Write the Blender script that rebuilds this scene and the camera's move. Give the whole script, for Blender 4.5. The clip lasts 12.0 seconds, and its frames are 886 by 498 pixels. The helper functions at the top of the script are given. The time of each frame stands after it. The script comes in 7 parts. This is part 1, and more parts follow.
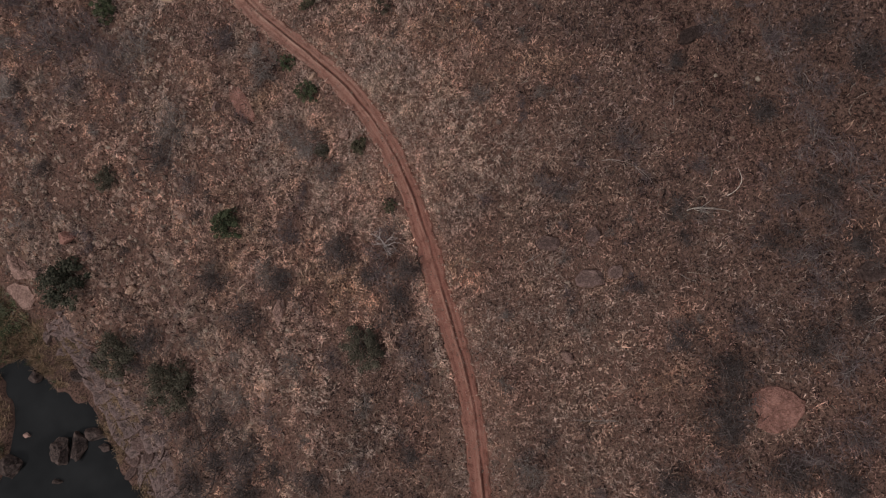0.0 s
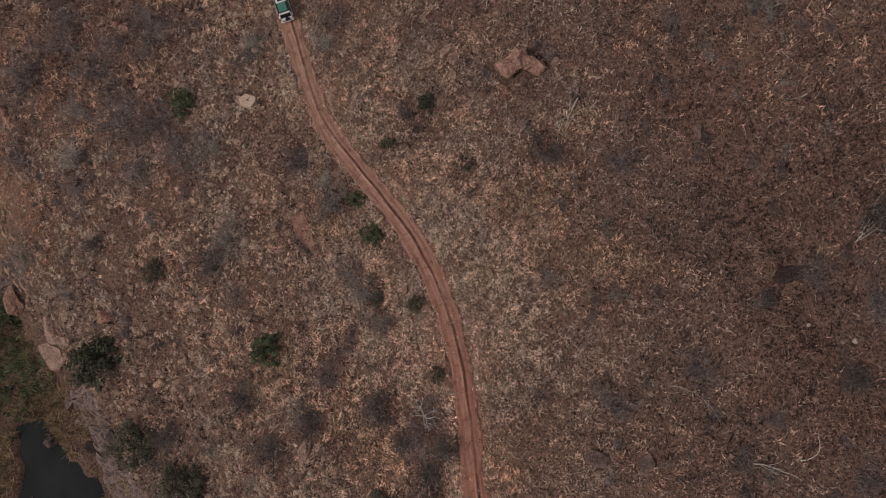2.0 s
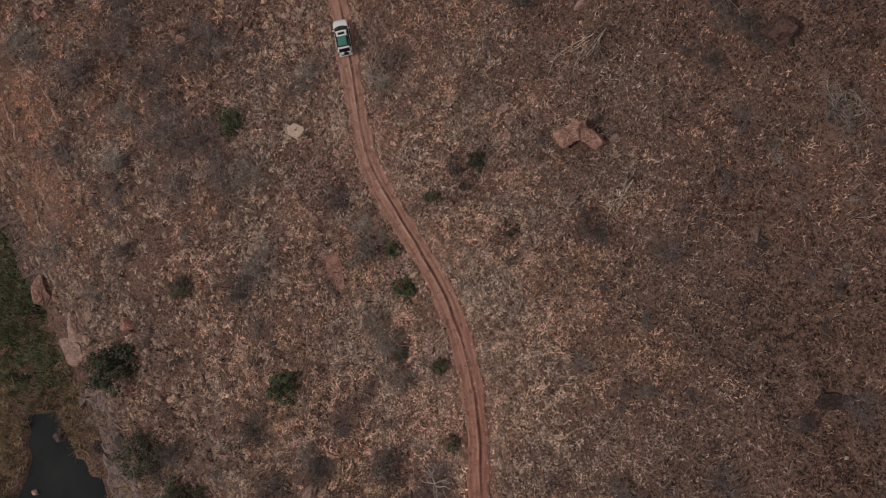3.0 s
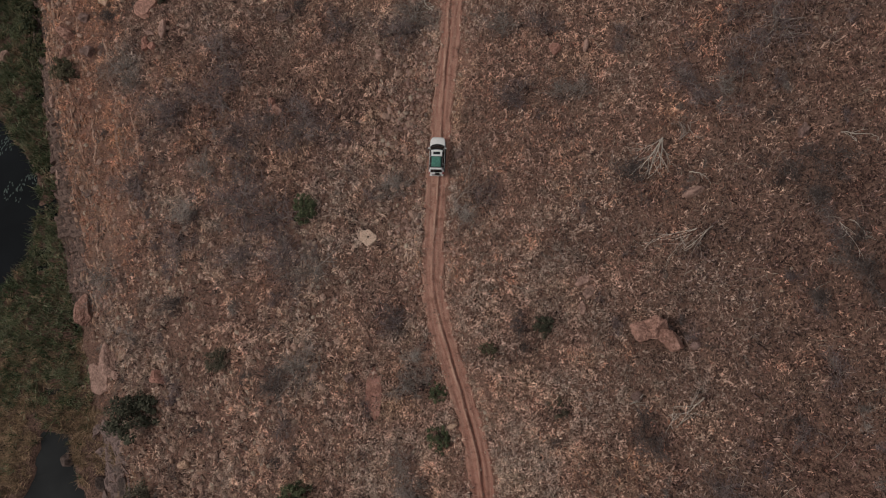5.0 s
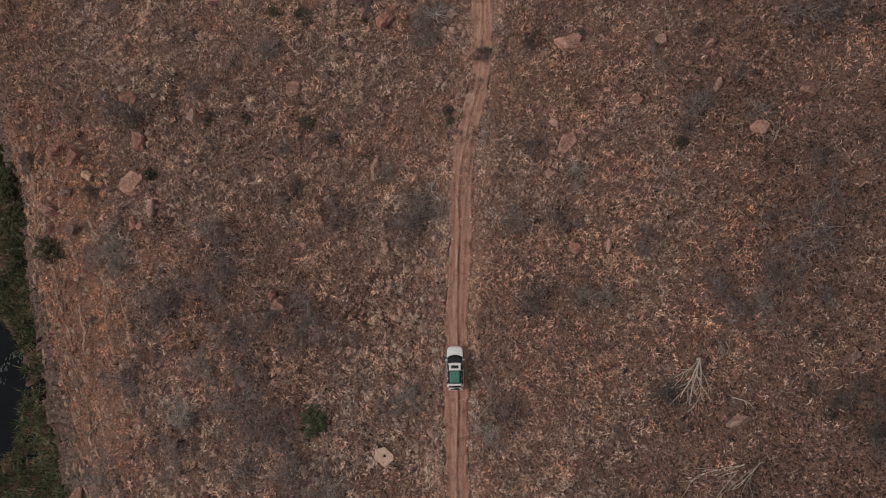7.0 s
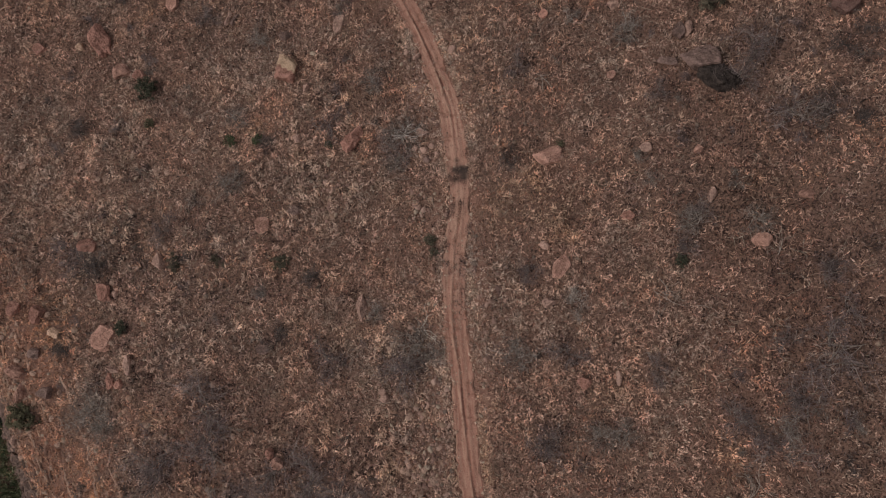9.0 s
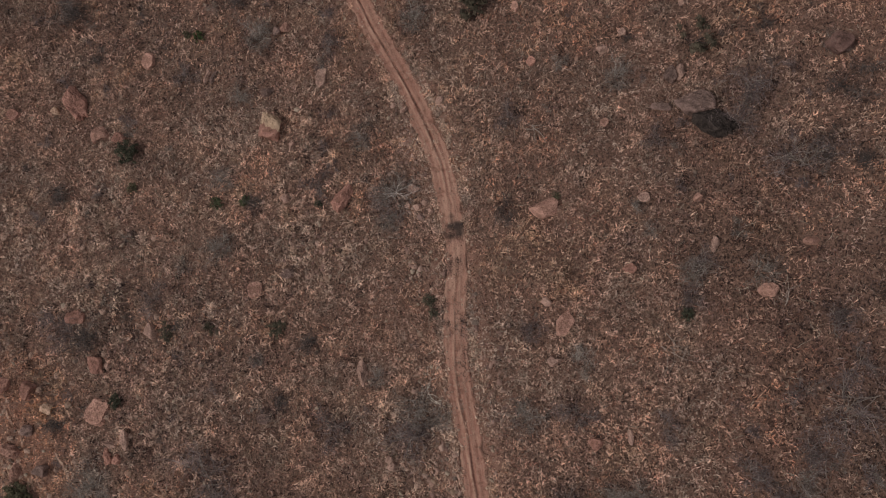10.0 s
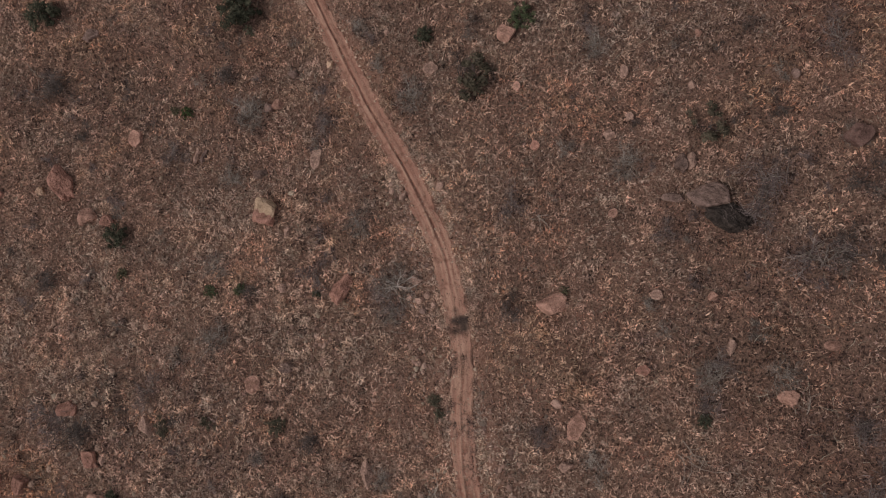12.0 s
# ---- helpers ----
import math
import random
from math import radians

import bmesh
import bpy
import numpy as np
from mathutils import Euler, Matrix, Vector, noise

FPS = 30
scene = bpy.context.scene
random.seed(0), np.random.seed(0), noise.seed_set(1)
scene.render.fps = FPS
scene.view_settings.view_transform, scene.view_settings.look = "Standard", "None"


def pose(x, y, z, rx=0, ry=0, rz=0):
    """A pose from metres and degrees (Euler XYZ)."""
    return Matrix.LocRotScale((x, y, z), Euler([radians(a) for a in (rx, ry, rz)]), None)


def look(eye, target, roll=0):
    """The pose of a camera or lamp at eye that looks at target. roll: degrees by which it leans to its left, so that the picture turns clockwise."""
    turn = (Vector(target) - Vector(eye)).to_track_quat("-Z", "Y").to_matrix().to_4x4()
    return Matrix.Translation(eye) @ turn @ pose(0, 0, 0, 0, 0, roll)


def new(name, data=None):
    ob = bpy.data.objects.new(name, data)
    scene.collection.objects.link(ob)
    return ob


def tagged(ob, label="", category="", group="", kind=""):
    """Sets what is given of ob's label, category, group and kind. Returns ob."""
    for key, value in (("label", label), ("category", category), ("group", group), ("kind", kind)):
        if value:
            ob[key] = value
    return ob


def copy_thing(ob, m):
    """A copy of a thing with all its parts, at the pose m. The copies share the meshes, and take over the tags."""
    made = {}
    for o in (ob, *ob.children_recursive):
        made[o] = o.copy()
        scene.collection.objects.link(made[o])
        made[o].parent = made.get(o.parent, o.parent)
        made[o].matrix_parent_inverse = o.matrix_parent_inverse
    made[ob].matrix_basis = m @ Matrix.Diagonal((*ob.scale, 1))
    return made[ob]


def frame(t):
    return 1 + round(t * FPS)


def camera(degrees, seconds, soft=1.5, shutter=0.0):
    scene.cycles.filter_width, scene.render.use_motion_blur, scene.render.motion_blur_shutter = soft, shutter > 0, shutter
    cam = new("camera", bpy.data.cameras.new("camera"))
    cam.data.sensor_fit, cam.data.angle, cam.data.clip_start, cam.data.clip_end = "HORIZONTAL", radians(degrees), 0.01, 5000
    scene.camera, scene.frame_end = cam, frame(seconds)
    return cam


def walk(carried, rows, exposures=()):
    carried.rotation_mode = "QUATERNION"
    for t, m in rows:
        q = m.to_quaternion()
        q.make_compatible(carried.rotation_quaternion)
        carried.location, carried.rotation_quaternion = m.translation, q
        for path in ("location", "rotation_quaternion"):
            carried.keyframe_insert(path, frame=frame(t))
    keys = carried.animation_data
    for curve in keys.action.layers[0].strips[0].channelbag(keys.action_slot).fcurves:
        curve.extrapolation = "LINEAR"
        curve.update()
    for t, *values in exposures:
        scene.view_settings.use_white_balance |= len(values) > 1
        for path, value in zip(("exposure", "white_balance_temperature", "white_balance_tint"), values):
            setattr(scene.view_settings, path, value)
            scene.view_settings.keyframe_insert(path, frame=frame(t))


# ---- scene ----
cam = camera(62.9, 12.0, soft=1.12)
METRES, EYE, TILT, LEAN, TURN = 100.0, 90.0, -2.975, -2.165, -18.3
ROWS = [
    (0.0, 0.0, 0.0, 0.0, -9.08, -73.85, 2.65),
    (0.5, -0.0009, 0.0456, 0.0031, -6.58, -73.35, 2.55),
    (1.0, -0.0042, 0.0907, 0.005, -4.3, -73.23, 2.44),
    (1.5, -0.0085, 0.1312, 0.0093, -1.96, -73.08, 2.31),
    (2.0, -0.0123, 0.1793, 0.0134, 0.99, -72.78, 2.21),
    (2.5, -0.0186, 0.2211, 0.0152, 4.64, -73.12, 2.08),
    (4.5, -0.0699, 0.3536, 0.0252, 19.24, -73.12, 1.26),
    (5.0, -0.092, 0.3945, 0.0299, 22.24, -72.27, 0.96),
    (5.5, -0.1197, 0.4438, 0.033, 23.87, -71.7, 0.79),
    (6.0, -0.146, 0.4877, 0.0358, 23.5, -71.62, 0.8),
    (6.5, -0.1738, 0.5359, 0.0402, 21.84, -71.16, 0.86),
    (7.0, -0.198, 0.5903, 0.0437, 19.35, -71.11, 1.07),
    (7.5, -0.217, 0.6389, 0.0478, 17.23, -71.32, 1.24),
    (9.5, -0.2746, 0.7864, 0.0567, 10.25, -72.84, 1.53),
    (10.0, -0.2852, 0.8209, 0.0583, 8.55, -72.99, 1.58),
    (10.5, -0.2916, 0.854, 0.0595, 7.22, -73.19, 1.64),
    (11.0, -0.2968, 0.8835, 0.0607, 6.78, -73.74, 1.67),
    (11.5, -0.3026, 0.9083, 0.0609, 6.84, -74.03, 1.66),
    (12.0, -0.3094, 0.9357, 0.061, 7.31, -73.95, 1.59),
]
walk(cam, [(t, pose(0, 0, EYE, TILT, LEAN, TURN) @ pose(METRES * x, METRES * y, METRES * z, 90 + pitch, roll, yaw)) for t, x, y, z, yaw, pitch, roll in ROWS],
     exposures=[(0.0, -0.42, 6300, 14), (1.0, -0.35, 6460, 11), (2.5, -0.32, 6500, 10), (5.5, -0.32, 6500, 10), (7.5, -0.20, 6500, 10), (10.0, -0.23, 6500, 10), (12.0, -0.18, 6500, 10)])

# ---- sky and light ----
world = bpy.data.worlds.new("overcast_sky")
scene.world = world
world.use_nodes = True
wn, wl = world.node_tree.nodes, world.node_tree.links
sky = wn.new("ShaderNodeTexSky")
sky.sky_type, sky.sun_disc = "NISHITA", False
sky.sun_elevation, sky.sun_rotation = radians(38), radians(-102)
sky.air_density, sky.dust_density, sky.ozone_density = 1.0, 4.0, 1.0
grey = wn.new("ShaderNodeHueSaturation")
grey.inputs["Saturation"].default_value = 0.22
wl.new(sky.outputs[0], grey.inputs["Color"])
cloud = wn.new("ShaderNodeMix")
cloud.data_type = "RGBA"
cloud.inputs[0].default_value, cloud.inputs[7].default_value = 0.9, (4.65, 4.62, 4.68, 1)
wl.new(grey.outputs[0], cloud.inputs[6])
wl.new(cloud.outputs[2], wn["Background"].inputs["Color"])
wn["Background"].inputs["Strength"].default_value = 0.084
sun = new("sun", bpy.data.lights.new("sun", "SUN"))
sun.data.energy, sun.data.angle, sun.data.color = 1.62, radians(11), (1.0, 0.927, 0.845)
sun.matrix_world = look((-90, -20, 72), (0, 0, 0))


# ---- materials ----
def nodes_of(name, rough=0.9, metal=0.0, spec=0.2):
    m = bpy.data.materials.new(name)
    m.use_nodes = True
    b = m.node_tree.nodes["Principled BSDF"]
    b.inputs["Roughness"].default_value, b.inputs["Metallic"].default_value = rough, metal
    b.inputs["Specular IOR Level"].default_value = spec
    return m, m.node_tree.nodes, m.node_tree.links, b


def noise_node(n, l, scale, detail=4.0, rough=0.6, where="Object"):
    tc = n.new("ShaderNodeTexCoord")
    t = n.new("ShaderNodeTexNoise")
    t.inputs["Scale"].default_value, t.inputs["Detail"].default_value, t.inputs["Roughness"].default_value = scale, detail, rough
    l.new(tc.outputs[where], t.inputs["Vector"])
    return t


def ramp(n, l, source, stops):
    r = n.new("ShaderNodeValToRGB")
    e = r.color_ramp.elements
    while len(e) < len(stops):
        e.new(0.5)
    for el, (p, col) in zip(e, stops):
        el.position, el.color = p, (*col, 1)
    l.new(source, r.inputs["Fac"])
    return r


def mix(n, l, fac, a, b, mode="MIX"):
    m = n.new("ShaderNodeMix")
    m.data_type, m.blend_type = "RGBA", mode
    for sock, value in ((m.inputs[0], fac), (m.inputs[6], a), (m.inputs[7], b)):
        if hasattr(value, "node"):
            l.new(value, sock)
        else:
            sock.default_value = value if isinstance(value, float) else (*value, 1)
    return m.outputs[2]


def bump(n, l, b, height, strength, distance):
    k = n.new("ShaderNodeBump")
    k.inputs["Strength"].default_value, k.inputs["Distance"].default_value = strength, distance
    l.new(height, k.inputs["Height"])
    l.new(k.outputs[0], b.inputs["Normal"])


def plain(name, col, rough=0.5, metal=0.0, spec=0.4, vary=0.12, scale=3.0):
    m, n, l, b = nodes_of(name, rough, metal, spec)
    t = noise_node(n, l, scale)
    lo, hi = [c * (1 - vary) for c in col], [min(1, c * (1 + vary)) for c in col]
    l.new(ramp(n, l, t.outputs["Fac"], [(0.35, lo), (0.65, hi)]).outputs[0], b.inputs["Base Color"])
    return m


def paler(col, k):
    k = min(k, 0.78 / max(col))
    return [c * k for c in col]


def rock_material(name, a, b2, lichen, vary=0.2):
    m, n, l, b = nodes_of(name, 0.92, 0, 0.15)
    big, fine = noise_node(n, l, 1.1, 5), noise_node(n, l, 9.0, 6, 0.7)
    base = ramp(n, l, big.outputs["Fac"], [(0.36, [c * 0.78 for c in a]), (0.5, a), (0.64, [c * 1.08 for c in b2])]).outputs[0]
    spots = ramp(n, l, fine.outputs["Fac"], [(0.56, (0, 0, 0)), (0.66, (1, 1, 1))]).outputs[0]
    base = mix(n, l, spots, base, lichen)
    stain = noise_node(n, l, 3.2, 6, 0.75)
    base = mix(n, l, ramp(n, l, stain.outputs["Fac"], [(0.33, (0.55, 0.55, 0.55)), (0.43, (0, 0, 0))]).outputs[0], base, [c * 0.42 for c in a])
    base = mix(n, l, ramp(n, l, stain.outputs["Fac"], [(0.50, (0, 0, 0)), (0.62, (0.75, 0.75, 0.75))]).outputs[0], base, paler(b2, 1.35))
    # convex edges painted paler, standing in for light on the rock's facets
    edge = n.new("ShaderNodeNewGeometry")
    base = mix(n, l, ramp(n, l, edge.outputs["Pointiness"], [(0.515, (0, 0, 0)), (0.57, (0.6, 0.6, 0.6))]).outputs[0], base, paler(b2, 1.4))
    info = n.new("ShaderNodeObjectInfo")
    shade = n.new("ShaderNodeMapRange")
    shade.inputs[3].default_value, shade.inputs[4].default_value = 1 - vary, 1 + vary
    l.new(info.outputs["Random"], shade.inputs[0])
    base = mix(n, l, 1.0, base, shade.outputs[0], "MULTIPLY")
    l.new(base, b.inputs["Base Color"])
    bump(n, l, b, stain.outputs["Fac"], 1.0, 0.3)
    return m


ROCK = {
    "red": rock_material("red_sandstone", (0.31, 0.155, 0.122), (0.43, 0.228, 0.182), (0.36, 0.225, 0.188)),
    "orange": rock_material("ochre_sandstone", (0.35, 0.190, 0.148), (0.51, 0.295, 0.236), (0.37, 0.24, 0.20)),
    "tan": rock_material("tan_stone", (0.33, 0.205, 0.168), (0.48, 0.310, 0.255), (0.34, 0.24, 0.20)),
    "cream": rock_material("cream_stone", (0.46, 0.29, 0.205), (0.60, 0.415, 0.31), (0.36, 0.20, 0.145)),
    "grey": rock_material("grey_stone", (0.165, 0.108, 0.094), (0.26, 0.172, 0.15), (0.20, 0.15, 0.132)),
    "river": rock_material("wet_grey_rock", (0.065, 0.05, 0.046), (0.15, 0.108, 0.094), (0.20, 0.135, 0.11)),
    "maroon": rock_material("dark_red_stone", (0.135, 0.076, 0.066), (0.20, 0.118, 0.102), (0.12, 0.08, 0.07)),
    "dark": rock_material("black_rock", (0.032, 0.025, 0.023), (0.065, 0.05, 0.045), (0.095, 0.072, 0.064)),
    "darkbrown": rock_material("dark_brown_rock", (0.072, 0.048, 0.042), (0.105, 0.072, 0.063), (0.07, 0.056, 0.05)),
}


def ground_material():
    m, n, l, b = nodes_of("dry_soil_and_litter", 0.97, 0, 0.1)
    wide, mid, fine = noise_node(n, l, 0.05, 3), noise_node(n, l, 0.5, 5), noise_node(n, l, 5.0, 6, 0.75)
    soil = ramp(n, l, wide.outputs["Fac"], [(0.36, (0.105, 0.062, 0.050)), (0.5, (0.14, 0.079, 0.062)), (0.66, (0.175, 0.092, 0.070))]).outputs[0]
    soil = mix(n, l, ramp(n, l, mid.outputs["Fac"], [(0.4, (0, 0, 0)), (0.7, (1, 1, 1))]).outputs[0], soil, (0.115, 0.073, 0.058))
    soil = mix(n, l, ramp(n, l, fine.outputs["Fac"], [(0.5, (0, 0, 0)), (0.62, (1, 1, 1))]).outputs[0], soil, (0.055, 0.035, 0.03))
    crumbs, chips = noise_node(n, l, 3.4, 7, 0.8), noise_node(n, l, 7.5, 4, 0.7)
    soil = mix(n, l, ramp(n, l, crumbs.outputs["Fac"], [(0.49, (0, 0, 0)), (0.56, (1, 1, 1))]).outputs[0], soil, (0.205, 0.127, 0.098))
    soil = mix(n, l, ramp(n, l, chips.outputs["Fac"], [(0.53, (0, 0, 0)), (0.60, (1, 1, 1))]).outputs[0], soil, (0.24, 0.149, 0.118))
    soil = mix(n, l, ramp(n, l, crumbs.outputs["Fac"], [(0.40, (1, 1, 1)), (0.47, (0, 0, 0))]).outputs[0], soil, (0.025, 0.017, 0.015))
    verge = n.new("ShaderNodeAttribute")
    verge.attribute_name = "bared"
    dirt = ramp(n, l, fine.outputs["Fac"], [(0.35, (0.225, 0.115, 0.088)), (0.65, (0.345, 0.192, 0.147))]).outputs[0]
    dirt = mix(n, l, ramp(n, l, crumbs.outputs["Fac"], [(0.36, (1, 1, 1)), (0.46, (0, 0, 0))]).outputs[0], dirt, (0.07, 0.04, 0.033))
    dirt = mix(n, l, ramp(n, l, chips.outputs["Fac"], [(0.54, (0, 0, 0)), (0.62, (1, 1, 1))]).outputs[0], dirt, (0.40, 0.255, 0.205))
    soil = mix(n, l, verge.outputs["Fac"], soil, dirt)
    # bare rock where the bank is steep
    geo = n.new("ShaderNodeNewGeometry")
    sep = n.new("ShaderNodeSeparateXYZ")
    l.new(geo.outputs["Normal"], sep.inputs[0])
    steep = ramp(n, l, sep.outputs["Z"], [(0.66, (1, 1, 1)), (0.80, (0, 0, 0))]).outputs[0]
    rock = ramp(n, l, mid.outputs["Fac"], [(0.3, (0.10, 0.073, 0.065)), (0.55, (0.19, 0.118, 0.09)), (0.75, (0.27, 0.175, 0.135))]).outputs[0]
    l.new(mix(n, l, steep, soil, rock), b.inputs["Base Color"])
    bump(n, l, b, fine.outputs["Fac"], 0.8, 0.15)
    return m


def track_material():
    m, n, l, b = nodes_of("red_dirt_track", 0.95, 0, 0.12)
    wide, mid, fine = noise_node(n, l, 0.25, 4), noise_node(n, l, 1.3, 6, 0.7), noise_node(n, l, 9.0, 5, 0.7)
    c = ramp(n, l, wide.outputs["Fac"], [(0.35, (0.25, 0.122, 0.09)), (0.65, (0.31, 0.158, 0.118))]).outputs[0]
    rut = n.new("ShaderNodeAttribute")
    rut.attribute_name = "worn_shade"
    across, along = n.new("ShaderNodeAttribute"), n.new("ShaderNodeAttribute")
    across.attribute_name, along.attribute_name = "across", "along"
    lane = n.new("ShaderNodeCombineXYZ")
    l.new(across.outputs["Fac"], lane.inputs[0])
    l.new(along.outputs["Fac"], lane.inputs[1])
    streak = n.new("ShaderNodeTexNoise")
    streak.inputs["Scale"].default_value, streak.inputs["Detail"].default_value = 4.2, 5.0
    l.new(lane.outputs[0], streak.inputs["Vector"])
    s = n.new("ShaderNodeMath")
    s.operation = "MULTIPLY_ADD"
    l.new(streak.outputs["Fac"], s.inputs[0])
    s.inputs[1].default_value = 1.3
    s.inputs[2].default_value = -0.68
    t = n.new("ShaderNodeMath")
    t.operation = "ADD"
    l.new(s.outputs[0], t.inputs[0])
    l.new(rut.outputs["Fac"], t.inputs[1])
    # the dark end carries the rut's shade as colour, with its compacted clay
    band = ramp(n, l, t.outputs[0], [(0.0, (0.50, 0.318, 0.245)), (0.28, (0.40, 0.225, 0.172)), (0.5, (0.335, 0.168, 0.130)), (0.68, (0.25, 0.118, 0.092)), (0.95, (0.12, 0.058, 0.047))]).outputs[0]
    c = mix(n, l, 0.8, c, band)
    c = mix(n, l, ramp(n, l, fine.outputs["Fac"], [(0.56, (0, 0, 0)), (0.66, (1, 1, 1))]).outputs[0], c, (0.43, 0.265, 0.20))
    c = mix(n, l, ramp(n, l, fine.outputs["Fac"], [(0.30, (1, 1, 1)), (0.40, (0, 0, 0))]).outputs[0], c, (0.16, 0.085, 0.065))
    c = mix(n, l, ramp(n, l, mid.outputs["Fac"], [(0.36, (0.7, 0.7, 0.7)), (0.47, (0, 0, 0))]).outputs[0], c, (0.185, 0.088, 0.066))
    c = mix(n, l, ramp(n, l, mid.outputs["Fac"], [(0.55, (0, 0, 0)), (0.68, (0.6, 0.6, 0.6))]).outputs[0], c, (0.42, 0.25, 0.195))
    clay = n.new("ShaderNodeMapRange")
    clay.inputs[1].default_value, clay.inputs[2].default_value = 1.5, 4.6
    l.new(along.outputs["Fac"], clay.inputs[0])
    c = mix(n, l, 1.0, c, mix(n, l, clay.outputs[0], (0.97, 0.84, 0.83), (1.10, 1.10, 1.10)), "MULTIPLY")
    wet = n.new("ShaderNodeAttribute")
    wet.attribute_name = "damp"
    c = mix(n, l, wet.outputs["Fac"], c, ramp(n, l, mid.outputs["Fac"], [(0.35, (0.045, 0.033, 0.03)), (0.65, (0.10, 0.068, 0.058))]).outputs[0])
    l.new(c, b.inputs["Base Color"])
    bump(n, l, b, mid.outputs["Fac"], 1.0, 0.15)
    return m


def strand_material(name, cols, patch_scale=0.09, spread=0.55, tuft_scale=0.9, low=0.75, high=1.25, tufted=False):
    """Dry strands: every strand its own shade, with drifts of colour some metres wide. tufted: each tuft has a shade, and stands of grass lean to pink, ochre or grey."""
    m, n, l, b = nodes_of(name, 0.9, 0, 0.15)
    geo = n.new("ShaderNodeNewGeometry")
    drift, small = noise_node(n, l, patch_scale, 4, 0.65), noise_node(n, l, tuft_scale, 3)
    s = n.new("ShaderNodeMath")
    s.operation = "MULTIPLY_ADD"
    l.new(geo.outputs["Random Per Island"], s.inputs[0])
    s.inputs[1].default_value = spread
    add = n.new("ShaderNodeMath")
    add.operation = "MULTIPLY_ADD"
    l.new(drift.outputs["Fac"], add.inputs[0])
    add.inputs[1].default_value = 1.5
    add.inputs[2].default_value = -0.25 - spread / 2
    l.new(add.outputs[0], s.inputs[2])
    col = ramp(n, l, s.outputs[0], cols).outputs[0]
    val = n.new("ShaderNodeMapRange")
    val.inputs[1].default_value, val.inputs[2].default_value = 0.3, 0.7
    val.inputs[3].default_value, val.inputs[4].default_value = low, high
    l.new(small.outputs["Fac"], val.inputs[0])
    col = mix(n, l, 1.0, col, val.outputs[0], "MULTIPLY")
    if tufted:
        tuft = n.new("ShaderNodeAttribute")
        tuft.attribute_name = "tuft"
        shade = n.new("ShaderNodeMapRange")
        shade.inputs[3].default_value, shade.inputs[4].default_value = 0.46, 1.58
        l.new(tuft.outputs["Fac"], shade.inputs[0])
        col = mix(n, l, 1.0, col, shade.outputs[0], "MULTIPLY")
        stand_of, age = noise_node(n, l, 0.085, 4, 0.6), noise_node(n, l, 0.3, 2, 0.5)
        warm = ramp(n, l, stand_of.outputs["Fac"], [(0.36, (0.95, 1.0, 1.02)), (0.47, (1, 1, 1)), (0.55, (1.07, 0.975, 0.96)), (0.66, (1.06, 1.0, 0.91))]).outputs[0]
        faded = ramp(n, l, age.outputs["Fac"], [(0.36, (0.82, 0.84, 0.86)), (0.5, (1, 1, 1)), (0.64, (1.16, 1.12, 1.06))]).outputs[0]
        wide = noise_node(n, l, 0.055, 3, 0.55)
        worn_shade = ramp(n, l, wide.outputs["Fac"], [(0.35, (0.84, 0.83, 0.83)), (0.5, (1, 1, 1)), (0.65, (1.12, 1.10, 1.08))]).outputs[0]
        col = mix(n, l, 1.0, mix(n, l, 1.0, mix(n, l, 1.0, col, warm, "MULTIPLY"), faded, "MULTIPLY"), worn_shade, "MULTIPLY")
    l.new(col, b.inputs["Base Color"])
    return m


SOIL, TRACK = ground_material(), track_material()
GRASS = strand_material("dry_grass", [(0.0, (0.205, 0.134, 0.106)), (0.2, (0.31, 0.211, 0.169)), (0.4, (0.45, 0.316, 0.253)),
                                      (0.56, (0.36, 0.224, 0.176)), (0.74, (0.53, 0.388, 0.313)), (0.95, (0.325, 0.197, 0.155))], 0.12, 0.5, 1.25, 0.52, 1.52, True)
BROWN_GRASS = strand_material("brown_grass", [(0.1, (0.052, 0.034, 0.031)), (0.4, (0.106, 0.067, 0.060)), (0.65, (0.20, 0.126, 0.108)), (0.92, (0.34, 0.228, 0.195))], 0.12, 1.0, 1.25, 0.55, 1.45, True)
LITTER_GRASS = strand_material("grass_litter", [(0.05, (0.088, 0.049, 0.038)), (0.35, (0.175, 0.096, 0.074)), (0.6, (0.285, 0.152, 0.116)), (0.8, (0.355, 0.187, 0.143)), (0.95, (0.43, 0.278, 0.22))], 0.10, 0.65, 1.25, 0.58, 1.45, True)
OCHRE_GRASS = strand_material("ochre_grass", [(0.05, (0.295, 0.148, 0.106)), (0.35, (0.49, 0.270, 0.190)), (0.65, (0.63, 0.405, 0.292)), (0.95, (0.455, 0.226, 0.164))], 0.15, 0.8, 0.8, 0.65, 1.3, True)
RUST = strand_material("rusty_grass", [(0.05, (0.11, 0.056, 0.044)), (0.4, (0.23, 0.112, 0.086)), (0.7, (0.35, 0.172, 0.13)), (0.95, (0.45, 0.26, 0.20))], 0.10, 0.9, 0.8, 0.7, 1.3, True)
REED = strand_material("green_brown_reeds", [(0.1, (0.045, 0.066, 0.036)), (0.4, (0.105, 0.135, 0.07)), (0.65, (0.19, 0.20, 0.105)), (0.92, (0.33, 0.33, 0.22))], 0.12, 1.1, 0.8, 0.55, 1.4)
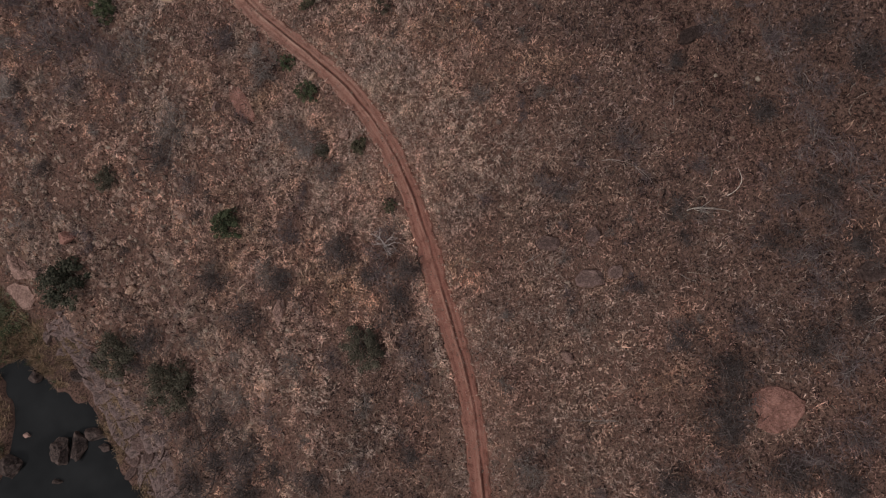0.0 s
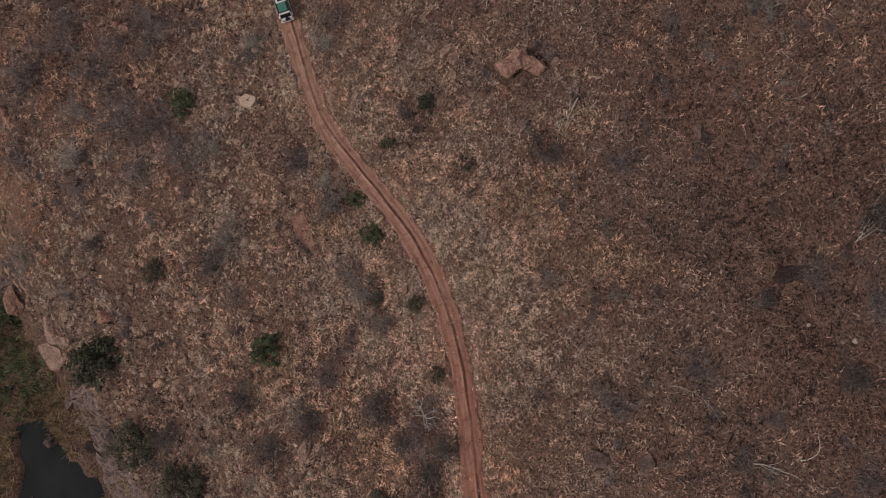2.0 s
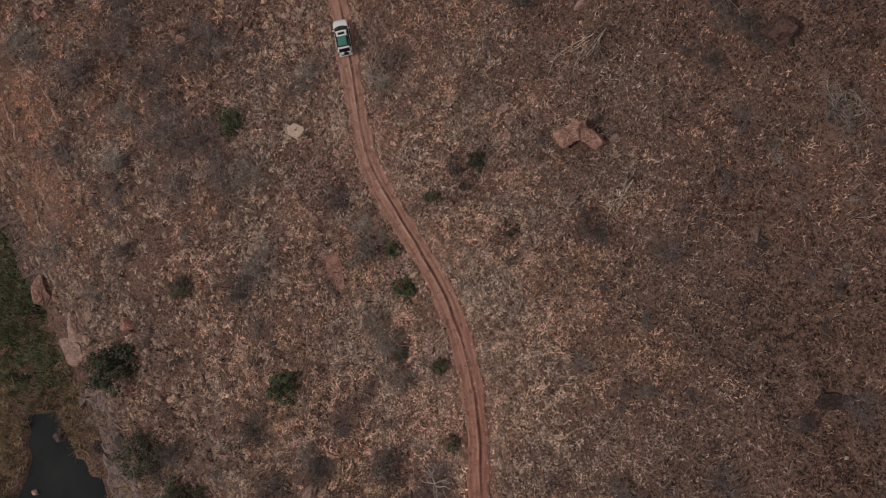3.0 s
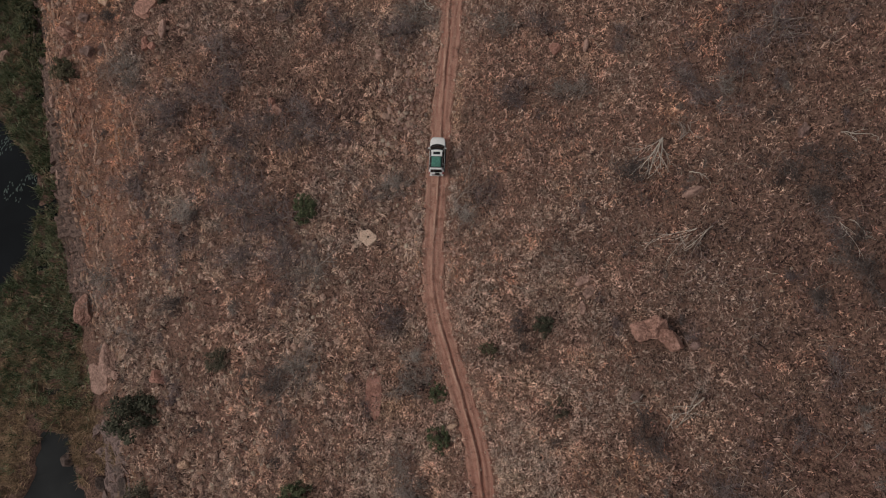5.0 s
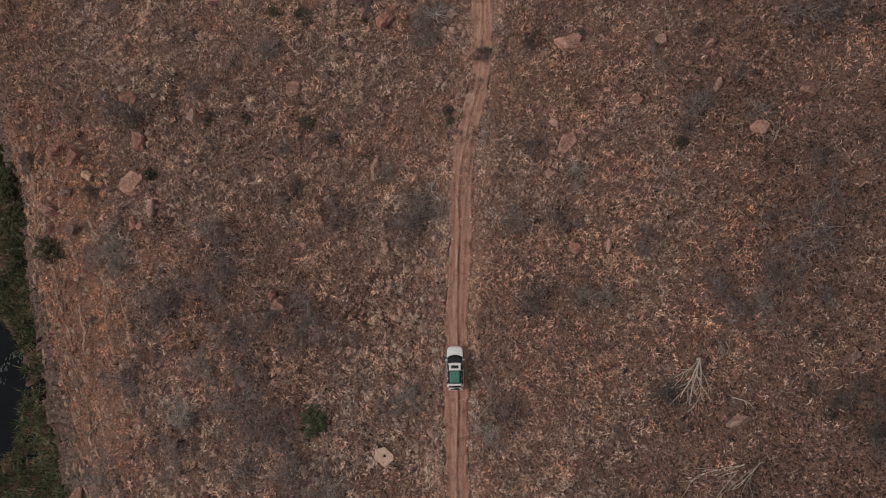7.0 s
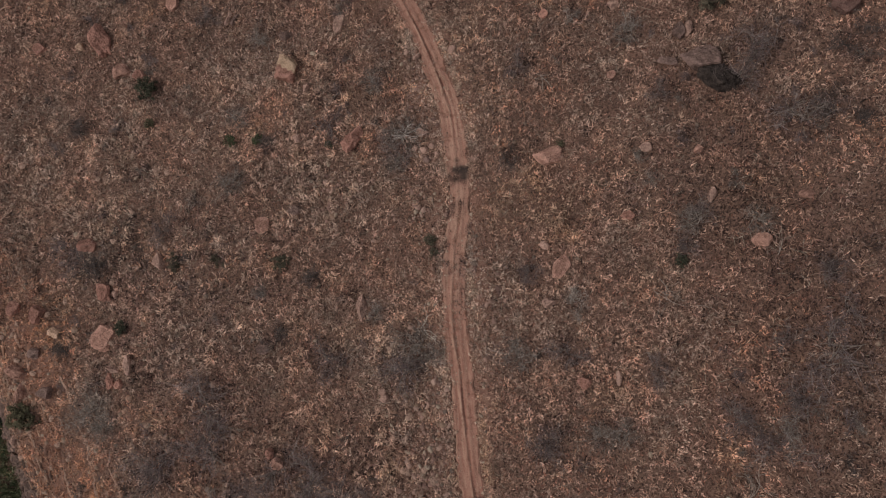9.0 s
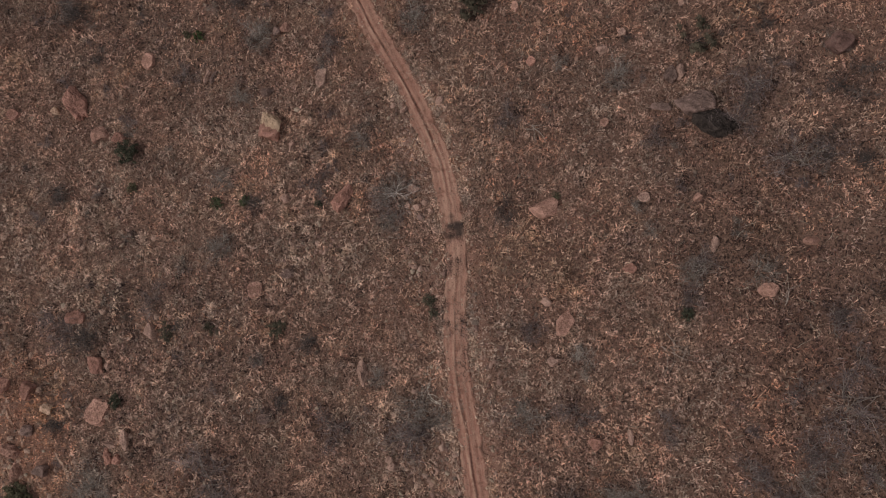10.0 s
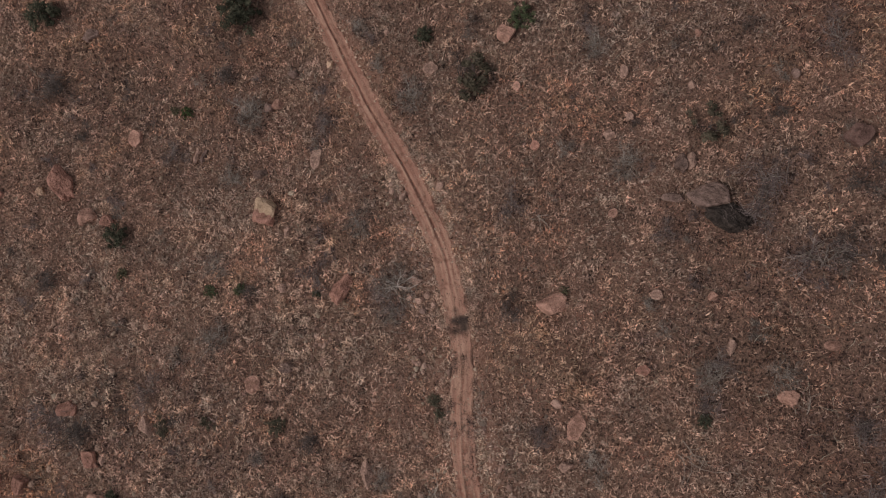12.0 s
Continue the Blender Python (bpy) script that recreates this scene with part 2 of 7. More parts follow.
BROWN_REED = strand_material("brown_reeds", [(0.1, (0.11, 0.08, 0.05)), (0.4, (0.25, 0.168, 0.105)), (0.7, (0.46, 0.31, 0.20)), (0.95, (0.32, 0.225, 0.145))], 0.2, 1.0, 0.8, 0.55, 1.4)
TWIG = {
    "grey": strand_material("grey_twigs", [(0.2, (0.15, 0.122, 0.108)), (0.5, (0.235, 0.195, 0.175)), (0.85, (0.34, 0.29, 0.262))], 0.5, 0.9),
    "purple": strand_material("purple_grey_twigs", [(0.2, (0.115, 0.084, 0.083)), (0.5, (0.18, 0.136, 0.134)), (0.85, (0.27, 0.212, 0.205))], 0.5, 0.9),
    "dark": strand_material("dark_twigs", [(0.2, (0.064, 0.050, 0.047)), (0.5, (0.105, 0.083, 0.078)), (0.85, (0.185, 0.15, 0.138))], 0.5, 0.9),
    "pale": strand_material("pale_twigs", [(0.2, (0.28, 0.235, 0.208)), (0.5, (0.37, 0.315, 0.28)), (0.85, (0.46, 0.40, 0.36))], 0.5, 0.9),
}
DEADWOOD = rock_material("bleached_wood", (0.52, 0.45, 0.385), (0.66, 0.585, 0.51), (0.44, 0.37, 0.31))
PALEWOOD = rock_material("pale_grey_wood", (0.44, 0.38, 0.35), (0.58, 0.51, 0.475), (0.36, 0.31, 0.285))
GREYWOOD = rock_material("weathered_grey_wood", (0.25, 0.20, 0.175), (0.34, 0.28, 0.245), (0.20, 0.16, 0.14))
LITTER = strand_material("fallen_twigs", [(0.2, (0.20, 0.16, 0.13)), (0.6, (0.36, 0.30, 0.24)), (0.9, (0.47, 0.41, 0.34))])
LEAF = {
    "green": strand_material("green_leaves", [(0.1, (0.045, 0.056, 0.032)), (0.5, (0.086, 0.103, 0.056)), (0.9, (0.155, 0.163, 0.092))], 0.8, 0.8),
    "dark": strand_material("dark_green_leaves", [(0.1, (0.036, 0.038, 0.027)), (0.5, (0.064, 0.066, 0.045)), (0.9, (0.125, 0.118, 0.084))], 0.8, 0.8),
    "olive": strand_material("olive_leaves", [(0.1, (0.061, 0.056, 0.037)), (0.5, (0.107, 0.098, 0.061)), (0.9, (0.189, 0.159, 0.104))], 0.8, 0.8),
    "hazy": strand_material("dull_small_leaves", [(0.1, (0.055, 0.050, 0.037)), (0.5, (0.104, 0.096, 0.068)), (0.9, (0.18, 0.158, 0.116))], 0.8, 0.8),
    "greyolive": strand_material("grey_olive_leaves", [(0.1, (0.055, 0.047, 0.034)), (0.5, (0.092, 0.078, 0.056)), (0.9, (0.145, 0.118, 0.088))], 0.8, 0.8),
    "bright": strand_material("fresh_green_leaves", [(0.1, (0.03, 0.042, 0.018)), (0.5, (0.06, 0.08, 0.032)), (0.9, (0.11, 0.13, 0.058))], 0.8, 0.8),
    "reed": strand_material("reedy_leaves", [(0.1, (0.025, 0.034, 0.02)), (0.5, (0.055, 0.06, 0.032)), (0.9, (0.11, 0.095, 0.05))], 0.8, 0.8),
}


# ---- the lie of the land ----
WATER = -16.15
CENTRE = [(-9.5, -45), (-4.5, -22), (0.0, -8.3), (1.4, -5.2), (3.75, 1.3), (5.2, 8.4), (6.75, 16.2), (8.12, 23.2), (8.4, 27.5), (8.4, 32.8), (7.3, 38.6),
          (5.35, 44.2), (3.1, 49.5), (1.55, 54.8), (1.15, 60), (1.05, 66), (1.05, 72), (1.02, 78), (1.38, 85), (1.4, 92), (2.05, 98), (3.4, 104),
          (3.62, 109), (3.65, 114), (2.9, 119), (1.5, 125), (-0.4, 131), (-2.15, 137), (-4.0, 144), (-6.2, 152), (-10, 164), (-17, 185)]
_cy, _cx = np.array([p[1] for p in CENTRE], float), np.array([p[0] for p in CENTRE], float)
_fy = np.arange(-45, 185.01, 0.5)
_fx = np.interp(_fy, _cy, _cx)
for _ in range(4):
    _fx[2:-2] = (_fx[:-4] + _fx[1:-3] + _fx[2:-2] + _fx[3:-1] + _fx[4:]) / 5


def track_x(y):
    """The middle of the dirt track at y."""
    return np.interp(y, _fy, _fx)


_lattice = np.random.RandomState(7).rand(256, 256)


def value_noise(x, y, size, seed=0):
    """Smooth random values from 0 to 1, with bumps as wide as size."""
    u, v = np.asarray(x) / size + 17.3 * seed + 1000, np.asarray(y) / size + 9.1 * seed + 1000
    i, j = np.floor(u).astype(int), np.floor(v).astype(int)
    f, g = u - i, v - j
    f, g = f * f * (3 - 2 * f), g * g * (3 - 2 * g)
    a, b = _lattice[i % 256, j % 256], _lattice[(i + 1) % 256, j % 256]
    c, d = _lattice[i % 256, (j + 1) % 256], _lattice[(i + 1) % 256, (j + 1) % 256]
    return (a * (1 - f) + b * f) * (1 - g) + (c * (1 - f) + d * f) * g


def step(v):
    v = np.clip(v, 0, 1)
    return v * v * (3 - 2 * v)


def bank_foot(y):
    """Where the steep bank meets the flat of the river."""
    return np.interp(y, (-40, 15, 30, 45, 55, 65, 80, 87, 100, 125, 190), (-40, -41.5, -43.5, -48.5, -52.6, -56.3, -61.2, -63.6, -67.8, -77, -85))


def hillside(x, y):
    """The slope without track and roughness: a hill that falls to the river's banks."""
    xc, yc = np.clip(x, -70, 45), np.clip(y, -5, 150)
    u, v = xc / 50, (yc - 80) / 80
    hill = (12.854 + 16.068 * u - 1.765 * u**2 + 2.791 * u**3 + 1.856 * u**4 + 1.788 * v - 3.821 * u * v + 4.554 * u**2 * v
            - 4.665 * u**3 * v - 1.247 * v**2 + 2.499 * u * v**2 - 4.020 * u**2 * v**2 - 1.786 * v**3 - 2.599 * u * v**3) + 0.3 * np.clip(x - xc, -20, 150)
    hill = hill - 3.746 * np.exp(-(((x + 27) / 9) ** 2) - ((y - 24) / 18) ** 2)
    wobble = 1.0 * (value_noise(x, y, 7, 3) - 0.5) + 0.8 * (value_noise(x, y, 2.5, 4) - 0.5)
    d = x + wobble - bank_foot(y)
    # a low rock step at the foot, then the steep bank
    s = 0.22 * step(d / 1.3) + 0.78 * step(d / np.interp(y, (50, 65, 82, 95), (11, 12.5, 8, 8)))
    return -15.9 + s * (hill + 15.9)


def wetness(x, y):
    """Above 0 in the water: about the metres from its edge."""
    w = 2.2 * (value_noise(x, y, 6, 5) - 0.5) + 1.2 * (value_noise(x, y, 2, 6) - 0.5)
    river = -60.2 - 0.03 * np.minimum(np.abs(y - 66), 30) ** 2 - x
    pool = np.minimum(-43.2 - 0.55 * np.maximum(y - 25, 0) + 0.1 * np.maximum(25 - y, 0) - x, 38 - y)
    island = 7.5 - np.hypot(x + 62, (y - 32) * 0.72)
    return np.maximum(river, np.minimum(pool, -island)) + w


def land(x, y):
    x, y = np.asarray(x, float), np.asarray(y, float)
    z = hillside(x, y)
    tx = track_x(y)
    near = 1 - step((np.abs(x - tx) - 1.5) / 2.6)
    bench = hillside(tx, y) + 0.06 * (x - tx)
    z = z * (1 - near) + bench * near
    rough = (1 - near) * (0.6 * (value_noise(x, y, 5) - 0.5) + 0.55 * (value_noise(x, y, 1.7, 1) - 0.5) + 0.3 * (value_noise(x, y, 0.9, 2) - 0.5))
    dip = step(wetness(x, y) / 2.5) * (1 - step((z + 14.5) / 1.0))
    return z + rough * (1 - 0.8 * dip) - 1.6 * dip


def land_at(x, y):
    return float(land(np.array([x]), np.array([y]))[0])


# ---- builders ----
def mesh_from(name, verts, faces, material, smooth=False):
    """A mesh from arrays of corners and of faces that all have the same number of corners."""
    verts, faces = np.asarray(verts, np.float32), np.asarray(faces, np.int32)
    me = bpy.data.meshes.new(name)
    k = faces.shape[1]
    me.vertices.add(len(verts))
    me.vertices.foreach_set("co", verts.ravel())
    me.loops.add(faces.size)
    me.loops.foreach_set("vertex_index", faces.ravel())
    me.polygons.add(len(faces))
    me.polygons.foreach_set("loop_start", np.arange(0, faces.size, k, dtype=np.int32))
    me.update(calc_edges=True)
    me.polygons.foreach_set("use_smooth", np.full(len(faces), smooth))
    me.materials.append(material)
    return me


def part(name, bm, material, parent, label="", smooth=False):
    me = bpy.data.meshes.new(name)
    for f in bm.faces:
        f.smooth = smooth
    bm.to_mesh(me)
    bm.free()
    me.materials.append(material)
    ob = new(name, me)
    ob.parent = parent
    return tagged(ob, label)


# ---- ground, track, water ----
def axis(lo, hi, fine):
    inner = np.arange(lo, hi + 1e-6, fine)
    out = np.cumsum(np.geomspace(1, 260, 26))
    return np.concatenate([lo - out[::-1], inner, hi + out])


gx, gy = axis(-86, 60, 0.65), axis(-36, 172, 0.65)
GX, GY = np.meshgrid(gx, gy)
GZ = land(GX, GY)
under = 1 - step((np.abs(GX - track_x(GY)) - 1.0) / 0.7)
GZ = GZ - 0.3 * under
idx = np.arange(GX.size).reshape(GX.shape)
quads = np.stack([idx[:-1, :-1], idx[:-1, 1:], idx[1:, 1:], idx[1:, :-1]], -1).reshape(-1, 4)
ground_mesh = mesh_from("ground", np.stack([GX, GY, GZ], -1).reshape(-1, 3), quads, SOIL, True)
# soil laid bare: along the track, and in worn spots
bared = np.clip(1.25 - (np.abs(GX - track_x(GY)) - 1.2) / (0.45 + 1.7 * value_noise(GX, GY, 5, 14)), 0, 1) + 0.10 * step((value_noise(GX, GY, 11, 15) * 0.6 + value_noise(GX, GY, 3, 16) * 0.4 - 0.62) / 0.12)
over = GX - bank_foot(GY)
bared = bared + 0.5 * step((over - 3) / 2) * (1 - step((over - 13) / 6)) * step((GY - 56) / 10) * (1 - step((GY - 104) / 12)) * step((value_noise(GX * 3, GY, 7, 17) - 0.25) / 0.3)
ground_mesh.attributes.new("bared", "FLOAT", "POINT").data.foreach_set("value", np.clip(bared, 0, 1).astype(np.float32).ravel())
ground = tagged(new("ground", ground_mesh),
                "reddish-brown dry hillside soil falling to a river bank", "ground", kind="structure")


def rut_line(y):
    """How far the one deep rut lies from the middle of the track."""
    return np.interp(y, (-40, 18, 26, 35, 44, 49, 57, 65, 72, 79, 85, 91, 98, 105, 115, 125, 135, 150),
                     (0.3, 0.42, 0.25, 0.05, 0.1, 0.35, 0.05, 0.35, 0.3, 0.08, -0.05, -0.25, 0.1, 0.1, 0.15, 0.0, -0.15, 0.2)) + 0.10 * (value_noise(y, 0.0, 2.2, 19) - 0.5)


def build_track():
    ys, us = np.arange(-44, 184, 0.24), np.linspace(-1, 1, 39)
    Y, U = np.meshgrid(ys, us, indexing="ij")
    slope = np.gradient(track_x(ys), ys)[:, None]
    c = 1 / np.hypot(1, slope)
    far = np.where(U < 0, 0.0, 50.0)
    edge = 0.98 + 0.30 * (value_noise(Y, far, 1.7, 9) - 0.5) + 0.30 * (value_noise(Y, far + 9, 0.55, 10) - 0.5)
    D = U * (1.30 + 0.3 * (value_noise(Y, 0.0, 9, 8) - 0.5)) * edge
    X, Y2 = track_x(Y) + D * c, Y - D * slope * c
    deep = np.interp(Y, (-40, 52, 56, 64, 78, 85, 91, 103, 112, 118, 150), (1, 1, 0.35, 0.9, 0.9, 0.7, 0.65, 0.3, 0.3, 0.85, 0.9))
    deep = deep * (0.55 + 0.45 * step((value_noise(Y, 3.0, 3.5, 20) - 0.25) / 0.3))
    line = rut_line(Y)
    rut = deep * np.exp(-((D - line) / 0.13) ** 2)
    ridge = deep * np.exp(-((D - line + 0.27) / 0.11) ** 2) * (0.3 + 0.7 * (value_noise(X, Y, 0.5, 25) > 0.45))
    lane = np.exp(-((np.abs(D - 0.4 * line) - 0.72) / 0.25) ** 2)
    rim = step((np.abs(U) - 0.82) / 0.18)
    Z = hillside(track_x(Y2), Y2) + 0.06 * D + 0.05 - 0.16 * rut + 0.11 * ridge - 0.06 * lane - 0.12 * rim
    Z = Z + 0.05 * (value_noise(X, Y2, 0.9, 11) - 0.5) + 0.06 * (value_noise(X, Y2, 0.35, 12) - 0.5) * (1 - 0.5 * lane)
    # tone of each spot, wheel wear with the rut's shade painted in: the rut darkest, the crumbled ridge beside it and
    # the rims palest
    worn_shade = np.clip(0.38 - 0.12 * step((Y - 90) / 8) * (1 - step((Y - 114) / 8)) + 0.55 * rut - 0.40 * ridge + 0.06 * lane - 0.14 * rim, 0, 1)
    # a damp hollow, and where crumbled earth lies pale along the rims
    damp = np.clip(2.0 - np.hypot(X - 3.85, (Y2 - 107.6) * 1.1) / 0.75 + 1.6 * (value_noise(X, Y2, 0.6, 13) - 0.5), 0, 1)
    Z -= 0.06 * damp.reshape(Z.shape)
    i = np.arange(X.size).reshape(X.shape)
    f = np.stack([i[:-1, :-1], i[:-1, 1:], i[1:, 1:], i[1:, :-1]], -1).reshape(-1, 4)
    me = mesh_from("road", np.stack([X, Y2, Z], -1).reshape(-1, 3), f, TRACK, True)
    for key, value in (("worn_shade", worn_shade), ("across", D), ("along", Y2 * 0.09), ("damp", damp)):
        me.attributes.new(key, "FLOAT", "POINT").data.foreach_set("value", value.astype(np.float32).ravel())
    return tagged(new("road", me),
                  "narrow red dirt track with smooth lanes and a worn rut", "road", kind="structure")


build_track()


def water_material():
    m, n, l, b = nodes_of("still_dark_water", 0.06, 0, 0.5)
    b.inputs["IOR"].default_value = 1.33
    t = noise_node(n, l, 0.12, 3)
    # the pool's paler base colour has sky reflection put into it
    sky_pale = ramp(n, l, t.outputs["Fac"], [(0.35, (0.015, 0.0158, 0.0162)), (0.7, (0.031, 0.0322, 0.0324))]).outputs[0]
    deep = ramp(n, l, t.outputs["Fac"], [(0.35, (0.0018, 0.0026, 0.0036)), (0.7, (0.006, 0.0078, 0.0096))]).outputs[0]
    place, axes, reach = n.new("ShaderNodeTexCoord"), n.new("ShaderNodeSeparateXYZ"), n.new("ShaderNodeMapRange")
    l.new(place.outputs["Object"], axes.inputs[0])
    l.new(axes.outputs["Y"], reach.inputs[0])
    reach.inputs[1].default_value, reach.inputs[2].default_value = 34.0, 52.0
    l.new(mix(n, l, reach.outputs[0], sky_pale, deep), b.inputs["Base Color"])
    r = noise_node(n, l, 1.6, 3)
    bump(n, l, b, r.outputs["Fac"], 0.15, 0.05)
    return m


wx, wy = np.linspace(-400, -30, 60), np.linspace(-300, 330, 90)
WX, WY = np.meshgrid(wx, wy)
wi = np.arange(WX.size).reshape(WX.shape)
tagged(new("water", mesh_from("water", np.stack([WX, WY, np.full(WX.shape, WATER)], -1).reshape(-1, 3),
                              np.stack([wi[:-1, :-1], wi[:-1, 1:], wi[1:, 1:], wi[1:, :-1]], -1).reshape(-1, 4), water_material())),
       "still dark river water between reed beds", "water", kind="structure")


# ---- the white off-roader on the track ----
PAINT = plain("white_car_paint", (0.80, 0.795, 0.785), 0.35, 0.0, 0.5, vary=0.05)
GLASS = plain("dark_tinted_glass", (0.012, 0.014, 0.016), 0.12, 0.0, 0.5, vary=0.1)
BLACK = plain("black_plastic_trim", (0.022, 0.022, 0.023), 0.6, vary=0.2)
RUBBER = plain("tyre_rubber", (0.028, 0.025, 0.023), 0.85, vary=0.3)
ALLOY = plain("alloy_rim", (0.45, 0.45, 0.45), 0.35, 0.9, vary=0.1)
CANVAS = plain("green_canvas", (0.075, 0.215, 0.17), 0.85, vary=0.25, scale=6.0)
LAMP_RED = plain("red_lamp_lens", (0.30, 0.02, 0.015), 0.25, vary=0.1)
LAMP_CLEAR = plain("clear_lamp_lens", (0.55, 0.56, 0.57), 0.15, vary=0.1)


def loft(sections, close_ends=True):
    """A skin over rings of corners."""
    bm = bmesh.new()
    rings = [[bm.verts.new(p) for p in ring] for ring in sections]
    for a, b in zip(rings, rings[1:]):
        for i in range(len(a)):
            j = (i + 1) % len(a)
            bm.faces.new((a[i], a[j], b[j], b[i]))
    if close_ends:
        bm.faces.new(rings[0][::-1])
        bm.faces.new(rings[-1])
    bmesh.ops.recalc_face_normals(bm, faces=bm.faces)
    return bm


def rounded_ring(y, half, z0, z1, r=0.12, tuck=0.04, crown=0.0):
    pts = []
    for cx, cz, a0 in ((half - r, z1 - r, 0), (-half + r, z1 - r, 90), (-half + tuck + r, z0 + r, 180), (half - tuck - r, z0 + r, 270)):
        for k in range(4):
            a = radians(a0 + 30 * k)
            pts.append((cx + r * math.cos(a), y, cz + r * math.sin(a)))
    return [(x, yy, z + (crown * (1 - (x / half) ** 2) if z > (z0 + z1) / 2 else 0)) for x, yy, z in pts]


def box(x0, x1, y0, y1, z0, z1, bevel=0.02):
    bm = bmesh.new()
    bmesh.ops.create_cube(bm, size=1.0)
    for v in bm.verts:
        v.co = Vector(((x0 + x1) / 2 + v.co.x * (x1 - x0), (y0 + y1) / 2 + v.co.y * (y1 - y0), (z0 + z1) / 2 + v.co.z * (z1 - z0)))
    if bevel:
        bmesh.ops.bevel(bm, geom=bm.edges[:], offset=bevel, segments=2, affect="EDGES")
    return bm


def slab(corners, thick):
    """A thin plate between four corners, thick along its normal."""
    c = [Vector(p) for p in corners]
    nrm = (c[1] - c[0]).cross(c[3] - c[0]).normalized() * thick
    bm = bmesh.new()
    a, b = [bm.verts.new(p) for p in c], [bm.verts.new(p + nrm) for p in c]
    bm.faces.new(a[::-1])
    bm.faces.new(b)
    for i in range(4):
        bm.faces.new((a[i], a[(i + 1) % 4], b[(i + 1) % 4], b[i]))
    bmesh.ops.recalc_face_normals(bm, faces=bm.faces)
    return bm


def curved_pane(low, high, thick, cuts=12, rows=4):
    """A bent pane between two curves, each from -1 to 1."""
    bm = bmesh.new()
    sheets = []
    for lift in (0.0, thick):
        sheet = []
        for r in range(rows + 1):
            k = r / rows
            line = []
            for c in range(cuts + 1):
                u = c / cuts * 2 - 1
                a, b = Vector(low(u)), Vector(high(u))
                line.append(bm.verts.new(a.lerp(b, k) + Vector((0, lift * 0.7, lift))))
            sheet.append(line)
        sheets.append(sheet)
    for sheet in sheets:
        for r in range(rows):
            for c in range(cuts):
                bm.faces.new((sheet[r][c], sheet[r][c + 1], sheet[r + 1][c + 1], sheet[r + 1][c]))
    a, b = sheets
    rim = [(0, c) for c in range(cuts)] + [(r, cuts) for r in range(rows)] + [(rows, c) for c in range(cuts, 0, -1)] + [(r, 0) for r in range(rows, 0, -1)]
    for (r0, c0), (r1, c1) in zip(rim, rim[1:] + rim[:1]):
        bm.faces.new((a[r0][c0], a[r1][c1], b[r1][c1], b[r0][c0]))
    bmesh.ops.recalc_face_normals(bm, faces=bm.faces)
    return bm


def disc(radius, width, segments=24, hole=0.0):
    prof = [(hole, -width / 2), (radius - 0.03, -width / 2), (radius, -width / 2 + 0.04), (radius, width / 2 - 0.04), (radius - 0.03, width / 2), (hole, width / 2)]
    bm = bmesh.new()
    rings = [[bm.verts.new((x, max(r, 0.001) * math.cos(a), max(r, 0.001) * math.sin(a))) for r, x in prof]
             for a in [2 * math.pi * k / segments for k in range(segments)]]
    for i in range(segments):
        a, b = rings[i], rings[(i + 1) % segments]
        for k in range(len(prof)):
            m = (k + 1) % len(prof)
            bm.faces.new((a[k], a[m], b[m], b[k]))
    bmesh.ops.recalc_face_normals(bm, faces=bm.faces)
    return bm


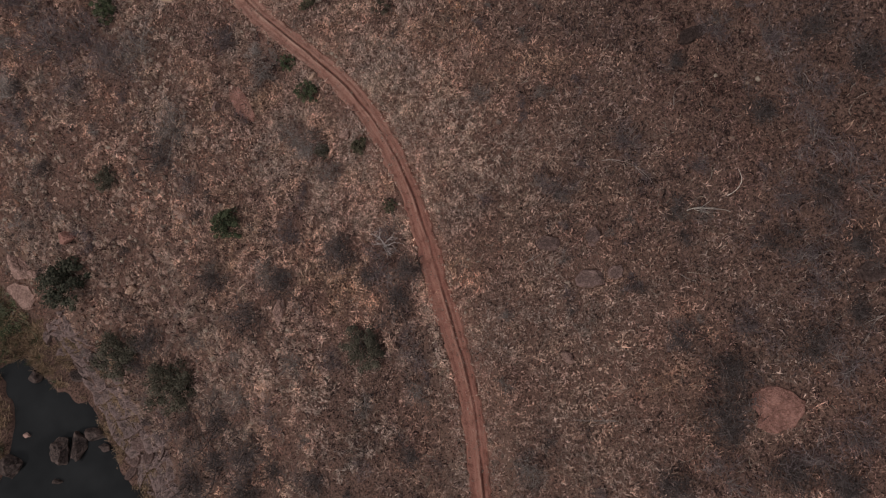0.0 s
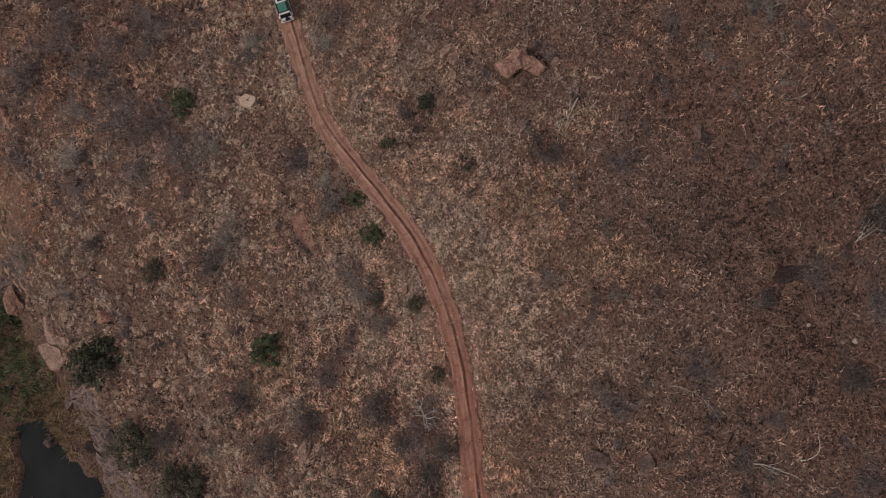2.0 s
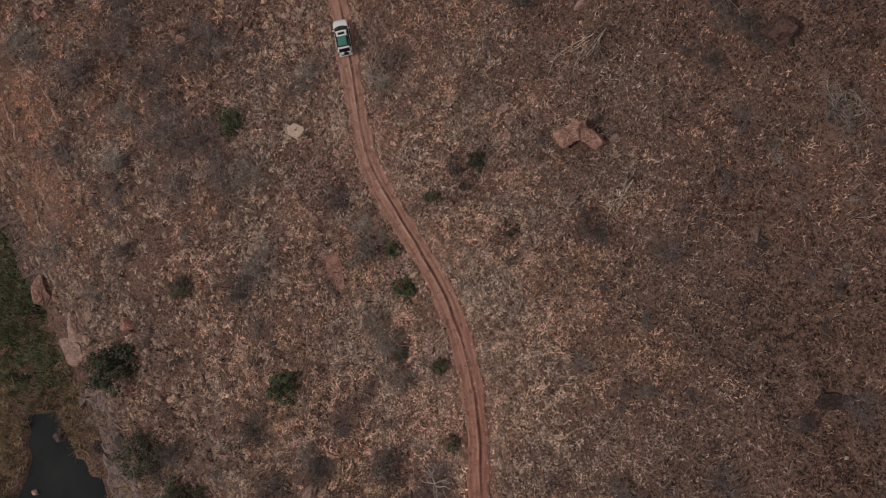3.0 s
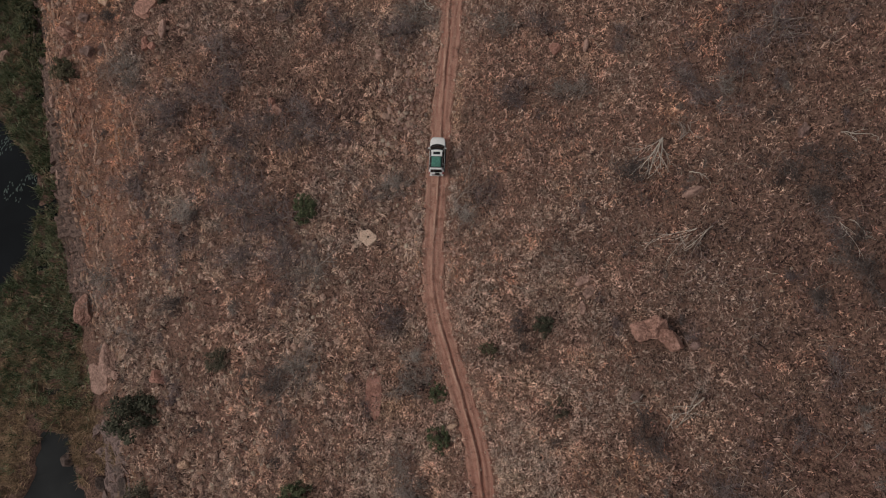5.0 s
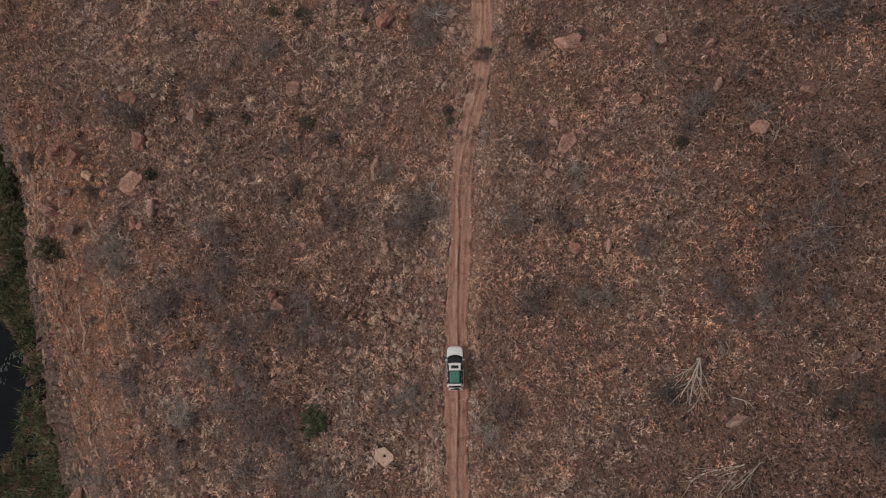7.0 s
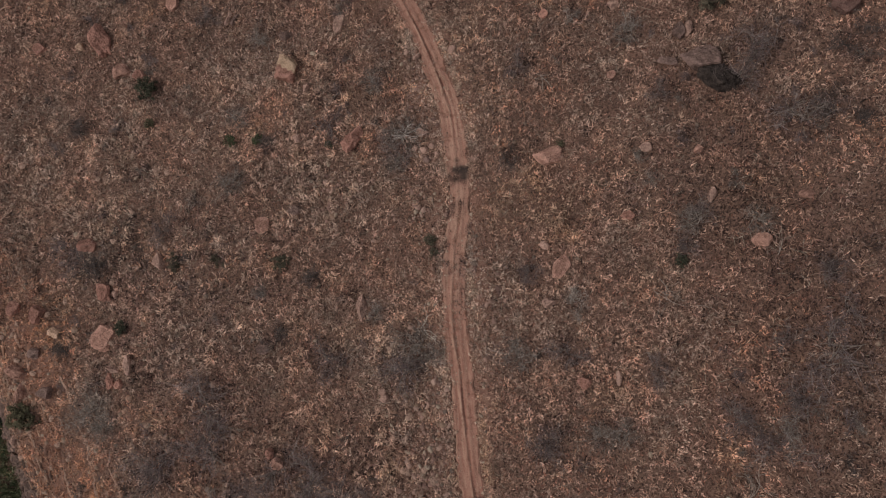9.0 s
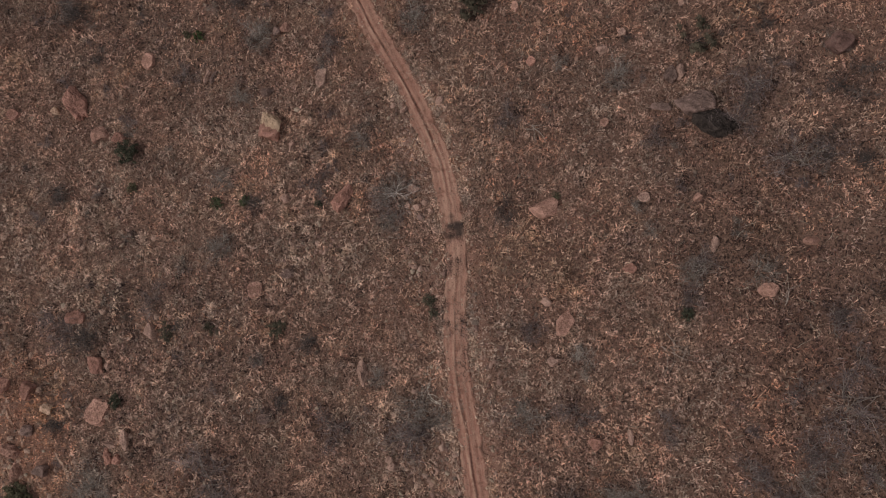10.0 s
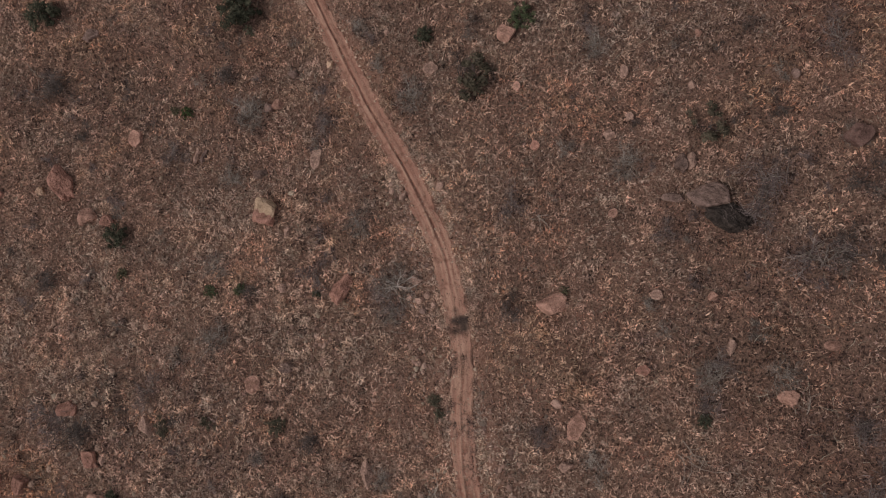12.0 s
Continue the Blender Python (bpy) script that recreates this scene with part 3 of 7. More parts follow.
def off_roader(m):
    car = tagged(new("car"), "white off-road car with green canvas roof load on a dirt track", "car")
    car.matrix_world = m
    lower = [(-2.34, 0.78, 0.50, 0.92), (-2.26, 0.87, 0.40, 1.08), (-1.9, 0.915, 0.36, 1.12), (-1.0, 0.92, 0.34, 1.12), (0.4, 0.92, 0.34, 1.10),
             (1.15, 0.92, 0.34, 1.08), (1.70, 0.90, 0.38, 1.04), (2.00, 0.85, 0.42, 0.99), (2.18, 0.76, 0.46, 0.92), (2.30, 0.62, 0.50, 0.84), (2.37, 0.44, 0.54, 0.76)]
    part("body", loft([rounded_ring(y, h, a, b, 0.13 if h > 0.7 else 0.08, 0.05, 0.035) for y, h, a, b in lower]), PAINT, car, "white painted body", True)
    cabin = [(-2.20, 0.80, 0.80, 1.06), (-1.96, 0.74, 0.98, 1.66), (-1.85, 0.71, 0.98, 1.72), (-0.6, 0.70, 0.98, 1.76), (0.30, 0.69, 0.98, 1.73), (0.44, 0.69, 0.98, 1.68), (1.16, 0.78, 0.90, 1.06)]
    cab = []
    for y, h, a, b in cabin:
        wide = min(0.86, h + 0.13)
        cab.append([(-wide, y, a), (wide, y, a), (wide - 0.01, y, min(b, 1.14)), (h, y, b - 0.06), (h - 0.07, y, b), (0.0, y, b + 0.02), (-h + 0.07, y, b), (-h, y, b - 0.06), (-wide + 0.01, y, min(b, 1.14))])
    part("cabin", loft(cab), PAINT, car)
    part("windscreen", curved_pane(lambda u: (0.87 * u, 1.26 - 0.26 * u * u, 1.105), lambda u: (0.71 * u, 0.42 - 0.05 * u * u, 1.735 - 0.05 * u * u), 0.03), GLASS, car, "dark sloping windscreen", True)
    part("scuttle", curved_pane(lambda u: (0.84 * u, 1.36 - 0.26 * u * u, 1.10), lambda u: (0.87 * u, 1.25 - 0.26 * u * u, 1.12), 0.02), BLACK, car)
    part("rear_window", slab([(0.70, -2.18, 1.14), (-0.70, -2.18, 1.14), (-0.62, -1.99, 1.62), (0.62, -1.99, 1.62)][::-1], 0.05), GLASS, car, "dark rear window")
    for s in (-1, 1):
        for y0, y1, t0, t1 in ((-0.35, 0.78, -0.35, 0.36), (-1.20, -0.43, -1.20, -0.43), (-1.92, -1.28, -1.86, -1.28)):
            c = [(s * 0.862, y0, 1.15), (s * 0.862, y1, 1.15), (s * 0.718, t1, 1.63), (s * 0.718, t0, 1.63)]
            part("side_window", slab(c if s > 0 else c[::-1], 0.012), GLASS, car)
        part("door_handle", box(s * 0.905 - 0.03, s * 0.905 + 0.03, -0.30, -0.12, 0.92, 0.96, 0.008), BLACK, car)
        part("door_handle", box(s * 0.905 - 0.03, s * 0.905 + 0.03, -1.2, -1.02, 0.92, 0.96, 0.008), BLACK, car)
        mirror = part("mirror", box(s * 1.0 - 0.10, s * 1.0 + 0.10, 0.72, 0.86, 1.10, 1.26, 0.03), PAINT, car)
        part("mirror_glass", box(s * 1.0 - 0.08, s * 1.0 + 0.08, 0.705, 0.722, 1.12, 1.24, 0.0), GLASS, mirror)
        part("headlight", box(s * 0.60 - 0.13, s * 0.60 + 0.13, 2.10, 2.28, 0.74, 0.89, 0.03), LAMP_CLEAR, car)
        part("tail_lamp", box(s * 0.79 - 0.07, s * 0.79 + 0.07, -2.34, -2.16, 0.82, 1.12, 0.02), LAMP_RED, car)
        part("roof_rail", box(s * 0.68 - 0.03, s * 0.68 + 0.03, -1.8, 0.15, 1.74, 1.80, 0.015), BLACK, car, "black roof rail")
        part("sill_step", box(s * 0.93 - 0.07, s * 0.93 + 0.07, -0.85, 0.95, 0.30, 0.36, 0.02), BLACK, car)
        for y in (-1.42, 1.42):
            arch = bmesh.new()
            ring = []
            for k in range(13):
                a = radians(-10 + 200 * k / 12)
                ring.append([(s * 0.90, y + r * math.cos(a), 0.40 + r * math.sin(a)) for r in (0.40, 0.49)] + [(s * 0.975, y + r * math.cos(a), 0.40 + r * math.sin(a)) for r in (0.47, 0.40)])
            arch.free()
            part("wheel_arch", loft(ring), BLACK, car)
            wheel = part("wheel", disc(0.24, 0.20, 20), ALLOY, car, "alloy wheel")
            wheel.location = (s * 0.80, y, 0.38)
            part("tyre", disc(0.385, 0.25, 28, 0.23), RUBBER, wheel)
            part("hub_cap", disc(0.06, 0.235, 10), BLACK, wheel)
    part("sunroof", box(-0.40, 0.40, -0.20, 0.13, 1.755, 1.785, 0.01), GLASS, car, "dark glass sunroof")
    part("front_bumper", box(-0.50, 0.50, 2.24, 2.40, 0.44, 0.62, 0.06), PAINT, car)
    part("grille", box(-0.38, 0.38, 2.30, 2.385, 0.62, 0.74, 0.015), BLACK, car)
    bumper = part("rear_bumper", box(-0.82, 0.82, -2.46, -2.28, 0.46, 0.70, 0.05), PAINT, car)
    part("bumper_step", box(-0.55, 0.55, -2.45, -2.30, 0.70, 0.712, 0.0), BLACK, bumper)
    part("spoiler", box(-0.66, 0.66, -2.06, -1.88, 1.69, 1.745, 0.02), PAINT, car)
    part("number_plate", box(-0.26, 0.26, -2.475, -2.458, 0.52, 0.63, 0.0), PAINT, car)
    part("rear_wiper", box(-0.30, 0.06, -2.135, -2.11, 1.27, 1.29, 0.0), BLACK, car)
    spare = part("spare_wheel", disc(0.30, 0.16, 20, 0.08), RUBBER, car, "black spare wheel on the tailgate")
    spare.matrix_basis = pose(0.1, -2.38, 1.0, 0, 0, 90)
    rack = part("roof_rack", box(-0.66, 0.66, -1.86, -0.42, 1.785, 1.81, 0.01), BLACK, car, "black roof rack")
    for y in (-1.75, -1.15, -0.52):
        part("crossbar", box(-0.72, 0.72, y - 0.025, y + 0.025, 1.76, 1.79, 0.008), BLACK, rack)
    load = bmesh.new()
    n = 18
    top = [[None] * (n + 1) for _ in range(n + 1)]
    for i in range(n + 1):
        for j in range(n + 1):
            u, v = i / n * 2 - 1, j / n * 2 - 1
            edge = max(abs(u), abs(v))
            z = 1.83 + 0.20 * (1 - step(np.array((edge - 0.86) / 0.14))) + 0.02 * math.sin(7 * u + 2 * v) * math.cos(5 * v - u)
            top[i][j] = load.verts.new((0.56 * u, -1.12 + 0.64 * v, float(z)))
    for i in range(n):
        for j in range(n):
            load.faces.new((top[i][j], top[i + 1][j], top[i + 1][j + 1], top[i][j + 1]))
    rim = [top[i][0] for i in range(n + 1)] + [top[n][j] for j in range(1, n + 1)] + [top[i][n] for i in range(n - 1, -1, -1)] + [top[0][j] for j in range(n - 1, 0, -1)]
    low = [load.verts.new((v.co.x, v.co.y, 1.81)) for v in rim]
    for i in range(len(rim)):
        j = (i + 1) % len(rim)
        load.faces.new((rim[i], low[i], low[j], rim[j]))
    load.faces.new(low[::-1])
    bmesh.ops.recalc_face_normals(load, faces=load.faces)
    cover = part("canvas_cover", load, CANVAS, rack, "green canvas cover strapped on the roof rack", True)
    for y in (-1.42, -0.80):
        part("strap", box(-0.575, 0.575, y - 0.02, y + 0.02, 1.815, 2.05, 0.01), CANVAS, cover)
    part("antenna", box(0.50, 0.515, 1.02, 1.035, 1.0, 1.75, 0.0), BLACK, car)
    return car


car_z = float(hillside(track_x(70.5), np.array(70.5)))
off_roader(pose(0.92, 70.62, car_z - 0.04, 0.4, -3.4, 1.4) @ Matrix.Scale(0.95, 4))


# ---- boulders and stones ----
def rock_bmesh(length, width, height, seed, fine=3, sides=11, flat=False):
    rng = random.Random(seed)
    bm = bmesh.new()
    bmesh.ops.create_icosphere(bm, subdivisions=fine, radius=1.0)
    cuts = []
    for q in range(sides):
        if flat:
            a = (q + rng.uniform(-0.3, 0.3)) * 2 * math.pi / sides
            cuts.append((Vector((math.cos(a), math.sin(a), rng.uniform(0, 0.3))).normalized(), rng.uniform(0.6, 0.86)))
            continue
        nv = Vector((rng.uniform(-1, 1), rng.uniform(-1, 1), rng.uniform(-0.5, 1.0))).normalized()
        cuts.append((nv, rng.uniform(0.5, 0.82)))
    cuts.append((Vector((rng.uniform(-0.2, 0.2), rng.uniform(-0.2, 0.2), 1)).normalized(), 0.35 if flat else rng.uniform(0.5, 0.8)))
    off = Vector((seed * 1.7, seed * 0.9, 0))
    for v in bm.verts:
        p = v.co.copy()
        for nv, d in cuts:
            k = p.dot(nv) - d
            if k > 0:
                p -= nv * k
        crack = max(0.0, 1 - abs(noise.noise(p * 2.3 + off * 2)) / 0.07)
        p += p.normalized() * (0.11 * noise.noise(p * 1.3 + off) + 0.07 * noise.noise(p * 4.6 + off) + 0.035 * noise.noise(p * 10.0 + off) - 0.055 * crack)
        v.co = p
    xs, ys, zs = ([v.co[i] for v in bm.verts] for i in range(3))
    for v in bm.verts:
        v.co.x = ((v.co.x - min(xs)) / (max(xs) - min(xs)) - 0.5) * length
        v.co.y = ((v.co.y - min(ys)) / (max(ys) - min(ys)) - 0.5) * width
        v.co.z = ((v.co.z - min(zs)) / (max(zs) - min(zs)) - 0.42) * height * 1.7
    return bm


ROCK_WORDS = {"red": "weathered red sandstone boulder half buried in dry grass", "orange": "ochre sandstone boulder with flat worn faces in dry grass",
              "maroon": "dull dark red boulder among bare thorn shrubs", "tan": "tan stone lying in the dry grass", "cream": "pale cream boulder with a bright broken face", "grey": "grey-brown weathered stone sunk in the dry grass",
              "river": "wet grey rock at the edge of dark water", "dark": "large blackened boulder lying on the slope", "darkbrown": "dark brown slab set low on the slope"}
rock_count = [0]


def boulder(x, y, length, width, yaw, tone, flat=False):
    rock_count[0] += 1
    big = max(length, width)
    height = 0.17 * min(length, width) + 0.28 if flat else 0.55 * min(length, width) + 0.22
    bm = rock_bmesh(length * 1.06, width * 1.06, height, rock_count[0], (4 if big > 3 else 3) if big > 1.2 else 2, 7 if flat else 16 if big > 3 else 11, flat)
    ob = part("boulder", bm, ROCK[tone], None, smooth=False)
    d = 0.5
    z = max(land_at(x, y), WATER - 0.12)
    sx, sy = (land_at(x + d, y) - land_at(x - d, y)) / (2 * d), (land_at(x, y + d) - land_at(x, y - d)) / (2 * d)
    tilt = 0.6
    ob.matrix_world = Matrix.Translation((x, y, z)) @ Matrix.Rotation(math.atan(sy) * tilt, 4, "X") @ Matrix.Rotation(-math.atan(sx) * tilt, 4, "Y") @ pose(0, 0, 0, 0, 0, yaw)
    return tagged(ob, (f"flat {ROCK_WORDS[tone]}" if flat else ROCK_WORDS[tone]), "rock", "boulders on the hillside")


# ---- shrubs and dead wood ----
def strand_strip(pts, w0, w1, rng):
    """A narrow tapering strip along points, turned at random."""
    side = Vector((rng.uniform(-1, 1), rng.uniform(-1, 1), rng.uniform(-0.3, 0.3))).normalized()
    V, n = [], len(pts)
    for i, p in enumerate(pts):
        w = (w0 + (w1 - w0) * i / (n - 1)) / 2
        V += [p - side * w, p + side * w]
    return V


def grow(rng, tips, p, direction, length, width, depth, out, up=0.12):
    """A crooked limb with forks; rows of (points, width at foot, width at tip) go into out."""
    pts, steps = [p], 4
    d = direction.normalized()
    for _ in range(steps):
        d = (d + Vector((rng.gauss(0, 0.2), rng.gauss(0, 0.2), rng.gauss(up * 0.5, 0.14)))).normalized()
        pts.append(pts[-1] + d * (length / steps))
    out.append((depth, pts, width, width * 0.45))
    if depth == 0:
        tips.append(pts[-1])
        return
    for _ in range(rng.choice((2, 3, 3, 4))):
        k = rng.randint(1, steps)
        spread = Vector((rng.gauss(0, 0.6), rng.gauss(0, 0.6), rng.gauss(0.1, 0.3)))
        grow(rng, tips, pts[k], d + spread, length * rng.uniform(0.45, 0.75), width * 0.55, depth - 1, out, up)


def limbs_bmesh(rows, sides=3):
    bm = bmesh.new()
    for _, pts, w0, w1 in rows:
        rings = []
        for i, p in enumerate(pts):
            t = (pts[min(i + 1, len(pts) - 1)] - pts[max(i - 1, 0)]).normalized()
            a = t.orthogonal().normalized()
            b = t.cross(a)
            r = (w0 + (w1 - w0) * i / (len(pts) - 1)) / 2
            rings.append([bm.verts.new(p + (a * math.cos(2 * math.pi * k / sides) + b * math.sin(2 * math.pi * k / sides)) * r) for k in range(sides)])
        for r0, r1 in zip(rings, rings[1:]):
            for k in range(sides):
                bm.faces.new((r0[k], r0[(k + 1) % sides], r1[(k + 1) % sides], r1[k]))
    return bm


def twig_mesh(rng, starts, count, reach, width, material):
    """A haze of fine bare twigs round the given points."""
    V, Fc = [], []
    for _ in range(count):
        p = rng.choice(starts)
        d = Vector((rng.gauss(0, 1), rng.gauss(0, 1), rng.gauss(0.25, 0.5))).normalized()
        a = p + Vector((rng.gauss(0, 0.08), rng.gauss(0, 0.08), rng.gauss(0, 0.06)))
        b = a + d * reach * rng.uniform(0.4, 1.0)
        c = b + (d + Vector((rng.gauss(0, 0.5), rng.gauss(0, 0.5), rng.gauss(0, 0.3)))).normalized() * reach * rng.uniform(0.2, 0.6)
        k = len(V)
        V += [tuple(q) for q in strand_strip([a, b], width, width * 0.75, rng)] + [tuple(c)]
        Fc += [(k, k + 1, k + 3), (k, k + 3, k + 2), (k + 2, k + 3, k + 4)]
    return mesh_from("brushwood", V, Fc, material)


def make_shrub(seed, tone):
    """A bare multi-stemmed shrub, one metre in radius."""
    rng = random.Random(seed)
    ob = new("bare_shrub")
    rows, tips = [], []
    for _ in range(rng.randint(8, 11)):
        a = rng.uniform(0, 2 * math.pi)
        lean = rng.uniform(0.35, 1.5)
        own = []
        grow(rng, tips, Vector((rng.gauss(0, 0.08), rng.gauss(0, 0.08), -0.1)), Vector((math.cos(a) * lean, math.sin(a) * lean, 0.8)), rng.uniform(0.5, 0.8), 0.036, 2, own)
        part("stem", limbs_bmesh([r for r in own if r[0] > 0]), TWIG["pale" if tone == "grey" else "grey" if tone == "purple" else tone], ob)
        rows += own
    starts = [p for r in rows for p in r[1][1:]]
    twigs = new("brushwood", twig_mesh(rng, starts, 530 if tone == "dark" else 400 if tone == "purple" else 470, 0.26, 0.016 if tone == "dark" else 0.0125, TWIG[tone]))
    twigs.parent = ob
    tagged(twigs, kind="stuff")
    return ob


def make_bush(seed, tone):
    """A leafy evergreen bush, one metre in radius, with an uneven crown."""
    rng = random.Random(seed)
    ob = new("leafy_bush")
    tips = []
    for _ in range(7):
        a = rng.uniform(0, 2 * math.pi)
        lean = rng.uniform(0.1, 1.2)
        own = []
        grow(rng, tips, Vector((rng.gauss(0, 0.05), rng.gauss(0, 0.05), -0.1)), Vector((math.cos(a) * lean, math.sin(a) * lean, 1.0)), rng.uniform(0.45, 0.7), 0.06, 2, own)
        part("stem", limbs_bmesh([r for r in own if r[0] > 0]), TWIG["dark"], ob)
    clumps = []
    lobes = [rng.uniform(0.7, 1.15) for _ in range(7)]
    for _ in range(20 if tone == "greyolive" else 46):
        a, r, h = rng.uniform(0, 2 * math.pi), math.sqrt(rng.random()) * 1.0, rng.uniform(0.1, 1.0)
        r *= math.sqrt(max(0.1, 1.15 - h * 0.8)) * lobes[int(a / (2 * math.pi) * 7) % 7]
        clumps.append((Vector((r * math.cos(a), r * math.sin(a), h)), rng.uniform(0.10, 0.29 - 0.10 * min(r, 1))))
    V, Fc = [], []
    small = 0.5 if tone == "hazy" else 0.72 if tone in ("dark", "green") else 1.0
    for c, size in clumps:
        for _ in range(int(46 / small ** 1.2)):
            d = Vector((rng.gauss(0, 1), rng.gauss(0, 1), rng.gauss(0.15, 0.8))).normalized()
            p = c + d * size * rng.random() ** 0.35
            ax = Vector((rng.gauss(0, 1), rng.gauss(0, 1), rng.gauss(0, 0.5))).normalized() * rng.uniform(0.05, 0.095) * small
            side = ax.cross(d + Vector((0.01, 0.02, 0.3))).normalized() * ax.length * 0.45
            k = len(V)
            V += [tuple(p - ax), tuple(p + side), tuple(p + ax), tuple(p - side)]
            Fc.append((k, k + 1, k + 2, k + 3))
    crown = new("foliage", mesh_from("foliage", V, Fc, LEAF[tone]))
    crown.parent = ob
    tagged(crown, kind="stuff")
    return ob


SHRUB_WORDS = {"grey": "leafless grey shrub with a haze of fine twigs", "purple": "leafless purple-grey thorn shrub among dry grass",
               "dark": "dark leafless shrub with dense crossing twigs", "pale": "bleached leafless shrub with long pale branches"}
BUSH_WORDS = {"green": "rounded green leafy bush on the dry slope", "dark": "dark green leafy bush with a dense crown", "olive": "dull olive leafy bush with thin foliage",
              "hazy": "dull dark green bush with small leaves and thin crown", "greyolive": "grey-olive half bare bush on dry grass", "bright": "small fresh green bush in dry grass", "reed": "dark reedy bush at the foot of the bank"}
kinds, things_made = {}, [0]


def stand(maker, words, category, group, x, y, across, tone, variants, squash):
    things_made[0] += 1
    rng = random.Random(1000 + things_made[0])
    key = (category, tone)
    have = kinds.setdefault(key, [])
    s = across / 2
    m = pose(x, y, land_at(x, y) - 0.03, 0, 0, rng.uniform(0, 360))
    size = Vector((s * rng.uniform(0.9, 1.1), s * rng.uniform(0.9, 1.1), s * squash * rng.uniform(0.85, 1.15)))
    if len(have) < variants:
        ob = maker(len(have) * 31 + sum(map(ord, tone)), tone)
        have.append(ob)
    else:
        ob = copy_thing(have[things_made[0] % len(have)], m)
    ob.matrix_basis = m @ Matrix.Diagonal((*size, 1))
    return tagged(ob, words[tone], category, group)


def shrub(x, y, across, tone):
    if tone == "greyolive":
        return bush(x, y, across, tone)
    return stand(make_shrub, SHRUB_WORDS, "shrub", "bare shrubs on the hillside", x, y, across * 1.12, tone, 4, 0.72)


def bush(x, y, across, tone):
    return stand(make_bush, BUSH_WORDS, "bush", "leafy bushes on the hillside", x, y, across * 1.05, tone, 2, 0.8)


def make_brush(seed, tone):
    """A low tangle of bare twigs, one metre in radius."""
    rng = random.Random(seed + 5)
    ob = new("low_brush")
    rows, tips = [], []
    for k in range(5):
        a = 2 * math.pi * k / 5 + rng.uniform(-0.5, 0.5)
        own = []
        grow(rng, tips, Vector((rng.gauss(0, 0.2), rng.gauss(0, 0.2), -0.1)), Vector((math.cos(a), math.sin(a), 0.5)), rng.uniform(0.5, 0.8), 0.04, 1, own)
        part("stem", limbs_bmesh([r for r in own if r[0] > 0]), TWIG[tone], ob)
        rows += own
    tangle = new("brushwood", twig_mesh(rng, [p for r in rows for p in r[1]], 230, 0.30, 0.026, TWIG[tone]))
    tangle.parent = ob
    tagged(tangle, kind="stuff")
    return ob


BRUSH_WORDS = {"grey": "low grey tangle of dead brushwood in grass", "purple": "low purple-brown tangle of bare brushwood", "dark": "low dark tangle of bare brushwood in grass", "pale": "low bleached tangle of brushwood"}


def low_brush(x, y, across, tone):
    return stand(make_brush, BRUSH_WORDS, "brushwood", "low brushwood on the hillside", x, y, across, tone, 3, 0.6)


def dead_branch(x0, y0, x1, y1, forks, white=False):
    """A fallen bleached limb lying on the grass from its butt to its tip."""
    things_made[0] += 1
    rng = random.Random(things_made[0])
    run = math.hypot(x1 - x0, y1 - y0)
    z0, z1 = land_at(x0, y0), land_at(x1, y1)
    tilt = (z1 - z0) / max(run, 0.1)
    rows = []

    def limb(p, d, length, width, depth):
        pts = [p]
        d = d.normalized()
        bend = rng.gauss(0, 0.10)
        for _ in range(7):
            c, s = math.cos(bend), math.sin(bend)
            d = Vector((d.x * c - d.y * s + rng.gauss(0, 0.12), d.x * s + d.y * c + rng.gauss(0, 0.12), 0)).normalized()
            q = pts[-1] + d * (length / 7)
            if abs(q.x - float(track_x(q.y))) < 2.1 and len(pts) > 1:
                break
            q.z = land_at(q.x, q.y) + 0.34 + 0.10 * depth + rng.uniform(-0.05, 0.08)
            pts.append(q)
        if len(pts) < 3:
            return
        rows.append((depth, pts, width, width * 0.35))
        if depth:
            for _ in range(rng.choice((2, 3))):
                k = rng.randint(1, len(pts) - 1)
                limb(pts[k], d + Vector((rng.gauss(0, 0.45), rng.gauss(0, 0.45), 0)), length * rng.uniform(0.3, 0.6), width * 0.6, depth - 1)

    start = Vector((x0, y0, z0 + 0.30))
    way = Vector((x1 - x0, y1 - y0, tilt * run))
    limb(start, way, run, (0.07 if forks > 2 else 0.12) if white else 0.085, min(forks, 2))
    for _ in range(forks - 1):
        limb(start + way * rng.uniform(0, 0.3), way.normalized() + Vector((rng.gauss(0, 0.25), rng.gauss(0, 0.25), 0)), run * rng.uniform(0.4, 0.8), 0.06, 1)
    base = start.copy()
    rows = [(dd, [q - base for q in pts], a, b) for dd, pts, a, b in rows]
    ob = part("dead_branch", limbs_bmesh(rows, 5), DEADWOOD if white else GREYWOOD, None)
    ob.location = base
    return tagged(ob, ("bleached" if white else "weathered grey") + " fallen branch with forked bare limbs on dry grass" if forks else "single bleached stick lying on dry grass", "branch", "dead branches on the hillside")


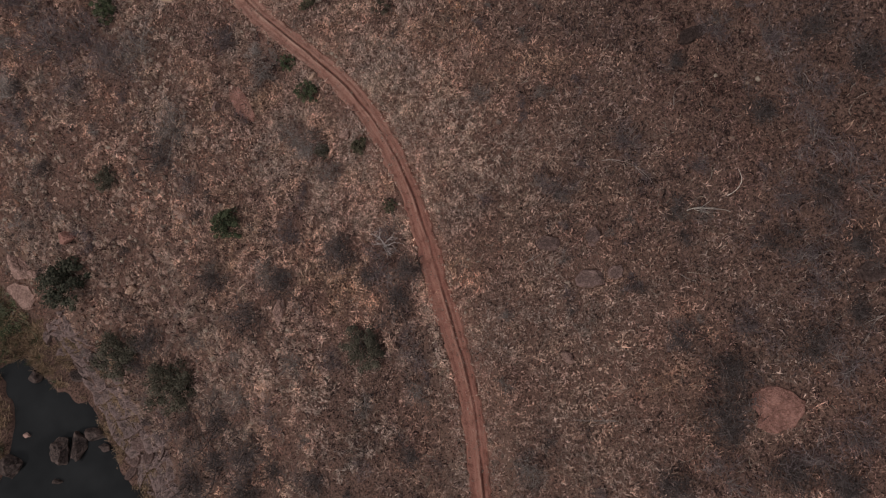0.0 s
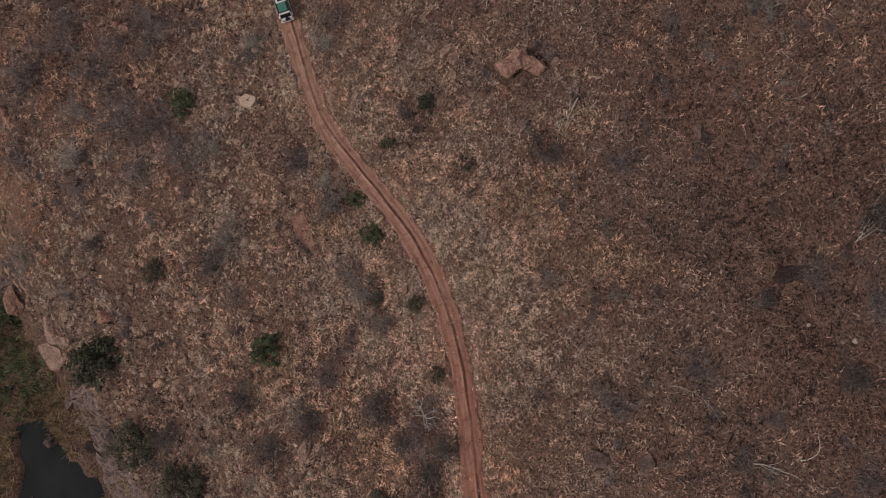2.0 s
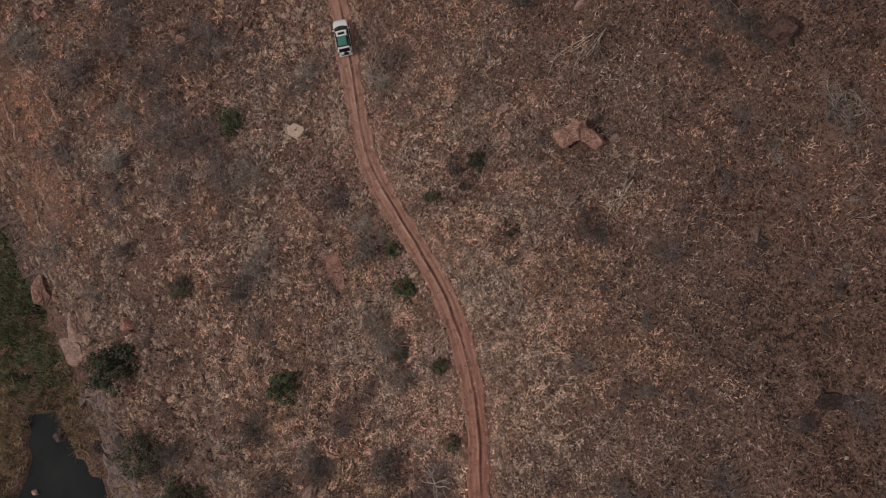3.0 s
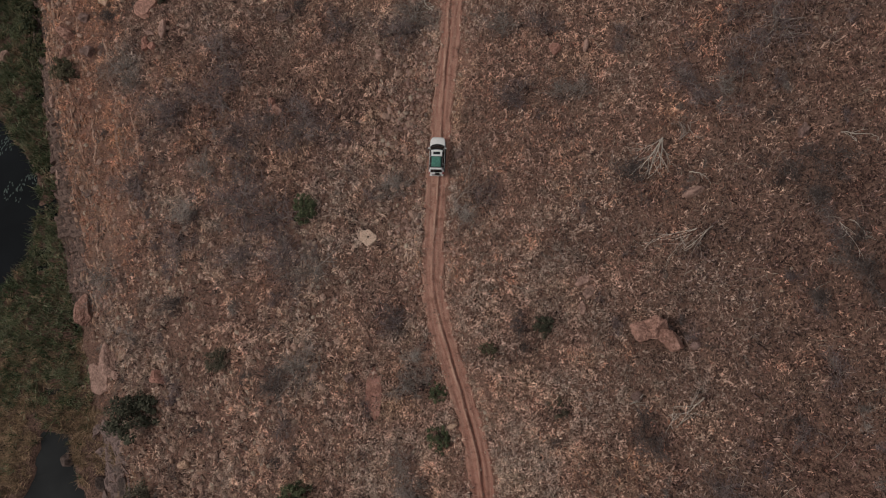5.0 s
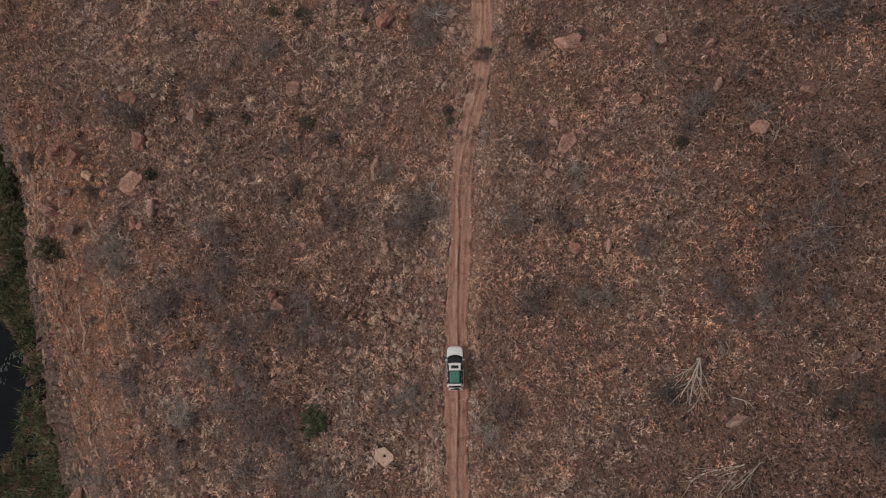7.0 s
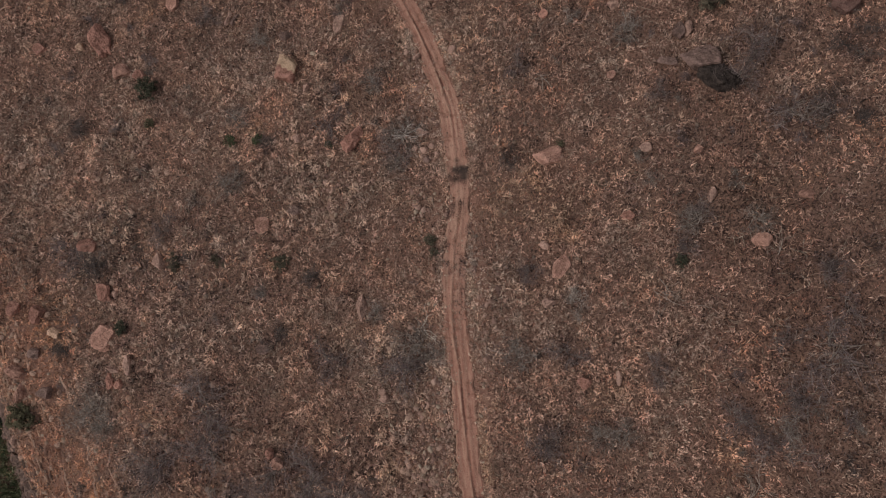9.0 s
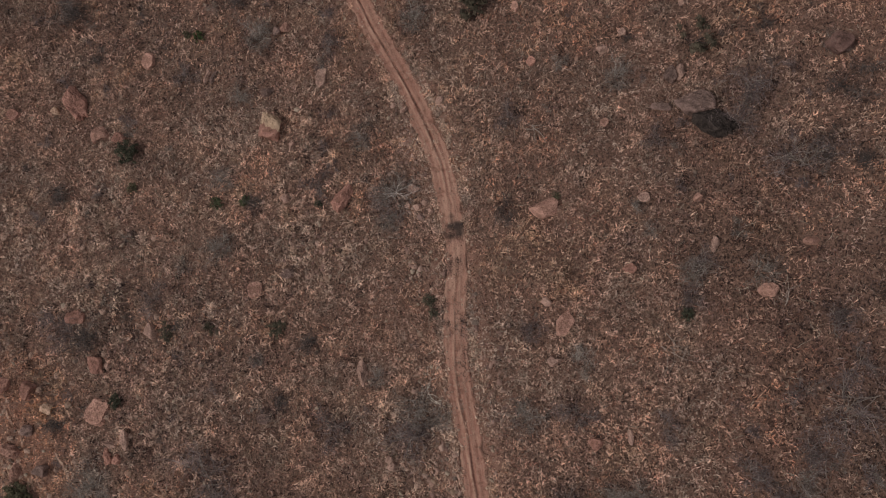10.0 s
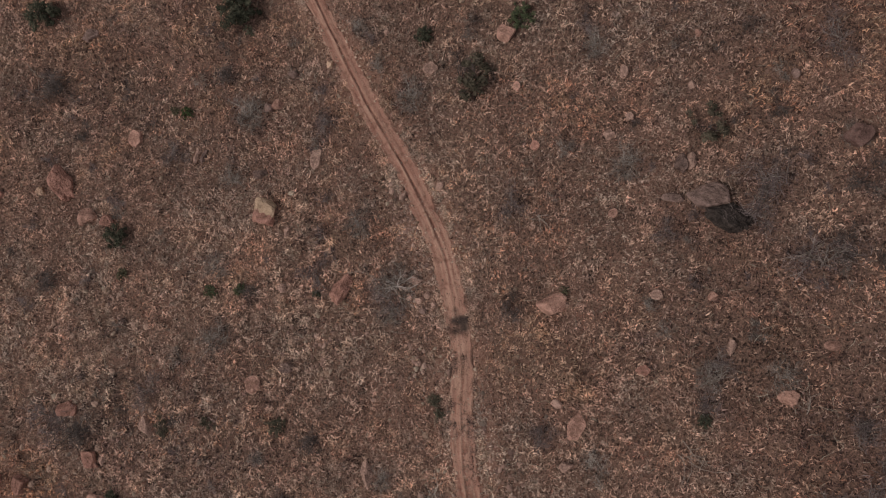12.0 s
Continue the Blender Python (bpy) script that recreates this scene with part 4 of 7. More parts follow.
def dead_tree(x, y, heading, length, seed, spread=0.15, thick=1.0, stem=0.0, limbs=4, crook=0.11, wood=None, words="small bleached dead tree leaning over dark brushwood"):
    """A small bleached tree, long dead, whose limbs lean out from its foot and fork at narrow angles."""
    rng = random.Random(seed)
    rows = []

    def limb(p, angle, rise, run, width, depth):
        pts = [p]
        for _ in range(6):
            angle += rng.gauss(0, crook)
            rise += rng.gauss(-0.03, 0.06)
            d = Vector((math.cos(angle) * math.cos(rise), math.sin(angle) * math.cos(rise), math.sin(rise)))
            q = pts[-1] + d * (run / 6)
            q.z = max(q.z, land_at(x + q.x, y + q.y) - land_at(x, y) + 0.35)
            pts.append(q)
        rows.append((depth, pts, width, width * 0.45))
        if depth:
            for k, side in ((2, 1), (3, -1), (4, 1), (5, -1)):
                if rng.random() < 0.85:
                    limb(pts[k], angle + side * rng.uniform(0.25, 0.6), rise + rng.uniform(-0.1, 0.2), run * rng.uniform(0.35, 0.6), width * (1 - 0.09 * k) * 0.6, depth - 1)

    if stem:
        rows.append((2, [Vector((0.1, 0, -0.1)), Vector((-0.04, 0.05, 0.5 * stem)), Vector((0, 0, stem + 0.1))], 0.2 * thick, 0.16 * thick))
    for k in range(limbs):
        limb(Vector((0, 0, 0.1 + stem)), radians(heading) + (k - 0.5 * (limbs - 1)) * spread + rng.gauss(0, crook / 2), rng.uniform(0.15, 0.5), length * rng.uniform(0.75 if limbs == 4 else 0.5, 1.05), rng.uniform(0.11, 0.16) * thick, 2)
    ob = new("dead_tree")
    for name, rank in (("limb", 2), ("branch", 1), ("brushwood", 0)):
        for row in [r for r in rows if r[0] == rank] if rank else [None]:
            made = part(name, limbs_bmesh([row] if rank else [r for r in rows if r[0] == 0], 5 if rank else 3), wood or DEADWOOD, ob)
    tagged(made, kind="stuff")
    ob.location = (x, y, land_at(x, y))
    return tagged(ob, words, "dead tree")


dead_tree(24.0, 71.0, 236, 4.5, 12, thick=1.1, stem=1.0)
dead_tree(3.0, 19.6, 60, 2.7, 15, 0.8, 0.62, 1.7, 7, 0.34, PALEWOOD, "grey-white bare crown of a dead thorn tree spreading over brushwood")
dead_tree(-1.9, 112.6, 80, 2.3, 18, 0.85, 0.42, 1.5, 7, 0.26, PALEWOOD, "thin pale bare crown of a dying shrub in dry grass")


def holed_slab(x, y):
    """A pale worn block with a small dark hole through its middle."""
    ob = tagged(new("holed_stone"), "pale cream flat stone block with a small dark hole", "rock")
    ob.matrix_world = pose(x, y, land_at(x, y) + 0.16, -3, -8, 3)
    n = 24
    bm = bmesh.new()
    outer, inner = [], []
    corners = ((-1.05, 0.72), (-0.06, 0.95), (0.98, 0.18), (1.0, -0.45), (0.08, -1.25), (-1.05, -0.38))
    for k in range(n):
        (ax, ay), (bx, by) = corners[k * 6 // n], corners[(k * 6 // n + 1) % 6]
        f = k % 4 / 4
        outer.append((ax + (bx - ax) * f + 0.03 * math.sin(7 * k), ay + (by - ay) * f + 0.03 * math.cos(5 * k)))
        a = math.atan2(outer[-1][1], outer[-1][0])
        inner.append((0.17 * math.cos(a), 0.14 * math.sin(a)))
    rings = [[bm.verts.new((px * s, py * s, z)) for px, py in ring] for ring, s, z in ((outer, 0.96, -0.4), (outer, 1.0, 0.12), (outer, 0.94, 0.24), (inner, 1.0, 0.26), (inner, 0.9, -0.35))]
    for a, b in zip(rings, rings[1:]):
        for k in range(n):
            bm.faces.new((a[k], a[(k + 1) % n], b[(k + 1) % n], b[k]))
    bmesh.ops.recalc_face_normals(bm, faces=bm.faces)
    part("stone_block", bm, rock_material("pale_block_stone", (0.50, 0.355, 0.275), (0.585, 0.42, 0.33), (0.45, 0.315, 0.245)), ob)
    # black disc: the hole's shade is put into its colour
    plug = disc(0.17, 0.06, 12)
    bottom = part("hole_bottom", plug, ROCK["dark"], ob)
    bottom.matrix_basis = pose(0, 0, 0.02, 0, 90, 0)


holed_slab(-6.45, 61.5)


def split_boulder(x, y):
    """A red boulder whose upper side has broken away to a bright cream face."""
    ob = tagged(new("split_boulder"), "red-brown boulder with a bright cream broken face", "rock", "boulders on the hillside")
    ob.matrix_world = pose(x, y, land_at(x, y), 0, 0, 12)
    body = rock_bmesh(3.3, 3.5, 1.9, 77, 3, 9)
    body.normal_update()
    body.verts.index_update()
    skin = bmesh.new()
    made = {}
    for f in body.faces:
        c = f.calc_center_median()
        if c.y * 0.55 + c.x * 0.6 + 0.12 * noise.noise(c * 2.5) > -0.05 and f.normal.z > 0.05:
            for v in f.verts:
                if v.index not in made:
                    made[v.index] = skin.verts.new(v.co + v.normal * 0.05)
            skin.faces.new([made[v.index] for v in f.verts])
    part("stone_body", body, ROCK["red"], ob)
    part("broken_face", skin, rock_material("fresh_cream_stone", (0.68, 0.46, 0.32), (0.78, 0.55, 0.40), (0.62, 0.41, 0.285)), ob, "bright cream broken face")


split_boulder(-15.7, 124.8)


def lobed_boulder(x, y, lobes, tone):
    """A large boulder of several swollen lobes that have grown into one."""
    whole = bmesh.new()
    for n, (dx, dy, dz, length, width, height, yaw) in enumerate(lobes):
        lobe = rock_bmesh(length, width, height, 311 + n, 4, 13)
        lobe.transform(pose(dx, dy, dz, 0, 0, yaw))
        lump = bpy.data.meshes.new("lobe")
        lobe.to_mesh(lump)
        lobe.free()
        whole.from_mesh(lump)
        bpy.data.meshes.remove(lump)
    ob = part("boulder", whole, ROCK[tone], None)
    ob.location = (x, y, land_at(x, y))
    return tagged(ob, "large ochre sandstone boulder of swollen lobes in dry grass", "rock", "boulders on the hillside")


lobed_boulder(23.6, 51.0, ((-1.5, 0.15, 0.1, 2.6, 2.15, 1.3, -8), (-0.25, 0.45, 0.15, 2.8, 2.5, 1.6, 35), (1.4, -0.65, 0.1, 2.5, 2.0, 1.4, -20), (0.5, -0.1, 0.1, 2.3, 1.8, 1.3, -35)), "orange")


def flat_outcrop(x, y, corners, rise, tone, label):
    """A bare sheet of bedrock with a broken outline, hardly proud of the soil; corners are counted from its middle."""
    n, bm = 48, bmesh.new()
    rim = []
    for k in range(n):
        f = k * len(corners) / n
        (ax, ay), (bx, by) = corners[int(f)], corners[(int(f) + 1) % len(corners)]
        f -= int(f)
        p = Vector((ax + (bx - ax) * f, ay + (by - ay) * f, 0))
        rim.append(p * (1 + 0.09 * noise.noise(p * 1.7 + Vector((x, y, 0))) + 0.05 * noise.noise(p * 5 + Vector((y, x, 0)))))
    rings = []
    for scale, lift in ((1.06, -0.5), (1.0, 0.05), (0.95, rise * 0.8), (0.75, rise), (0.5, rise * 1.1), (0.25, rise * 1.15)):
        ring = []
        for p in rim:
            q = p * scale
            ring.append(bm.verts.new((q.x, q.y, land_at(x + q.x, y + q.y) - land_at(x, y) + lift + 0.10 * noise.noise(Vector((q.x, q.y, x)) * 1.1) + 0.05 * noise.noise(Vector((q.x, q.y, y)) * 3.3))))
        rings.append(ring)
    for a, b in zip(rings, rings[1:]):
        for q in range(n):
            bm.faces.new((a[q], a[(q + 1) % n], b[(q + 1) % n], b[q]))
    bm.faces.new(rings[-1])
    ob = part("rock_outcrop", bm, ROCK[tone], None)
    ob.location = (x, y, land_at(x, y))
    return tagged(ob, label, "rock", "boulders on the hillside")


flat_outcrop(27.0, -12.6, ((-1.6, 1.0), (-1.1, 2.0), (0.5, 2.15), (1.6, 1.2), (2.2, -0.5), (1.35, -1.4), (0.3, -2.15), (-1.4, -1.75), (-2.2, -0.6), (-1.45, 0.1)), 0.26, "red", "bare sheet of smooth red sandstone in thorn scrub")
flat_outcrop(-4.3, 44.3, ((-0.35, 2.7), (0.7, 1.6), (1.05, -0.5), (0.95, -2.5), (0.3, -3.1), (-0.95, -1.7), (-0.95, 0.7)), 0.2, "red", "narrow wedge of bare red sandstone in dry grass")


def shelf_material():
    m, n, l, b = nodes_of("fractured_grey_shelf_rock", 0.92, 0, 0.15)
    big, fine = noise_node(n, l, 0.8, 5), noise_node(n, l, 7.0, 6, 0.7)
    base = ramp(n, l, big.outputs["Fac"], [(0.3, (0.045, 0.033, 0.03)), (0.5, (0.09, 0.06, 0.05)), (0.72, (0.20, 0.115, 0.088))]).outputs[0]
    base = mix(n, l, ramp(n, l, fine.outputs["Fac"], [(0.55, (0, 0, 0)), (0.66, (1, 1, 1))]).outputs[0], base, (0.24, 0.19, 0.165))
    base = mix(n, l, ramp(n, l, fine.outputs["Fac"], [(0.34, (1, 1, 1)), (0.42, (0, 0, 0))]).outputs[0], base, (0.06, 0.045, 0.04))
    l.new(base, b.inputs["Base Color"])
    bump(n, l, b, fine.outputs["Fac"], 1.0, 0.2)
    return m


def rock_shelf(y0, y1, deep, rise, name_label):
    """A broken shelf of bedrock along the foot of the bank: a steep face, then blocks that step back into the slope."""
    ys, ds = np.arange(y0, y1, 0.22), np.concatenate([np.linspace(-0.25, 0.25, 4), np.arange(0.45, deep, 0.22)])
    Y, D = np.meshgrid(ys, ds, indexing="ij")
    cell = 1.5
    jitter = 0.9 * (value_noise(Y, D, 2.2, 81) - 0.5)
    row = np.floor((D + jitter) / 1.15)
    block = np.floor((Y + 0.8 * (value_noise(Y, D, 1.4, 82) - 0.5) + row * 0.7) / cell)
    step_up = _lattice[(block.astype(int) * 7 + row.astype(int) * 31) % 256, (row.astype(int) * 13 + 5) % 256]
    reach = 0.55 + 0.75 * value_noise(Y, Y * 0, 3.5, 85) + 0.3 * (value_noise(Y, Y * 0, 1.1, 86) - 0.5)
    X = bank_foot(Y) + D * np.where(D > 0.3, reach, 1) + 0.9 * (value_noise(Y, Y * 0, 6, 83) - 0.5)
    Z = land(X, Y)
    top = np.where(D > 0.1, rise * (0.55 + 0.45 * step_up) * (1 - step((D - deep * 0.6) / (deep * 0.4))) - 0.35 * step((D - deep * 0.75) / (deep * 0.25)), -0.5)
    Z = Z + top + 0.12 * (value_noise(X, Y, 0.5, 84) - 0.5)
    i = np.arange(X.size).reshape(X.shape)
    f = np.stack([i[:-1, :-1], i[:-1, 1:], i[1:, 1:], i[1:, :-1]], -1).reshape(-1, 4)[:, ::-1]
    return tagged(new("rock_shelf", mesh_from("rock_shelf", np.stack([X, Y, Z], -1).reshape(-1, 3), f, SHELF)), name_label, "rock shelf", kind="structure")


SHELF = shelf_material()


def shelf_slabs(shelf, y0, y1, rows, wide, long, keep, seed, lift=1.0, stone=None):
    """Cracked slabs of bedrock that lie close together on a shelf, each with its own edges."""
    rng = random.Random(seed)
    cuts = [y0]
    while cuts[-1] < y1:
        cuts.append(cuts[-1] + long * rng.uniform(0.45, 1.7))
    grid = {}
    for i, y in enumerate(cuts):
        spread = wide * (0.7 + 0.7 * float(value_noise(y, 0.0, 4.0, 85)))
        edge = float(bank_foot(y)) + 0.2 + 0.9 * (float(value_noise(y, 0.0, 6, 83)) - 0.5)
        for k in range(rows + 1):
            grid[i, k] = Vector((edge + spread * k + rng.uniform(-0.3, 0.3) * spread, y + rng.uniform(-0.45, 0.45) * long * (k - 0.5 * rows), 0))
    for i in range(len(cuts) - 1):
        for k in range(rows):
            if rng.random() > keep:
                continue
            ring = [grid[i, k], grid[i, k + 1], grid[i + 1, k + 1], grid[i + 1, k]]
            mid = sum(ring, Vector()) / 4
            pts = []
            for a, b in zip(ring, ring[1:] + ring[:1]):
                bend = 0.10 * (b - a).length
                pts += [a, a.lerp(b, 0.33) + Vector((rng.uniform(-bend, bend), rng.uniform(-bend, bend), 0)), a.lerp(b, 0.67) + Vector((rng.uniform(-bend, bend), rng.uniform(-bend, bend), 0))]
            n = len(pts)
            pts = [(p - mid) * rng.uniform(0.93, 0.99) for p in pts]
            top = land_at(mid.x, mid.y) + rng.uniform(0.15, 0.42) * lift
            tx, ty = rng.uniform(0.0, 0.2), rng.uniform(-0.06, 0.06)
            bm = bmesh.new()
            low = [bm.verts.new((p.x, p.y, -0.9)) for p in pts]
            mids = [bm.verts.new((p.x, p.y, -0.06 + tx * p.x + ty * p.y)) for p in pts]
            tops = [bm.verts.new((p.x * 0.93, p.y * 0.95, tx * p.x + ty * p.y + rng.uniform(-0.03, 0.03))) for p in pts]
            inner = [bm.verts.new((p.x * 0.5, p.y * 0.5, 0.5 * (tx * p.x + ty * p.y) + rng.uniform(-0.05, 0.06) * lift)) for p in pts]
            for a, b in ((low, mids), (mids, tops), (tops, inner)):
                for q in range(n):
                    bm.faces.new((a[q], a[(q + 1) % n], b[(q + 1) % n], b[q]))
            crown = bm.verts.new((rng.uniform(-0.1, 0.1), rng.uniform(-0.1, 0.1), rng.uniform(-0.03, 0.04) * lift))
            for q in range(n):
                bm.faces.new((inner[q], inner[(q + 1) % n], crown))
            slab_ob = part("rock_slab", bm, stone or SLAB, shelf)
            slab_ob.location = (mid.x, mid.y, top)


SLAB = rock_material("grey_brown_shelf_slab", (0.105, 0.071, 0.062), (0.215, 0.147, 0.124), (0.26, 0.182, 0.153), 0.08)
POOL_SLAB = rock_material("purple_grey_shelf_slab", (0.15, 0.107, 0.098), (0.30, 0.214, 0.193), (0.36, 0.268, 0.24), 0.08)
shelf_slabs(rock_shelf(54, 124, 6.6, 0.25, "fractured grey bedrock shelf along the river bank"), 54, 124, 3, 1.35, 1.35, 0.84, 21, 1.15)
shelf_slabs(rock_shelf(6, 38, 4.6, 0.0, "broken grey bedrock shelf beside the dark pool"), 6, 38, 4, 1.3, 1.6, 0.85, 22, 0.8, POOL_SLAB)


def rock_ledge(y0, y1, back, seed):
    """A low broken step of layered bedrock that runs along the bank: an uneven face towards the river and a flat top that sinks into the slope."""
    rng = random.Random(seed)
    n = max(6, int((y1 - y0) / 0.35))
    rise, wide = rng.uniform(0.16, 0.34), rng.uniform(0.22, 0.42)
    mid_y = (y0 + y1) / 2
    base = Vector((float(bank_foot(mid_y)) + back, mid_y, land_at(float(bank_foot(mid_y)) + back, mid_y)))
    bm = bmesh.new()
    rows = []
    notch = 0.0
    for i in range(n + 1):
        y = y0 + (y1 - y0) * i / n
        if rng.random() < 0.3:
            notch = rng.uniform(-0.28, 0.28)
        taper = min(1.0, 4 * i / n, 4 * (n - i) / n) ** 0.6
        x = float(bank_foot(y)) + back + notch + 0.5 * math.sin(y * 0.6 + seed) * 0.4
        h, w = rise * taper * rng.uniform(0.7, 1.2), wide * (0.3 + 0.7 * taper) * rng.uniform(0.75, 1.25)
        pts = []
        for dx, dz in ((-0.10, -0.35), (0.0, h * 0.55), (0.05, h), (w * 0.5, h * 0.95), (w, h * 0.5), (w + 0.15, -0.3)):
            px = x + dx
            pts.append(bm.verts.new(Vector((px, y + rng.uniform(-0.08, 0.08), land_at(px, y) + dz)) - base))
        rows.append(pts)
    for a, b in zip(rows, rows[1:]):
        for q in range(5):
            bm.faces.new((a[q], b[q], b[q + 1], a[q + 1]))
    bm.faces.new(rows[0])
    bm.faces.new(rows[-1][::-1])
    bmesh.ops.recalc_face_normals(bm, faces=bm.faces)
    ob = part("rock_ledge", bm, STRATA, None)
    ob.location = base
    return tagged(ob, "low broken ledge of pale reddish layered rock on the bank", "rock ledge", "rock ledges along the bank")


STRATA = rock_material("pale_layered_sandstone", (0.29, 0.175, 0.135), (0.45, 0.30, 0.235), (0.24, 0.15, 0.12))
ledge_rng = random.Random(58)
for back, y0, y1, gap in ((4.9, 52, 106, 1.0), (8.2, 58, 97, 0.8), (11.4, 60, 98, 6.0), (15.8, 62, 92, 2.5), (18.6, 66, 84, 6.0)):
    y = y0 + ledge_rng.uniform(0, 3)
    while y < y1:
        run = ledge_rng.uniform(2.5, 8.0)
        rock_ledge(y, y + run, back + ledge_rng.uniform(-0.45, 0.45), ledge_rng.randint(1, 9999))
        y += run + ledge_rng.uniform(0.3, 1.0) * gap


# where they lie: x, y, length, width, turn
boulder(42.9, 55.3, 3.3, 3.0, 20, 'maroon')
boulder(19.2, 5.6, 2.78, 1.82, -42, 'grey', flat=True)
boulder(21.6, 5.0, 1.70, 1.38, 12, 'grey', flat=True)
boulder(21.4, 9.1, 1.39, 1.93, -33, 'grey', flat=True)
boulder(17.5, 10.8, 2.28, 1.41, -33, 'grey', flat=True)
boulder(13.8, -0.0, 1.50, 0.97, -65, 'tan')
boulder(38.4, -5.7, 2.11, 1.69, -33, 'darkbrown', flat=True)
boulder(-49.8, 21.7, 2.96, 3.66, -27, 'river')
boulder(-47.2, 21.1, 2.42, 3.97, -28, 'river')
boulder(-56.7, 23.0, 4.12, 3.22, -7, 'river')
boulder(-49.1, 33.2, 2.13, 1.78, -28, 'river')
boulder(-53.2, 25.9, 1.15, 0.80, -28, 'tan')
boulder(-44.4, 21.5, 2.91, 1.88, -27, 'river')
boulder(-43.9, 19.2, 1.87, 1.19, -28, 'river')
boulder(-51.5, 17.9, 1.40, 0.79, -27, 'river')
boulder(-38.7, 17.1, 3.14, 2.15, -52, 'grey', flat=True)
boulder(-40.8, 15.8, 2.51, 1.84, -83, 'grey', flat=True)
boulder(-38.3, 15.1, 1.81, 2.14, -26, 'grey', flat=True)
boulder(-41.8, 14.2, 2.18, 1.18, 22, 'grey', flat=True)
boulder(-42.9, 46.7, 5.41, 2.97, -66, 'tan')
boulder(-45.8, 44.6, 4.66, 3.76, -55, 'tan', flat=True)
boulder(-11.0, 20.3, 1.52, 3.81, -35, 'tan')
boulder(4.9, 33.0, 1.25, 0.95, 20, 'tan')
boulder(4.5, 41.0, 1.0, 0.6, 10, 'cream')
boulder(-23.3, 28.9, 3.65, 1.17, -63, 'tan')
boulder(-28.6, 34.3, 1.38, 1.23, -31, 'cream')
boulder(-22.1, 26.1, 1.58, 1.15, -55, 'tan')
boulder(-39.5, 30.2, 2.86, 1.68, -85, 'river', flat=True)
boulder(-43.5, 30.2, 2.60, 1.91, -44, 'river', flat=True)
boulder(27.0, 49.9, 1.05, 0.8, 20, 'grey')
# stands in for a dark pit; its darkness is put into the slab's colour
boulder(38.2, 21.3, 3.03, 1.5, -7, 'darkbrown', flat=True)
boulder(21.9, 44.9, 1.12, 1.00, -21, 'grey')
boulder(36.3, 37.0, 1.08, 1.51, -23, 'grey')
boulder(16.7, 56.3, 1.54, 0.83, 28, 'tan', flat=True)
boulder(17.4, 55.1, 1.06, 1.30, -23, 'tan', flat=True)
boulder(-50.2, 54.2, 2.76, 4.49, 4, 'orange')
boulder(-33.2, 44.8, 2.52, 1.63, -3, 'red')
boulder(-42.4, 95.9, 3.6, 3.3, 28, 'orange', flat=True)
boulder(-49.6, 97.7, 1.5, 1.4, -5, 'cream')
boulder(-71.4, 94.3, 2.0, 1.7, 20, 'tan')
boulder(-52.7, 95.5, 1.76, 1.41, -4, 'grey')
boulder(-41.9, 90.3, 1.22, 1.47, -5, 'red')
boulder(-40.5, 90.1, 1.05, 1.37, -5, 'red')
boulder(-39.2, 92.1, 1.13, 2.42, -5, 'tan')
boulder(-41.2, 91.9, 0.98, 2.12, 64, 'tan')
boulder(-42.1, 101.6, 1.86, 2.37, -6, 'red')
boulder(-59.5, 100.3, 2.41, 3.33, -3, 'grey')
boulder(-55.5, 93.4, 3.03, 1.78, -12, 'orange')
boulder(-55.5, 90.9, 1.78, 3.02, -4, 'orange')
boulder(-58.7, 85.1, 1.09, 2.37, -25, 'tan')
boulder(-20.0, 78.4, 1.64, 1.37, -3, 'orange')
boulder(-20.9, 79.6, 0.97, 1.24, -3, 'red')
boulder(13.5, 82.8, 1.58, 1.21, -3, 'red')
boulder(16.6, 82.7, 0.60, 1.09, -4, 'tan')
boulder(26.9, 65.3, 2.22, 1.00, 23, 'tan')
boulder(36.6, 71.0, 1.14, 1.59, -27, 'grey')
boulder(12.9, 95.0, 2.9, 1.6, 50, 'orange', flat=True)
boulder(11.2, 91.4, 1.40, 1.02, -5, 'tan')
boulder(16.8, 53.5, 0.76, 1.31, 4, 'tan', flat=True)
boulder(-7.1, 45.5, 1.32, 1.08, 5, 'grey')
boulder(-7.0, 84.0, 0.98, 1.11, -4, 'tan')
boulder(-37.2, 79.1, 1.23, 2.00, -4, 'grey')
boulder(-7.2, 84.6, 0.84, 0.96, -5, 'tan')
boulder(3.4, 71.0, 0.79, 1.47, -72, 'grey')
boulder(-13.3, 122.2, 0.78, 1.31, -16, 'tan')
boulder(-41.5, 135.7, 4.92, 2.70, -71, 'red')
boulder(-44.3, 135.5, 1.21, 1.13, -14, 'cream')
boulder(-38.2, 130.5, 2.14, 2.30, -15, 'orange')
boulder(-35.8, 129.4, 1.66, 1.51, -15, 'red')
boulder(-8.1, 114.0, 2.10, 3.46, -25, 'red')
boulder(-8.6, 129.6, 1.33, 2.39, -18, 'tan', flat=True)
boulder(-23.1, 134.4, 0.72, 2.17, -28, 'tan')
boulder(0.2, 112.9, 1.67, 1.07, -15, 'tan')
boulder(-0.9, 111.4, 0.71, 0.95, -15, 'tan')
boulder(0.2, 110.7, 0.95, 0.83, -53, 'tan')
boulder(1.0, 111.0, 0.71, 0.71, -15, 'tan')
boulder(0.3, 109.6, 0.88, 0.71, -15, 'grey')
boulder(1.5, 109.9, 0.59, 0.59, -14, 'tan')
boulder(13.2, 107.3, 2.9, 2.3, -15, 'orange')
